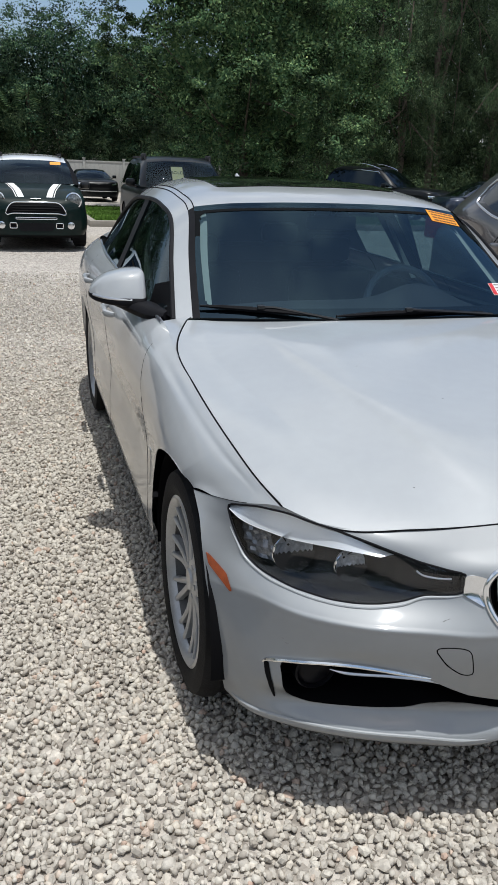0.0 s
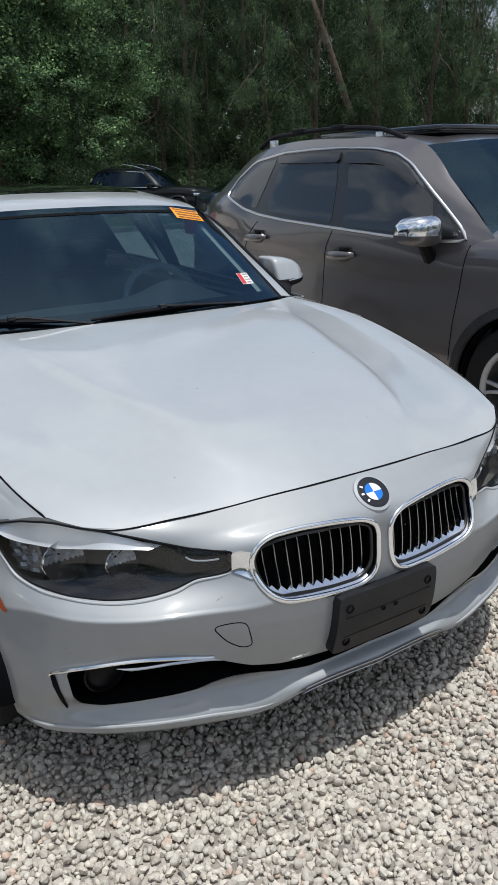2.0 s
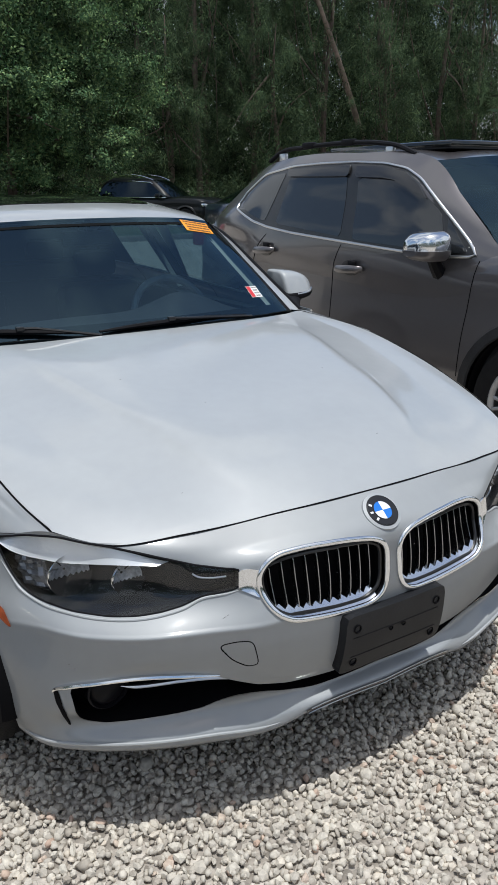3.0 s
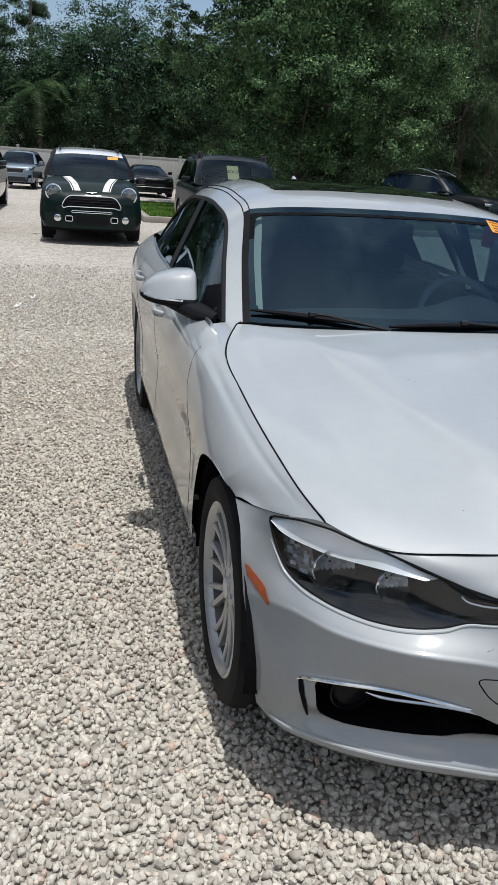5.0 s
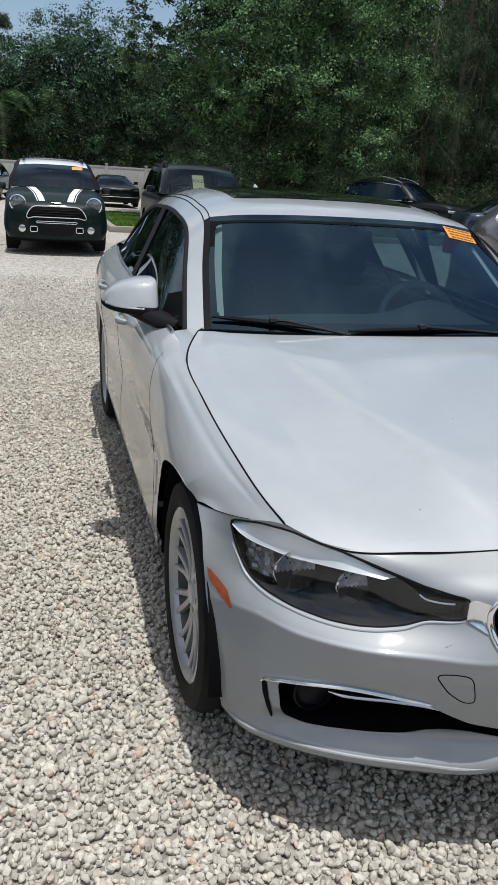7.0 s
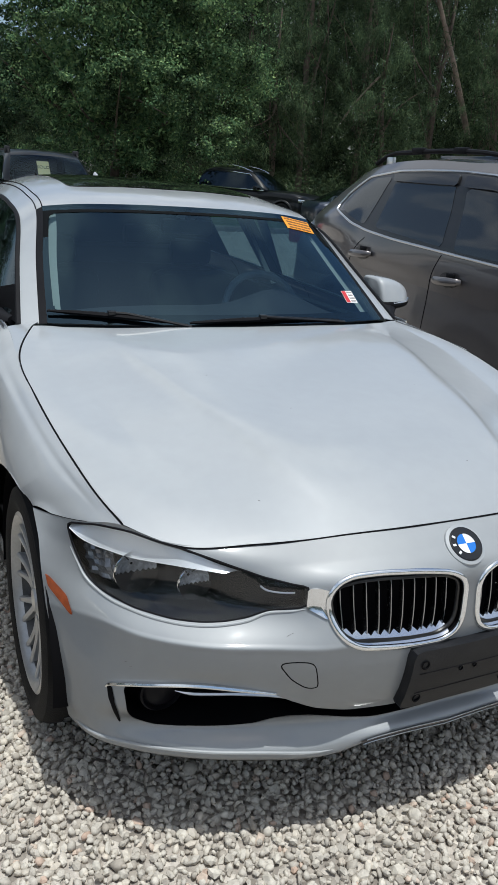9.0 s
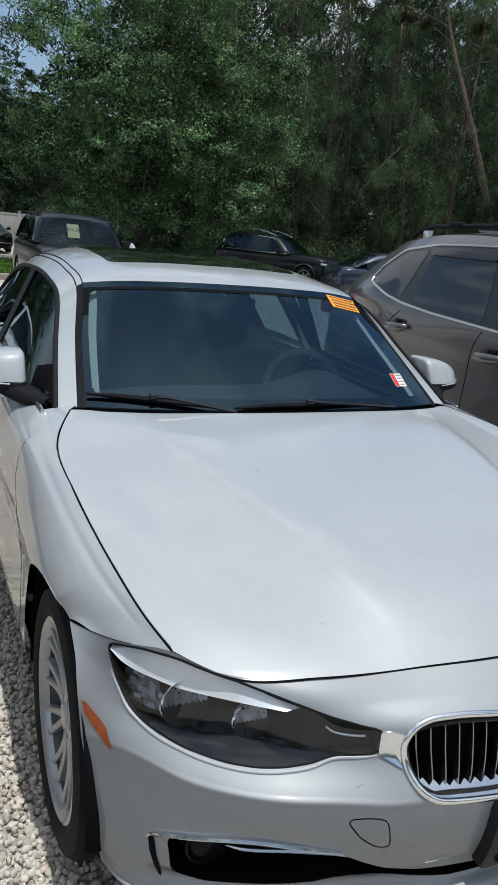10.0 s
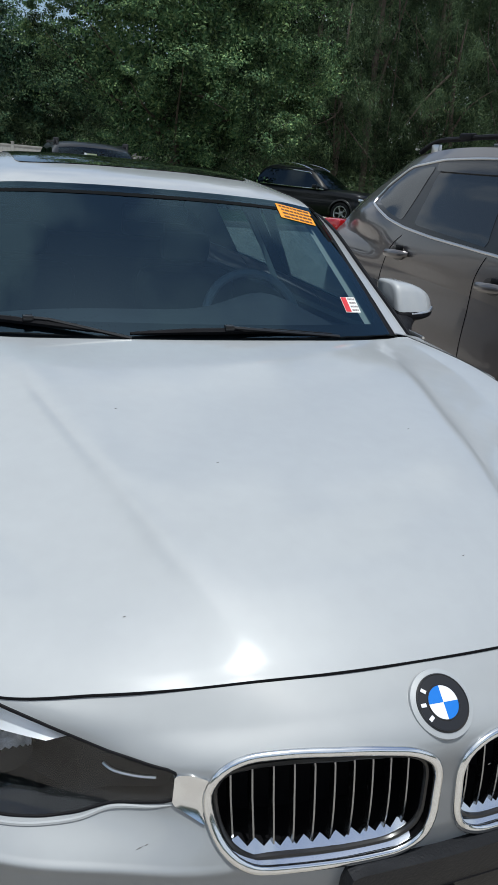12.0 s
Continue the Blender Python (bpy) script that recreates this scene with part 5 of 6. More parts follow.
SUVW = paint("white_paint", (.68, .69, .69), .0, .3)
# small green hatchback with white roof and bonnet stripes
GREEN = paint("dark_green_paint", (.0012, .0095, .0085), .0, .5, .28)
mini, mt, _ = vehicle("hatchback", "dark green compact hatchback with white roof and bonnet stripes", pose(-.93, 13.55, 0), GREEN, 4.1, 1.82, 1.64, .78, 2.59, .33, .88, (1.15, 1.12), (1.75, 3.5), (3.95, 1.05), 1.03, roofc=SUVW, mirror=GLOSS_BLACK, round_f=.42, lip=.26, cladding=BLACK_PLASTIC, roofw=.80, brow=.10)
for s in (1, -1):
    p = drape(mt, (s * .665, -2, .86), (0, 1, 0), .0)
    bm = BM()
    lathe(bm, [(.142, .02), (.145, -.018), (.124, -.024), (.120, -.01)], 30, "y", p)
    hl = part("headlamp", bm, CHROME, mini, "round headlamp in a chrome ring")
    bm = BM()
    lathe(bm, [(.120, -.008), (.07, -.022), (.001, -.028)], 30, "y", p)
    part("lens", bm, mat("lamp_lens", (.30, .32, .33), .12, .5, coat=.6, var=.8, scale=26), hl)
    p = drape(mt, (s * .60, -2, .43), (0, 1, 0), .0)
    bm = BM()
    lathe(bm, [(.06, .02), (.062, -.012), (.045, -.016), (.001, -.016)], 20, "y", p)
    part("fog_lamp", bm, CHROME, mini)
    bm = BM()
    for lo, hi in ((.00, .105), (.125, .14)):
        grid_mesh(bm, np.array([[drape(mt, (s * (x + .20 + .20 * (yy - .2)), yy, 3), (0, 0, -1), .004) for x in np.linspace(lo, hi, 4)] for yy in np.linspace(.16, 1.08, 16)]))
    part("bonnet_stripe", bm, PAPER_WHITE, mini, "white bonnet stripe")
    bm = BM()
    tube(bm, [(s * .56, 1.9, 1.60), (s * .57, 2.0, 1.665), (s * .57, 3.2, 1.67), (s * .56, 3.3, 1.60)], .016, 6)
    part("roof_rail", bm, BLACK_PLASTIC, mini)
GR = [(-.38, .82), (.38, .82), (.46, .77), (.53, .64), (.50, .60), (.42, .635), (-.42, .635), (-.50, .60), (-.53, .64), (-.46, .77)]
face(mini, mt, "grille", GR, BLACK_GAP, .05, .003, both=False)
trim_ring(mini, mt, GR, CHROME, .05, .010)
for zz in (.68, .72, .76):
    bm = BM()
    tube(bm, [drape(mt, (x, -2, zz), (0, 1, 0), .008) for x in np.linspace(-.40, .40, 16)], .005, 5)
    part("grille_bar", bm, BLACK_PLASTIC, mini)
GL = [(-.36, .565), (.36, .565), (.36, .535), (-.36, .535)]
face(mini, mt, "slot", GL, BLACK_GAP, .01, both=False)
trim_ring(mini, mt, GL, CHROME, .012, .007)
face(mini, mt, "lower_grille", [(-.32, .47), (.32, .47), (.28, .33), (-.28, .33)], BLACK_PLASTIC, .03, both=False)
face(mini, mt, "scoop", [(.34, .47), (.46, .47), (.46, .38), (.34, .38)], BLACK_GAP, .02)
trim_ring(mini, mt, [(.34, .47), (.46, .47), (.46, .38), (.34, .38)], CHROME, .02, .009, both=True)
p = drape(mt, (0, -2, .87), (0, 1, 0), .01)
bm = BM()
tube(bm, [p + Vector((x, 0, .01 * abs(x) * 10)) for x in (-.09, -.04, 0, .04, .09)], [.006, .014, .022, .014, .006], 6, squash=.7)
part("wing_badge", bm, CHROME, mini)

# white sport utility car beside it
wsuv, wt, _ = vehicle("white_suv", "white sport utility car with black mirrors", pose(-3.84, 13.6, 0), SUVW, 4.67, 1.89, 1.81, .92, 2.70, .37, 1.04, (1.25, 1.17), (1.95, 4.0), (4.5, 1.19), 1.17, cladding=GREY_PLASTIC, lip=.30, mirror=BLACK_PLASTIC)
face(wsuv, wt, "headlamp", [(.55, .92), (.90, .98), (.93, .86), (.60, .80)], mat("lamp_glass", (.42, .43, .44), .08, .5, coat=1, var=.6, scale=15), .03, .008, label="large clear headlamp")
face(wsuv, wt, "indicator", [(.80, .95), (.92, .96), (.93, .88), (.82, .86)], AMBER, .02, .014)
face(wsuv, wt, "grille", [(-.48, .88), (.48, .88), (.40, .72), (-.40, .72)], BLACK_PLASTIC, .03, both=False)
face(wsuv, wt, "fog_recess", [(.55, .62), (.88, .66), (.84, .50), (.60, .48)], BLACK_PLASTIC, .03)
face(wsuv, wt, "lower_bumper", [(-.86, .46), (.86, .46), (.82, .30), (-.82, .30)], GREY_PLASTIC, .04, both=False)
# dark sport utility car behind it
DGREY = paint("graphite_paint", (.03, .032, .035), .4, .3)
dsuv, dt, _ = vehicle("dark_suv", "dark grey sport utility car with roof rails", pose(-4.12, 20.4, 0), DGREY, 4.7, 1.85, 1.80, .92, 2.70, .36, 1.0, (1.25, 1.12), (1.95, 4.0), (4.5, 1.15), 1.13, lip=.30)
face(dsuv, dt, "headlamp", [(.55, .92), (.88, .96), (.90, .86), (.60, .82)], CHROME, .03, .008)
# pale blue crossover by the fence
BLUEG = paint("pale_blue_paint", (.18, .24, .30), .3, .3)
cross, ct, _ = vehicle("crossover", "pale blue crossover with black arch cladding", pose(-3.85, 36.4, 0, 0, 0, -6), BLUEG, 4.46, 1.80, 1.60, .9, 2.66, .34, .95, (1.2, 1.06), (1.85, 3.7), (4.2, 1.08), 1.06, cladding=GREY_PLASTIC, lip=.28)
face(cross, ct, "grille", [(-.50, .86), (.50, .86), (.42, .66), (-.42, .66)], GLOSS_BLACK, .04, both=False)
trim_ring(cross, ct, [(-.50, .86), (.50, .86), (.42, .66), (-.42, .66)], SATIN, .04, .012)
face(cross, ct, "headlamp", [(.53, .90), (.86, .95), (.84, .84), (.56, .78)], CHROME, .03, .008)
face(cross, ct, "lower_bumper", [(-.80, .50), (.80, .50), (.76, .30), (-.76, .30)], GREY_PLASTIC, .04, both=False)
face(cross, ct, "fog_lamp", [(.62, .58), (.78, .60), (.76, .46), (.62, .46)], BLACK_PLASTIC, .02)
# low dark coupe
BLK = paint("black_paint", (.004, .005, .006), .0, .3, .35)
coupe, cpt, _ = vehicle("coupe", "low black coupe with a slim dark grille", pose(2.30, 35.2, 0, 0, 0, 3), BLK, 4.8, 1.90, 1.36, .95, 2.81, .36, .86, (1.55, .97), (2.25, 3.2), (4.2, .98), .97, lip=.2)
face(coupe, cpt, "grille", [(-.55, .72), (.55, .72), (.50, .60), (-.50, .60)], BLACK_GAP, .02, both=False)
face(coupe, cpt, "headlamp", [(.60, .76), (.86, .80), (.86, .72), (.62, .68)], CHROME, .02, .006)
bm = BM()
tube(bm, [drape(cpt, (x, -2, .44), (0, 1, 0), .012) for x in np.linspace(-.8, .8, 20)], .012, 6)
part("lower_trim", bm, SATIN, coupe)
# boxy dark sport utility car with a paper sign in its windscreen
ssuv, st_, _ = vehicle("boxy_suv", "black boxy sport utility car with roof rack", pose(1.93, 13.15, 0), BLK, 4.5, 1.82, 1.66, .9, 2.65, .36, 1.03, (1.25, 1.12), (1.75, 4.0), (4.35, 1.15), 1.12, lip=.3, roofw=.80, screen=glass("clear_screen", (.50, .60, .62), 0.0, (.6, .8, 1.0), .03))
for s in (1, -1):
    bm = BM()
    tube(bm, [(s * .66, 1.95, 1.58), (s * .665, 2.05, 1.675), (s * .665, 3.6, 1.685), (s * .65, 3.75, 1.60)], .02, 6)
    part("roof_rail", bm, BLACK_PLASTIC, ssuv)
    bm = BM()
    box(bm, (s * .665 - .05, 2.10, 1.58), (s * .665 + .05, 2.24, 1.74), .02)
    part("rack_foot", bm, GREY_PLASTIC, ssuv)
sg = thing("paper_sign", "yellow paper sign with dark letters behind a windscreen", "sign", pose(1.86, 14.80, 1.375, 48, 0, 0))
bm = BM()
box(bm, (-.115, -.17, -.002), (.115, .17, .002))
part("sheet", bm, mat("yellow_paper", (.66, .52, .28), .7, var=.1, scale=20), sg)
tc = bpy.data.curves.new("word", "FONT")
tc.body, tc.size, tc.align_x, tc.align_y, tc.extrude = "SOLD", .098, "CENTER", "CENTER", .002
tob = new("word", tc)
tob.parent, tob.location = sg, (0, .02, .004)
tc.materials.append(mat("sign_ink", (.05, .035, .02), .7))
# black sport utility car seen from its side
vol, vt, _ = vehicle("black_suv", "black sport utility car with chrome window trim", pose(13.1, 23.8, 0, 0, 0, 36), BLK, 4.9, 1.92, 1.77, .90, 2.98, .37, 1.02, (1.45, 1.12), (2.25, 4.3), (4.7, 1.15), 1.10, lip=.28, style="pair", spokes=5, cladding=GLOSS_BLACK, screen=GLASS_DARK)
face(vol, vt, "headlamp", [(.55, .86), (.90, .90), (.90, .80), (.58, .77)], CHROME, .02, .01)
face(vol, vt, "grille", [(-.45, .85), (.45, .85), (.42, .58), (-.42, .58)], SATIN, .03, both=False)
for s in (1, -1):
    bm = BM()
    tube(bm, [(s * .70, 1.75, 1.13), (s * .72, 2.35, 1.62), (s * .70, 3.2, 1.68), (s * .70, 4.2, 1.60)], .016, 6)
    tube(bm, [(s * .90, 1.65, 1.10), (s * .91, 3.0, 1.11), (s * .89, 4.3, 1.14)], .012, 6)
    part("chrome_trim", bm, CHROME, vol)
    bm = BM()
    tube(bm, spline([(s * .62, 2.3, 1.70), (s * .63, 2.5, 1.775), (s * .63, 4.0, 1.78), (s * .62, 4.2, 1.70)], 20), .015, 6)
    part("roof_rail", bm, CHROME, vol, "bright roof rail")
# dark blue saloon beyond
DBLUE = paint("dark_blue_paint", (.012, .02, .04), .3, .3)
vehicle("saloon", "dark blue saloon in the row behind", pose(14.8, 18.6, 0, 0, 0, 80), DBLUE, 4.6, 1.8, 1.45, .9, 2.7, .32, .85, (1.4, .98), (2.1, 3.4), (4.2, 1.0), .96)
# silver-beige car in the next bay, of which the rear quarter shows
BEIGE = paint("champagne_paint", (.48, .45, .40), .3, .3)
vehicle("estate_car", "champagne estate car with dark cladding beside the sedan", pose(-2.83, .15, 0), BEIGE, 4.5, 1.86, 1.68, .92, 2.74, .36, 1.0, (1.2, 1.08), (1.9, 3.8), (4.35, 1.12), 1.08, cladding=GREY_PLASTIC, lip=.30, round_r=.6)


# ---- trees, fence, kerb and grass ----
def leaf_mat(name, a, b, c, trans=.35):
    m = bpy.data.materials.new(name)
    m.use_nodes = True
    n, l = m.node_tree.nodes, m.node_tree.links
    p = n["Principled BSDF"]
    g, r = n.new("ShaderNodeNewGeometry"), n.new("ShaderNodeValToRGB")
    e = r.color_ramp.elements
    e[0].color, e[1].color = (*a, 1), (*c, 1)
    x = e.new(.6)
    x.color = (*b, 1)
    l.new(g.outputs["Random Per Island"], r.inputs[0])
    # tone differs from spray to spray; its dark end paints in shaded gaps
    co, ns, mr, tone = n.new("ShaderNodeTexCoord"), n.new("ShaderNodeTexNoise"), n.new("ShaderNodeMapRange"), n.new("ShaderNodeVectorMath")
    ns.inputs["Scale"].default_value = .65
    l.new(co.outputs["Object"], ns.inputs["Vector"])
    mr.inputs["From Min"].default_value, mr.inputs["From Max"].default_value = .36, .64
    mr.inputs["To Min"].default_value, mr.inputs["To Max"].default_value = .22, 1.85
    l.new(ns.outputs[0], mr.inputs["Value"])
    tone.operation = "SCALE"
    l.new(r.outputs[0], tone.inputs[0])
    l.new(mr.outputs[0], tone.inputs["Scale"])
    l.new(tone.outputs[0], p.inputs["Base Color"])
    p.inputs["Roughness"].default_value = .7
    p.inputs["Specular IOR Level"].default_value = .08
    t, mx = n.new("ShaderNodeBsdfTranslucent"), n.new("ShaderNodeMixShader")
    l.new(tone.outputs[0], t.inputs[0])
    mx.inputs[0].default_value = trans
    l.new(p.outputs[0], mx.inputs[1])
    l.new(t.outputs[0], mx.inputs[2])
    l.new(mx.outputs[0], n["Material Output"].inputs[0])
    return m


BARK = mat("bark", (.13, .10, .08), .9, var=.5, scale=5, bump=1, bscale=25)
BARK_PALE = mat("pale_bark", (.26, .20, .16), .9, var=.5, scale=5, bump=1, bscale=25)
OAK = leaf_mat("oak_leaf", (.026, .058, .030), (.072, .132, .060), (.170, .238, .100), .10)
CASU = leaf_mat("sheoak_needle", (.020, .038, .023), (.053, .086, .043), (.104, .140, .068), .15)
# dimmer, bluer copy of the oak colours: shade painted in, behind the fence
SHADED_LEAF = leaf_mat("laurel_leaf", (.014, .034, .023), (.042, .086, .048), (.115, .170, .085), .08)
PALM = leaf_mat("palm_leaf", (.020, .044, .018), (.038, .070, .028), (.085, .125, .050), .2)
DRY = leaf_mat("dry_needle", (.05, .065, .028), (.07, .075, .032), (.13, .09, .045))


def leaves(centres, spread, per, size, long=1.0, droop=0.0, seed=1, squash=.8, skin=.45):
    """Points and faces for leaves in clumps round the centres."""
    r = np.random.default_rng(seed)
    n = len(centres) * per
    c = np.repeat(np.asarray(centres), per, 0)
    sp = np.repeat(np.broadcast_to(spread, (len(centres),)), per)[:, None]
    d = r.normal(size=(n, 3))
    d /= np.linalg.norm(d, axis=1, keepdims=True)
    # ragged sprays, not balls
    ph = np.repeat(r.uniform(0, 6.28, (len(centres), 3)), per, 0)
    w = np.sin(4 * d[:, 0] + ph[:, 0]) + np.sin(5 * d[:, 1] + ph[:, 1]) + np.sin(4.5 * d[:, 2] + ph[:, 2] + 2 * d[:, 0])
    sp = sp * (1 + .15 * w)[:, None]
    p = c + d * sp * (r.uniform(0, 1, (n, 1)) ** skin) * np.array([1, 1, squash])
    a = r.normal(size=(n, 3))
    a[:, 2] = a[:, 2] - droop
    if long > 4:
        # needles spread from the twig and hang
        a = a * .5 + d * .8
    a /= np.linalg.norm(a, axis=1, keepdims=True)
    # blades face outwards and up, so that each clump has a lit top and a dark underside
    b = np.cross(d * .8 + np.array([0, 0, .45]) + r.normal(size=(n, 3)) * .45, a)
    b /= np.linalg.norm(b, axis=1, keepdims=True)
    s = size * r.uniform(.6, 1.4, (n, 1))
    u, v = a * s * long * .5, b * s * .5 * (.7 if long > 2 else .5)
    if long > 4:
        return np.stack([p - u - v, p - u + v, p + u], 1).reshape(-1, 3), np.arange(n * 3).reshape(-1, 3)
    return np.stack([p - u, p + v, p + u, p - v], 1).reshape(-1, 3), np.arange(n * 4).reshape(-1, 4)


def sprays(lobes, size, per, leaf, seed, twigs=9):
    """Leaves of a broadleaf crown: every lobe carries small flat twigs on its upper side, whose leaves face up and outwards."""
    r = np.random.default_rng(seed)
    n = len(lobes)
    big = np.broadcast_to(size, (n,))
    d = r.normal(size=(n, twigs, 3))
    d[..., 2] = d[..., 2] * .8 + .35
    d /= np.linalg.norm(d, axis=2, keepdims=True)
    c = (np.asarray(lobes)[:, None] + d * big[:, None, None] * np.array([1, 1, .72])).reshape(-1, 3)
    out = d.reshape(-1, 3)
    tw = np.repeat(big, twigs) * r.uniform(.28, .62, n * twigs)
    c, out, tw = np.repeat(c, per, 0), np.repeat(out, per, 0), np.repeat(tw, per)[:, None]
    k = len(c)
    e = r.normal(size=(k, 3))
    e /= np.linalg.norm(e, axis=1, keepdims=True)
    p = c + e * tw * r.uniform(0, 1, (k, 1)) ** .5 * np.array([1, 1, .55])
    nrm = e * .6 + out * .7 + np.array([0, 0, .4]) + r.normal(size=(k, 3)) * .6
    a = np.cross(nrm, r.normal(size=(k, 3)))
    a /= np.linalg.norm(a, axis=1, keepdims=True)
    b = np.cross(nrm, a)
    b /= np.linalg.norm(b, axis=1, keepdims=True)
    s = leaf * r.uniform(.6, 1.4, (k, 1))
    u, v = a * s * .55, b * s * .33
    return np.stack([p - u, p + v, p + u, p - v], 1).reshape(-1, 3), np.arange(k * 4).reshape(-1, 4)


def crown_points(r, n, c, rad, shell=.55, low=-.8):
    """Clump centres in an uneven ellipsoid."""
    out = []
    while len(out) < n:
        d = r.normal(size=3)
        d /= np.linalg.norm(d)
        if d[2] < low:
            continue
        k = shell + (1 - shell) * r.uniform() ** .6
        k *= 1 + .22 * noise.noise((d[0] * 1.7 + c[0], d[1] * 1.7, d[2] * 1.7 + c[1]))
        out.append(np.array(c) + d * k * np.array(rad))
    return np.array(out)


def tree(name, label, base, height, c, rad, n_clump, per, size, leafm, barkm, spread=.8, seed=1, trunk_r=.25, long=1.0, droop=0.0, limbs=9, shell=.55, low=-.8, lean=(0, 0), skin=.45, fill=0, group="", core=.2, squash=.8, full=.66, twigs=0, mass=1, core_long=1.3, core_droop=0):
    r = np.random.default_rng(seed)
    t = thing(name, label, "tree", pose(*base), group)
    bm = BM()
    tip = np.array([lean[0], lean[1], height])
    tr = [np.array([0, 0, -.2]), tip * .3 + r.normal(size=3) * .12, tip * .65 + r.normal(size=3) * .2, tip]
    line = spline(tr, 14)
    tube(bm, line, [trunk_r * (1.25 - 1.1 * i / 13) for i in range(14)], 10)
    part("trunk", bm, barkm, t)
    cl = crown_points(r, n_clump // mass, c, rad, shell, low)
    if mass > 1:
        # clumps hang together in plumes, with gaps between
        cl = np.repeat(cl, mass, 0) + r.normal(size=(len(cl) * mass, 3)) * np.array([.36, .36, .55])
    bm = BM()
    for k in range(limbs):
        a = line[int(3 + 10 * k / limbs)]
        b = cl[r.integers(len(cl))]
        mid = (a + b) / 2 + r.normal(size=3) * .3
        tube(bm, spline([a, mid, b], 8), [trunk_r * .42 * (1 - .85 * i / 7) for i in range(8)], 6)
    part("limb", bm, barkm, t)
    if twigs:
        v, f = sprays(cl, spread * r.uniform(.55, 1.4, len(cl)), per, size, seed, twigs)
    else:
        v, f = leaves(cl, spread * r.uniform(.45, 1.4, len(cl)), per, size, long, droop, seed, squash, skin)
    if fill:
        inner = r.uniform(-1, 1, (fill * 2, 3))
        inner = np.array(c) + inner[(inner ** 2).sum(1) < full] * np.array(rad)
        v2, f2 = leaves(inner, .2, 1, core, core_long, core_droop, seed + 500)
        v, f = np.vstack([v, v2]), np.vstack([f, f2 + len(v)])
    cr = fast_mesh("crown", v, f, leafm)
    cr.parent = t
    return t


# the broad oak behind the row
tree("oak_tree", "broad dark green oak with a dense crown", (7.9, 32.6, 0), 5.5, (.2, -1.6, 5.9), (6.0, 4.4, 5.7), 125, 96, .085, OAK, BARK, 1.05, 3, .2, limbs=12, shell=.72, low=-.98, fill=85000, core=.145, full=.56, twigs=12)
# oaks and tall trees to its left, behind the fence
k = 0
for x, y, h, rx, rz in ((1.9, 54.2, 10.2, 4.6, 5.4), (-2.8, 57, 8.0, 3.6, 4.0), (-8.2, 54.5, 10.9, 4.6, 7.0), (6.4, 55, 8.8, 4.2, 4.8), (-13.5, 56, 11, 5, 7)):
    k += 1
    tree("oak_tree", "dark green broadleaf tree behind the fence", (x, y, 0), h * .8, (0, 0, h * .60), (rx, rx * .8, rz), 80, 34, .120, SHADED_LEAF, BARK, 1.15, 20 + k, .24, limbs=8, low=-.95, shell=.66, fill=26000, core=.20, full=.55, twigs=12, group="broadleaf trees behind the fence")
# tall thin sheoaks in a dark belt on the right
k = 0
for x, y, h, rx in ((14.8, 41, 18, 2.8), (19.5, 37, 16, 2.8), (23.5, 38, 15, 2.6), (27, 36, 16, 3.0), (31, 37, 15, 2.8), (17.8, 40.5, 18, 2.6), (32, 43, 18, 3.2), (26.5, 42, 20, 3.4), (35, 35, 16, 3.0), (39, 36, 16, 3.0), (37, 43, 18, 3.4), (43, 41, 17, 3.4), (37, 32, 9, 2.6), (17.5, 46, 17, 3.0), (25, 46, 18, 3.2), (12.5, 45, 14, 2.6), (29, 33, 9, 2.4), (22, 33.5, 8, 2.2), (16.5, 34.5, 8, 2.0)):
    k += 1
    h *= 1.12
    tree("sheoak_tree", "tall dark sheoak with drooping wispy foliage", (x, y, 0), h, (0, 0, h * .52), (rx, rx, h * .50), 112, 185, .025, CASU, BARK, .46, 50 + k, .16, long=9.0, droop=.9, limbs=9, shell=.45, low=-.96, fill=11000, core=.06, squash=1.35, full=.45, mass=4, core_long=5.0, core_droop=.8, group="sheoaks at the edge of the lot")


def bent_pine(label, trunk, r0, tufts, per, size, leafm, seed):
    """A pine whose bent trunk follows the given line, with loose tufts on thin limbs."""
    r = np.random.default_rng(seed)
    base = np.array(trunk[0])
    t = thing("pine_tree", label, "tree", pose(*base))
    line = spline(np.array(trunk) - base, 24)
    bm = BM()
    tube(bm, line, [r0 * (1.1 - .85 * i / 23) for i in range(24)], 10)
    part("trunk", bm, BARK_PALE, t)
    cl = []
    for c in tufts:
        c = np.array(c) - base
        a = line[np.argmin(np.abs(line[:, 2] - (c[2] - .6)))]
        bm = BM()
        tube(bm, spline([a, (a + c) / 2 + np.array([0, 0, .25]), c], 8), [.06 * (1 - .8 * i / 7) for i in range(8)], 6)
        part("limb", bm, BARK, t)
        for _ in range(4):
            cl.append(c + r.normal(size=3) * np.array([.5, .4, .25]))
    v, f = leaves(cl, .5, per * 2, size * .8, 7.0, .2, seed, .6)
    fast_mesh("crown", v, f, leafm).parent = t


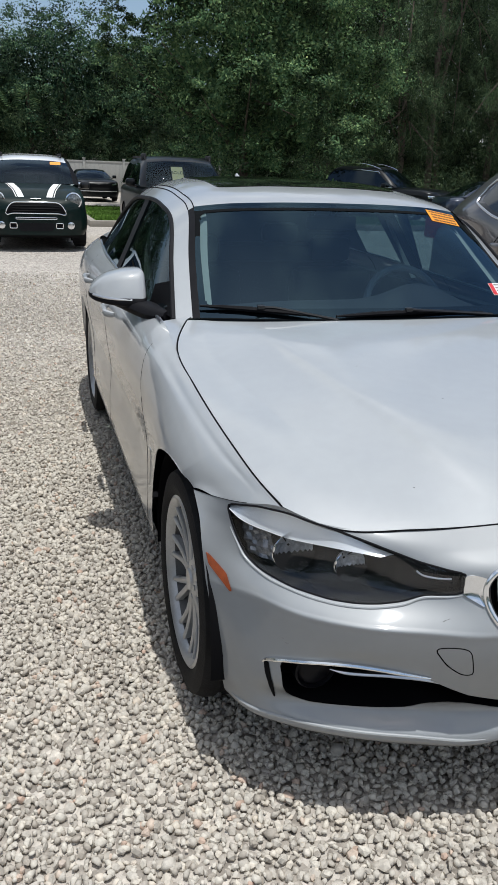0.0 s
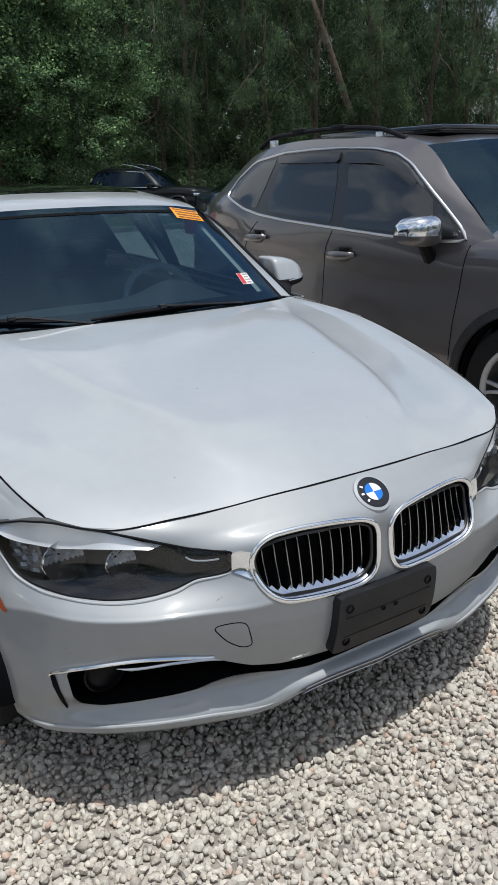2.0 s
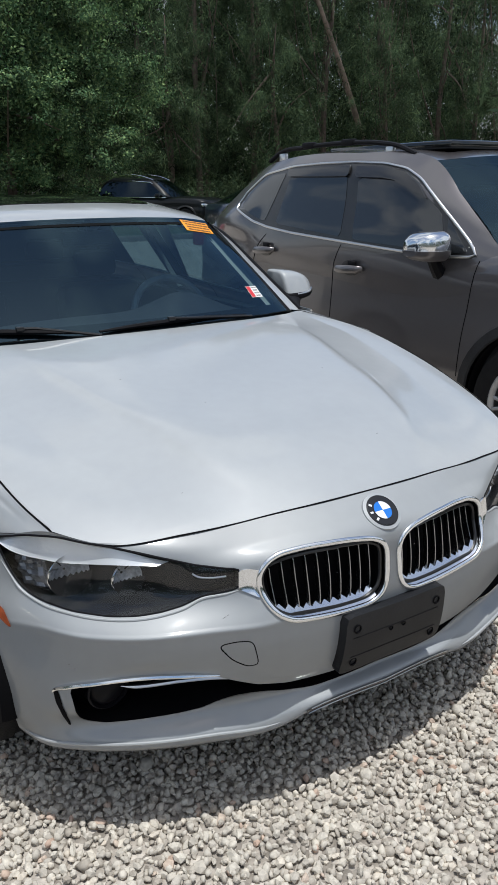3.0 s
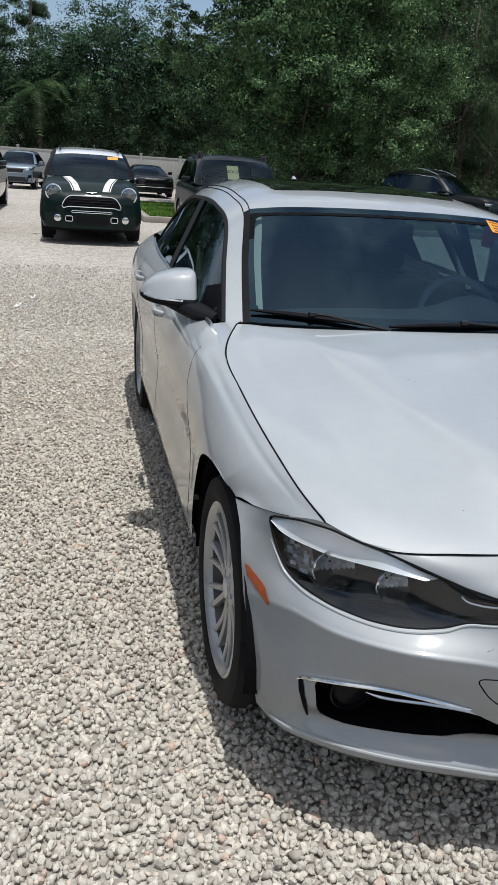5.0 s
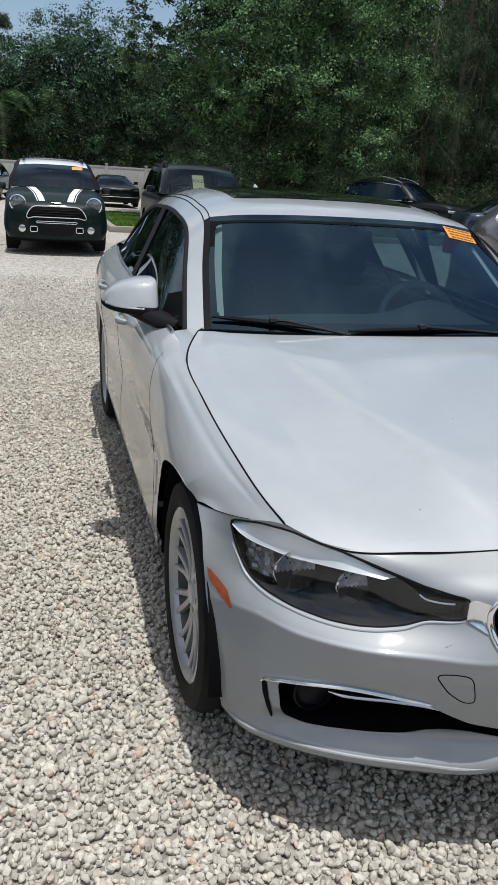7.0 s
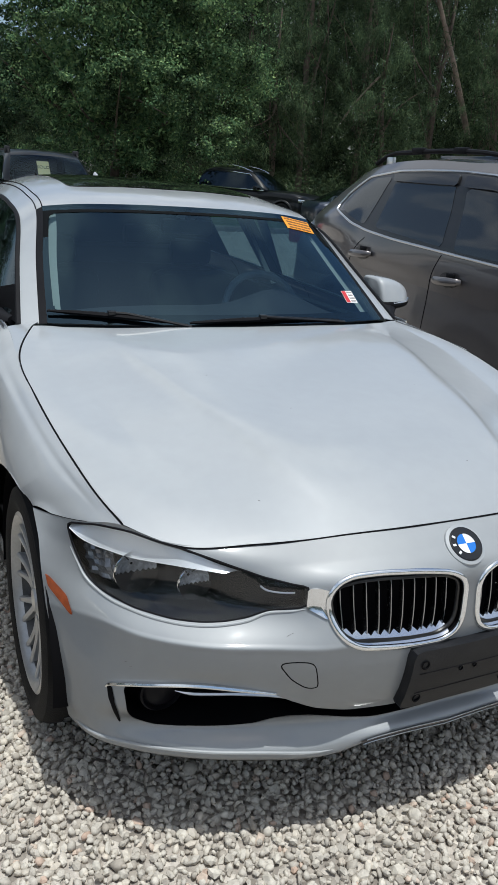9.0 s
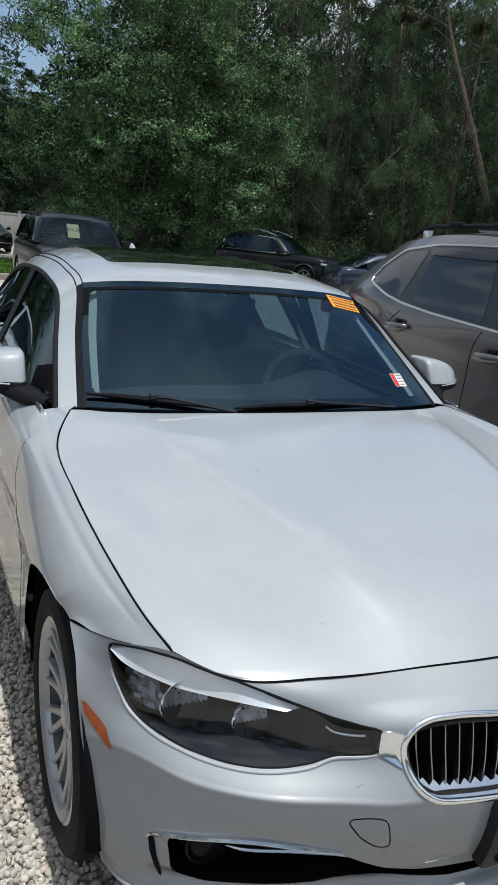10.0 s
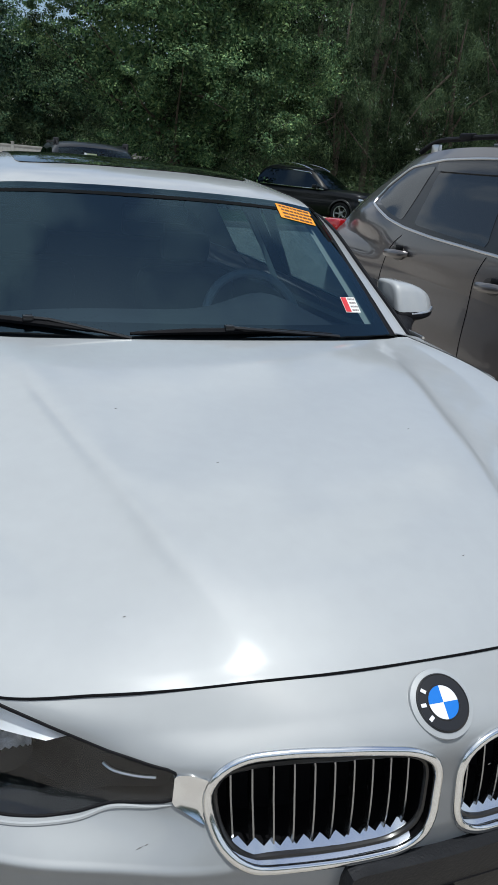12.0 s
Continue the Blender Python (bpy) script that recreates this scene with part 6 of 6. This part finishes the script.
# leaning pine with dry brown tufts, on the right
far_by = lambda pts: [tuple(1.16 * (a - b) + b for a, b in zip(q, (-.45, -2.2, 1.47))) for q in pts]
bent_pine("leaning pine with bare trunk and brown-green tufts", far_by([(26.2, 30, -.2), (25.0, 30, 3.5), (23.34, 30, 7.04), (22.38, 30, 8.82), (21.4, 30, 10.7), (20.95, 30, 11.9), (20.9, 30, 13.4)]), .17, far_by([(17.0, 30, 11.6), (18.4, 29.7, 12.3), (19.6, 30.2, 12.9), (20.6, 30, 13.4), (19.2, 30, 11.2), (22.3, 29.8, 12.6), (22.9, 30.2, 11.4), (17.9, 30.3, 13.2), (21.4, 29.7, 13.6), (24.3, 30, 10.3)]), 130, .06, DRY, 77)
# slender pines behind on the left
for k, (x, y, lean) in enumerate(((-7.0, 57, -.6), (-4.3, 60, .5))):
    r = np.random.default_rng(200 + k)
    tf = [(x + lean * z / 14 + r.normal() * 1.5, y + r.normal(), z) for z in np.linspace(8, 16, 14)]
    bent_pine("tall slender pine with an open crown", [(x, y, -.2), (x + lean * .4, y, 6), (x + lean, y, 15.5)], .22, tf, 110, .085, CASU, 90 + k)


# palm
def palm(base, h, n, seed, size=2.6):
    r = np.random.default_rng(seed)
    t = thing("palm_tree", "feathery green palm in front of the trees", "tree", pose(*base))
    bm = BM()
    tube(bm, spline([(0, 0, -.2), (.1, 0, h * .5), (0, .1, h)], 8), [.16, .15, .14, .13, .13, .12, .12, .11], 8)
    part("trunk", bm, BARK, t)
    for k in range(n):
        bm = BM()
        a = 2 * math.pi * k / n + r.uniform(-.2, .2)
        up = r.uniform(.2, 1.0)
        pts = [Vector((size * u * math.cos(a), size * u * math.sin(a), h + size * (up * u - 1.05 * u * u))) for u in np.linspace(0, 1, 16)]
        tube(bm, pts, [.022 * (1 - .9 * i / 15) for i in range(16)], 4)
        sidev = Vector((-math.sin(a), math.cos(a), 0))
        for i in range(2, 16):
            for s in (1, -1):
                for o in (0, .5):
                    q = pts[i] + (pts[i] - pts[i - 1]) * o
                    ln = .62 * (1 - abs(i / 15 - .45))
                    tip = q + sidev * s * ln + Vector((math.cos(a) * .2, math.sin(a) * .2, -.35 * ln))
                    w = (pts[i] - pts[i - 1]).normalized() * .035
                    bm.faces.new([bm.verts.new(x) for x in (q - w, q + w, tip)])
        part("frond", bm, PALM, t)


palm((-3.3, 52.2, 0), 5.2, 15, 5, 3.0)
palm((-.2, 53.4, 0), 6.0, 13, 6, 3.2)

# far wood behind everything, too far to tell trees apart
r = np.random.default_rng(5)
far = []
for x in np.arange(-36, 60, 1.15):
    for zz in (1.0, 2.7, 4.4, 6.1, 7.8, 9.4, 11.0, 12.6, 14.2):
        if zz < 6.5 + 2.5 * noise.noise((x * .12, 0, 3)) + (9.0 if x > 13 else 2 if x > 0 else -1):
            far.append((x + r.normal() * .8, 66 + r.normal() * 2.5 - (16 if x > 14 else 0), zz + r.normal() * .5))
v, f = leaves(far, 1.9, 330, .095, 5.0, 1.2, 9)
# leaf canopy added above the belt, mostly unseen, to keep the sun off
shade_canopy = [(x + r.normal(), y + r.normal() * 1.5, 17.5 + r.normal() * 1.2) for x in np.arange(13, 60, 2.6) for y in np.arange(45, 64, 2.8)]
v2, f2 = leaves(shade_canopy, 1.7, 90, .28, 5.0, .3, 19)
v, f = np.vstack([v, v2]), np.vstack([f, f2 + len(v)])
deep = [(x + r.normal() * .4, 59 + r.normal() * 1.2, z) for x in np.arange(8, 64, 1.2) for z in np.arange(.6, 16 if x > 15 else 9, 1.3)]
v2, f2 = leaves(deep, 1.3, 70, .30, 4.5, .4, 23)
v, f = np.vstack([v, v2]), np.vstack([f, f2 + len(v)])
tagged(fast_mesh("far_wood", v, f, CASU), "dark belt of far trees under an added leaf canopy", "trees", kind="stuff")
# undergrowth along the edge of the lot
und = [(x, (33 if x > 9 else 35) + r.normal() * 1.2, .3 + abs(r.normal()) * .7) for x in np.arange(4.2, 48, .30)]
v, f = leaves(und, .9, 380, .032, 6.0, .5, 10)
tagged(fast_mesh("undergrowth", v, f, CASU), "dark undergrowth below the trees", "bushes", kind="stuff")

# thicket behind the edge of the lot
und = [(x + r.normal() * .3, 37 + r.normal() * 1.0 + (15 if x < 9 else 0), z) for x in np.arange(-14, 50, .8) for z in (.5, 1.6, 2.8, 4.0)]
v, f = leaves(und, 1.1, 300, .042, 6.0, .6, 14)
und = [(x + r.normal() * .3, 40.5 + r.normal() * .6 + (14 if x < 9 else 0), z) for x in np.arange(-14, 50, .8) for z in (.3, 1.1, 2.1, 3.2)]
v2, f2 = leaves(und, .9, 110, .10, 4.5, .6, 15)
v, f = np.vstack([v, v2]), np.vstack([f, f2 + len(v)])
tagged(fast_mesh("undergrowth", v, f, CASU), "dark thicket below the trees", "bushes", kind="stuff")

# wood added out of view on the other sides, to darken reflections
far = []
for a in np.arange(math.radians(150), math.radians(395), .028):
    for zz in (1.2, 3.0, 5.0, 7.0, 9.0):
        if zz < 8 + 3 * noise.noise((a * 6, 1, 3)):
            far.append((38 * math.cos(a) + r.normal(), 4 + 38 * math.sin(a) + r.normal() * 1.5, zz + r.normal() * .5))
v, f = leaves(far, 1.9, 60, .6, 1.6, .4, 12)
tagged(fast_mesh("far_wood", v, f, CASU), "unseen belt of trees added round the lot for reflections", "trees", kind="stuff")

# white vinyl fence: posts with caps, panels of boards
# grey base for white vinyl: the trees' shade is put into it
VINYL = mat("white_vinyl", (.36, .36, .34), .5, var=.12, scale=2)
fence = thing("fence", "pale vinyl privacy fence with capped posts", "fence", pose(0, 0, 0))
bm = BM()
box(bm, (-.075, -.075, 0), (.075, .075, 1.92), .008)
box(bm, (-.10, -.10, 1.92), (.10, .10, 1.97), .02)
post = part("fence_post", bm, VINYL, fence)
post.matrix_basis = pose(-14, 49, 0)
pieces = [(post, 0)]
bm = BM()
box(bm, (0, -.018, .12), (.252, .018, 1.72), .004)
board = part("fence_board", bm, VINYL, fence)
board.matrix_basis = pose(-13.925, 49, 0)
for lo, hi in ((.08, .20), (1.70, 1.82)):
    bm = BM()
    box(bm, (.07, -.03, lo), (2.33, .03, hi), .006)
    rail = part("fence_rail", bm, VINYL, fence)
    rail.matrix_basis = pose(-14, 49, 0)
    pieces.append((rail, 0))
for k in range(12):
    for src, dx in pieces + [(board, .075 + .2555 * i) for i in range(9)]:
        if k == 0 and dx in (0, .075):
            continue
        o = new(src.name.split(".")[0], src.data)
        o.parent = fence
        o.matrix_basis = pose(-14 + 2.4 * k + dx, 49, 0)

# kerbed island with grass
CONC = mat("kerb_concrete", (.30, .275, .235), .9, var=.25, scale=3, bump=.5, bscale=60)
LAWN = mat("turf_soil", (.05, .085, .02), .95, var=.4, scale=3)
bm = BM()
for lo, hi in (((.55, 20.0, -.1), (12.0, 20.18, .13)), ((.55, 20.18, -.1), (.73, 28.0, .13))):
    box(bm, lo, hi, .03)
tagged(part("kerb", bm, CONC), "pale concrete kerb round a strip of grass", "kerb", kind="structure")
bm = BM()
box(bm, (.73, 20.18, -.1), (12.0, 28.0, .09))
tagged(part("lawn", bm, LAWN), "bright mown grass strip inside the kerb", "grass", kind="structure")
GRASS = leaf_mat("grass_blade", (.05, .10, .015), (.08, .15, .025), (.13, .20, .05))
gp = np.stack([r.uniform(.8, 3.6, 6000), r.uniform(20.25, 27.5, 6000), np.full(6000, .11)], 1)
v, f = leaves(gp, .03, 3, .07, 2.2, -2.0, 11)
tagged(fast_mesh("grass", v, f, GRASS), "short bright green grass", "grass", kind="stuff")

# ---- the grey-brown sport utility car in the next bay ----
FGREY = paint("grey_brown_paint", (.116, .108, .111), .5, .34)
fo, ft, fshell = vehicle("grey_suv", "grey-brown sport utility car with roof rails and tinted windows", pose(2.86, .30, 0), FGREY, 4.62, 1.80, 1.70, .93, 2.67, .36, 1.04, (1.28, 1.19), (2.02, 3.95), (4.45, 1.20), 1.12, cladding=GREY_PLASTIC, lip=.24, house=False, spokes=5, style="pair", round_r=.52)
G0 = [(.850, 1.16, 1.07), (.885, 1.7, 1.08), (.89, 2.5, 1.11), (.88, 3.4, 1.15), (.85, 4.0, 1.19), (.75, 4.26, 1.22)]
G1 = [(.795, 1.315, 1.195), (.815, 1.9, 1.33), (.82, 2.5, 1.35), (.81, 3.4, 1.37), (.77, 3.80, 1.38), (.69, 4.06, 1.38)]
G2 = [(.742, 1.485, 1.303), (.745, 2.1, 1.53), (.75, 2.6, 1.57), (.74, 3.3, 1.56), (.70, 3.70, 1.52), (.63, 3.92, 1.50)]
G3 = [(.690, 1.665, 1.419), (.622, 1.92, 1.590), (.675, 2.6, 1.655), (.67, 3.3, 1.65), (.63, 3.65, 1.61), (.57, 3.88, 1.57)]
GM = [tuple(drape(ft, (3.0, y, z - .30), (-1, 0, 0), -.006)) for x, y, z in G0]
GL = [tuple(drape(ft, (3.0, y, z - .22), (-1, 0, 0), .0005 if k else -.006)) for k, (x, y, z) in enumerate(G0)]
GN = [(.893 if 0 < k < 4 else drape(ft, (3.0, y, z - .11), (-1, 0, 0), .001 if k else -.006).x, y, z - .11) for k, (x, y, z) in enumerate(G0)]
gsurf = loft([GM, GL, GN, G0, G1, G2, G3], 90, 70)
bm = BM()
grid_mesh(bm, gsurf)
mirrored(bm)
part("side_frame", bm, FGREY, fo, "painted window surrounds and pillars", smooth=60)
bm = BM()
grid_mesh(bm, gsurf)
mirrored(bm)
gtree = BVHTree.FromBMesh(bm)
bm.from_mesh(fshell.data)
flank_tree = BVHTree.FromBMesh(bm)
bm.free()
bm = BM()
E3 = G3[1:]
grid_mesh(bm, loft([E3, [(x * .6, y - .15 * (k == 0), z + (.034 if k else .022)) for k, (x, y, z) in enumerate(E3)], [(0, y - .23 * (k == 0), z + (.046 if k else .032)) for k, (x, y, z) in enumerate(E3)]], 50, 20))
mirrored(bm)
part("roof", bm, FGREY, fo)
WE = [(.838, 1.15, 1.06), (.77, 1.368, 1.233), (.69, 1.665, 1.419), (.62, 1.92, 1.590)]
WM = [(.50, 1.00, 1.06), (.46, 1.22, 1.25), (.41, 1.50, 1.445), (.372, 1.77, 1.612)]
WC = [(0, .95, 1.06), (0, 1.15, 1.255), (0, 1.43, 1.455), (0, 1.69, 1.622)]
bm = BM()
grid_mesh(bm, loft([WE, WM, WC], 30, 20))
mirrored(bm)
part("windscreen", bm, GLASS_WS, fo, "blue-tinted windscreen")
bm = BM()
grid_mesh(bm, np.array([spline([(.57, 3.88, 1.57), (.63, 3.92, 1.50), (.69, 4.06, 1.38), (.75, 4.26, 1.22)], 16), spline([(0, 3.88, 1.616), (0, 4.08, 1.55), (0, 4.36, 1.40), (0, 4.56, 1.22)], 16)]))
mirrored(bm)
part("tailgate_glass", bm, GLASS_DARK, fo)
bm = BM()
box(bm, (-.80, 1.2, .3), (.80, 4.3, 1.02))
box(bm, (-.55, 2.35, .9), (-.15, 2.5, 1.45), .05)
box(bm, (.15, 2.35, .9), (.55, 2.5, 1.45), .05)
part("cabin", bm, INTERIOR, fo)
# darker copy of the door paint: the cup's shade is in its colour
CUP = mat("cup_shadow_paint", (.040, .037, .038), .4, coat=.4)
PANE = mat("dark_window_glass", (.014, .016, .018), .02, spec=.8, coat=.2)
PANES = (
    ("quarter_window", [(3.76, 1.318), (3.72, 1.400), (3.54, 1.522), (3.24, 1.546), (3.37, 1.214), (3.55, 1.250)], .03),
    ("rear_door_window", [(3.17, 1.522), (2.53, 1.515), (2.46, 1.150), (3.22, 1.205)], .02),
    ("front_door_window", [(2.42, 1.500), (2.06, 1.480), (1.87, 1.425), (1.68, 1.312), (1.56, 1.110), (2.34, 1.138)], .02),
    ("corner_window", [(1.63, 1.290), (1.42, 1.120), (1.54, 1.104)], .01),
)
DLO = [(3.83, 1.302), (3.78, 1.411), (3.56, 1.540), (3.20, 1.585), (2.87, 1.596), (2.53, 1.596), (2.25, 1.581), (2.06, 1.549), (1.92, 1.490), (1.75, 1.383), (1.58, 1.268), (1.41, 1.158), (1.35, 1.098), (1.59, 1.086), (1.94, 1.100), (2.46, 1.125), (2.99, 1.151), (3.32, 1.179), (3.53, 1.212)]
for s in (1, -1):
    flank = lambda y, z: (s * 3.0, y, z)
    TO = (-s, 0, 0)
    bm = BM()
    panel(bm, resample(DLO, 90), gtree, flank, TO, .002, .004, rings=8)
    part("black_surround", bm, GLOSS_BLACK, fo, "gloss black window surround")
    bm = BM()
    ring_on(bm, resample(round_poly(DLO, .03, 3), 120), gtree, flank, TO, .0085, .003)
    part("chrome_trim", bm, SATIN, fo, "satin chrome line round the side windows")
    for nm, pts, rr in PANES:
        bm = BM()
        panel(bm, resample(round_poly(pts, rr, 3), 50), gtree, flank, TO, .0045, .003, rings=6)
        part(nm, bm, PANE, fo, "dark tinted window")
    # smoked rain visors over both door windows
    for pts in ([(3.22, 1.560), (2.53, 1.568), (2.52, 1.508), (3.19, 1.515)], [(2.47, 1.565), (2.20, 1.555), (2.04, 1.520), (1.90, 1.452), (1.80, 1.375), (1.86, 1.400), (2.02, 1.470), (2.20, 1.495), (2.45, 1.503)]):
        bm = BM()
        panel(bm, resample(pts, 50), gtree, flank, TO, .016, .012, rings=3)
        part("rain_visor", bm, mat("smoked_visor", (.02, .02, .021), .18, coat=.4), fo, "smoked rain visor")
    for line in ([(2.445, 1.105), (2.51, .99), (2.535, .67), (2.53, .40)], [(1.33, 1.08), (1.36, .893), (1.38, .712), (1.40, .461)], [(3.32, 1.13), (3.42, 1.05), (3.50, .93), (3.52, .80), (3.44, .72)]):
        seam(flank_tree, line, flank, TO, fo, .003, n=40)
    for hy, hz in ((3.31, 1.021), (2.34, .963)):
        bm = BM()
        o = [(hy + .082 * math.cos(a), hz + .006 + .046 * math.sin(a)) for a in np.linspace(0, 2 * math.pi, 28, endpoint=False)]
        panel(bm, o, flank_tree, flank, TO, .010, .008, rings=4)
        cup = part("handle_cup", bm, CUP, fo, "shadowed cup behind the door handle")
        p = drape(flank_tree, flank(hy, hz), TO, 0)
        bm = BM()
        tube(bm, spline([(p.x + s * d, p.y + o, p.z + o * -.06) for o, d in ((-.118, .008), (-.100, .034), (-.05, .046), (.05, .046), (.100, .034), (.118, .008))], 24), [.012 + .008 * math.sin(math.pi * i / 23) for i in range(24)], 10, squash=1.3)
        part("door_handle", bm, FGREY, cup, "grey painted door handle")
        bm = BM()
        q = drape(flank_tree, flank(hy - .035, hz + .036), TO, .018)
        box(bm, (-.012, -.034, -.017), (.012, .034, .017), .009, pose(q.x, q.y, q.z))
        part("lock_cover", bm, BLACK_PLASTIC, cup, "black lock cover")
    # roof rail on three feet
    bm = BM()
    rail = spline([(s * .62, 3.66, 1.635), (s * .62, 3.52, 1.692), (s * .622, 3.22, 1.714), (s * .625, 2.71, 1.722), (s * .625, 2.45, 1.710), (s * .62, 2.24, 1.680), (s * .615, 2.10, 1.630)], 40)
    tube(bm, rail, .019, 8, squash=.8)
    rl = part("roof_rail", bm, BLACK_PLASTIC, fo, "black roof rail with silver feet")
    for y0, y1, z1 in ((3.45, 3.53, 1.684), (2.29, 2.36, 1.684)):
        bm = BM()
        box(bm, (s * .62 - .014, y0, 1.625), (s * .62 + .014, y1, z1), .006)
        part("rail_foot", bm, SATIN, rl)
    for y0 in (2.66, 3.10):
        bm = BM()
        box(bm, (s * .625 - .024, y0, 1.705), (s * .625 + .024, y0 + .13, 1.745), .012)
        part("rail_mount", bm, BLACK_PLASTIC, rl)
    # door mirror: bright upper cap, dark lower shell
    secs = []
    for x, y0, y1, z0, z1 in ((.915, 1.50, 1.60, 1.09, 1.20), (.93, 1.47, 1.66, 1.075, 1.222), (1.00, 1.455, 1.66, 1.07, 1.228), (1.08, 1.475, 1.65, 1.08, 1.215), (1.12, 1.53, 1.63, 1.10, 1.185)):
        cy, cz, hy, hz = (y0 + y1) / 2, (z0 + z1) / 2, (y1 - y0) / 2, (z1 - z0) / 2
        secs.append([(s * x, cy + hy * np.sign(math.cos(a)) * abs(math.cos(a)) ** .6, cz + hz * np.sign(math.sin(a)) * abs(math.sin(a)) ** .6) for a in np.linspace(0, 2 * math.pi, 28, endpoint=False)])
    sec = np.array([spline(np.array(secs)[:, j], 18) for j in range(28)]).transpose(1, 0, 2)
    bm = BM()
    vs = grid_mesh(bm, sec, closed=True)
    bm.faces.new(vs[0][::-1])
    bm.faces.new(vs[-1])
    mr = part("door_mirror", bm, CHROME, fo, "bright chrome door mirror cap", smooth=60)
    bm = BM()
    low = sec.copy()
    low[..., 2] = np.minimum(low[..., 2], 1.128)
    low += (low - low.mean((0, 1))) * np.array([.02, .04, .06])
    vs = grid_mesh(bm, low, closed=True)
    bm.faces.new(vs[0][::-1])
    bm.faces.new(vs[-1])
    part("mirror_shell", bm, FGREY, mr)
    bm = BM()
    tube(bm, [(s * .86, 1.60, 1.0), (s * .91, 1.58, 1.03), (s * .97, 1.56, 1.09)], [.05, .04, .035], 8)
    part("mirror_foot", bm, BLACK_PLASTIC, mr)
    bm = BM()
    box(bm, (-.085, -.07, -.085), (.085, .10, .085), .03, pose(s * .80, 4.37, 1.07, 0, 0, s * -28))
    part("tail_lamp", bm, RED_LENS, fo, "red wrap-round tail lamp")
    # plastic sill
    bm = BM()
    panel(bm, resample(round_poly([(1.42, .42), (3.12, .42), (3.16, .26), (1.40, .26)], .03, 3), 60), ft, flank, TO, .012, .02, rings=4)
    part("sill_cladding", bm, GREY_PLASTIC, fo)
face(fo, ft, "headlamp", [(.48, .88), (.82, .92), (.86, .80), (.52, .74)], CHROME, .03, .008)
face(fo, ft, "grille", [(-.42, .86), (.42, .86), (.36, .64), (-.36, .64)], BLACK_PLASTIC, .03, both=False)
# roof box seen over the roof
bm = BM()
box(bm, (-.42, 2.02, 1.66), (.42, 3.2, 1.712), .015)
part("roof_glass", bm, ROOF_GLASS, fo, "raised dark glass sunroof")

# ---- stickers, scraps and marks ----
def glass_sheet(name, label, tree, corner, w, h, slope, material, bars, ink, split=None):
    """A paper sheet behind a windscreen: corner is its upper left (x, z) seen from ahead; slope drops its top edge to the right."""
    st = thing(name, label, "sticker")
    def strip(u0, u1, v0, v1, lift, mm, nm, n=8):
        bm = BM()
        g = [[tuple(drape(tree, (corner[0] + w * u, -1.0, corner[1] - slope * w * u - h * v), (0, 1, 0), lift)) for v in np.linspace(v0, v1, 4)] for u in np.linspace(u0, u1, n)]
        grid_mesh(bm, np.array(g))
        part(nm, bm, mm, st)
    strip(0, 1, 0, 1, .002, material, "sheet")
    rr = random.Random(4)
    for k in range(bars):
        v = .14 + .72 * k / max(1, bars - 1)
        u = .06 + .05 * rr.random() + (split or 0)
        while u < .92:
            q = min(.94, u + .05 + .13 * rr.random())
            strip(u, q, v - .055, v + .055, .0032, ink, "print_bar", 3)
            u = q + .025
    if split:
        strip(.02, split, .03, .97, .0032, PAPER_RED, "red_block", 3)
    return st


glass_sheet("orange_sticker", "orange paper notice with dark print inside the windscreen", ws_tree, (.420, 1.322), .142, .042, .16, ORANGE, 4, INK)
glass_sheet("service_sticker", "small white and red service sticker inside the windscreen", ws_tree, (.515, 1.064), .062, .038, .05, PAPER_WHITE, 4, mat("grey_ink", (.25, .22, .22), .7), split=.36)
for x, y, z, w, h, label in ((-.49, 15.13, 1.49, .20, .07, "orange notice in the hatchback's windscreen"), (-3.35, 15.42, 1.58, .20, .07, "orange notice in the white car's windscreen")):
    st = thing("orange_sticker", label, "sticker", pose(x, y, z, 48, 0, 0))
    bm = BM()
    box(bm, (-w / 2, -h / 2, -.001), (w / 2, h / 2, .001))
    part("sheet", bm, ORANGE, st)
# crumpled paper scraps on the gravel
for k, (x, y, a) in enumerate(((-1.66, 7.45, .035), (-1.80, 6.95, .030))):
    bm = BM()
    rr = np.random.default_rng(k)
    g = np.array([[(x + a * (i / 5 - .5) * 1.6 + rr.normal() * .012, y + a * (j / 5 - .5) + rr.normal() * .012, .012 + abs(rr.normal()) * .022) for j in range(6)] for i in range(6)])
    grid_mesh(bm, loft(list(g), 14, 14))
    tagged(part("paper_scrap", bm, PAPER_WHITE), "crumpled white paper scrap lying on gravel", "litter")
CHIP = mat("chip_grey", (.17, .17, .17), .8)
# stone chips and a scuff on the front bumper
for x, z, w in ((-.437, .566, .009), (-.428, .569, .005), (-.735, .462, .007), (-.742, .470, .004), (.07, .63, .004)):
    bm = BM()
    tube(bm, [drape(fas_tree, (x + w * t, -1, z + .35 * w * t), INTO, .0002) for t in (-.5, 0, .5)], [.0003, .0008, .0003], 5)
    part("stone_chip", bm, CHIP, bumper)
hood_bm = BM()
grid_mesh(hood_bm, hood)
mirrored(hood_bm)
hood_tree = BVHTree.FromBMesh(hood_bm)
hood_bm.free()
for x, y in ((.17, .30), (-.42, .30), (-.18, .62), (-.33, .86), (.30, .72)):
    bm = BM()
    p = drape(hood_tree, (x, y, 2), (0, 0, -1), .0003)
    tube(bm, [p - Vector((.003, 0, 0)), p, p + Vector((.003, .002, 0))], [.0003, .0009, .0003], 5)
    part("stone_chip", bm, CHIP, bonnet)
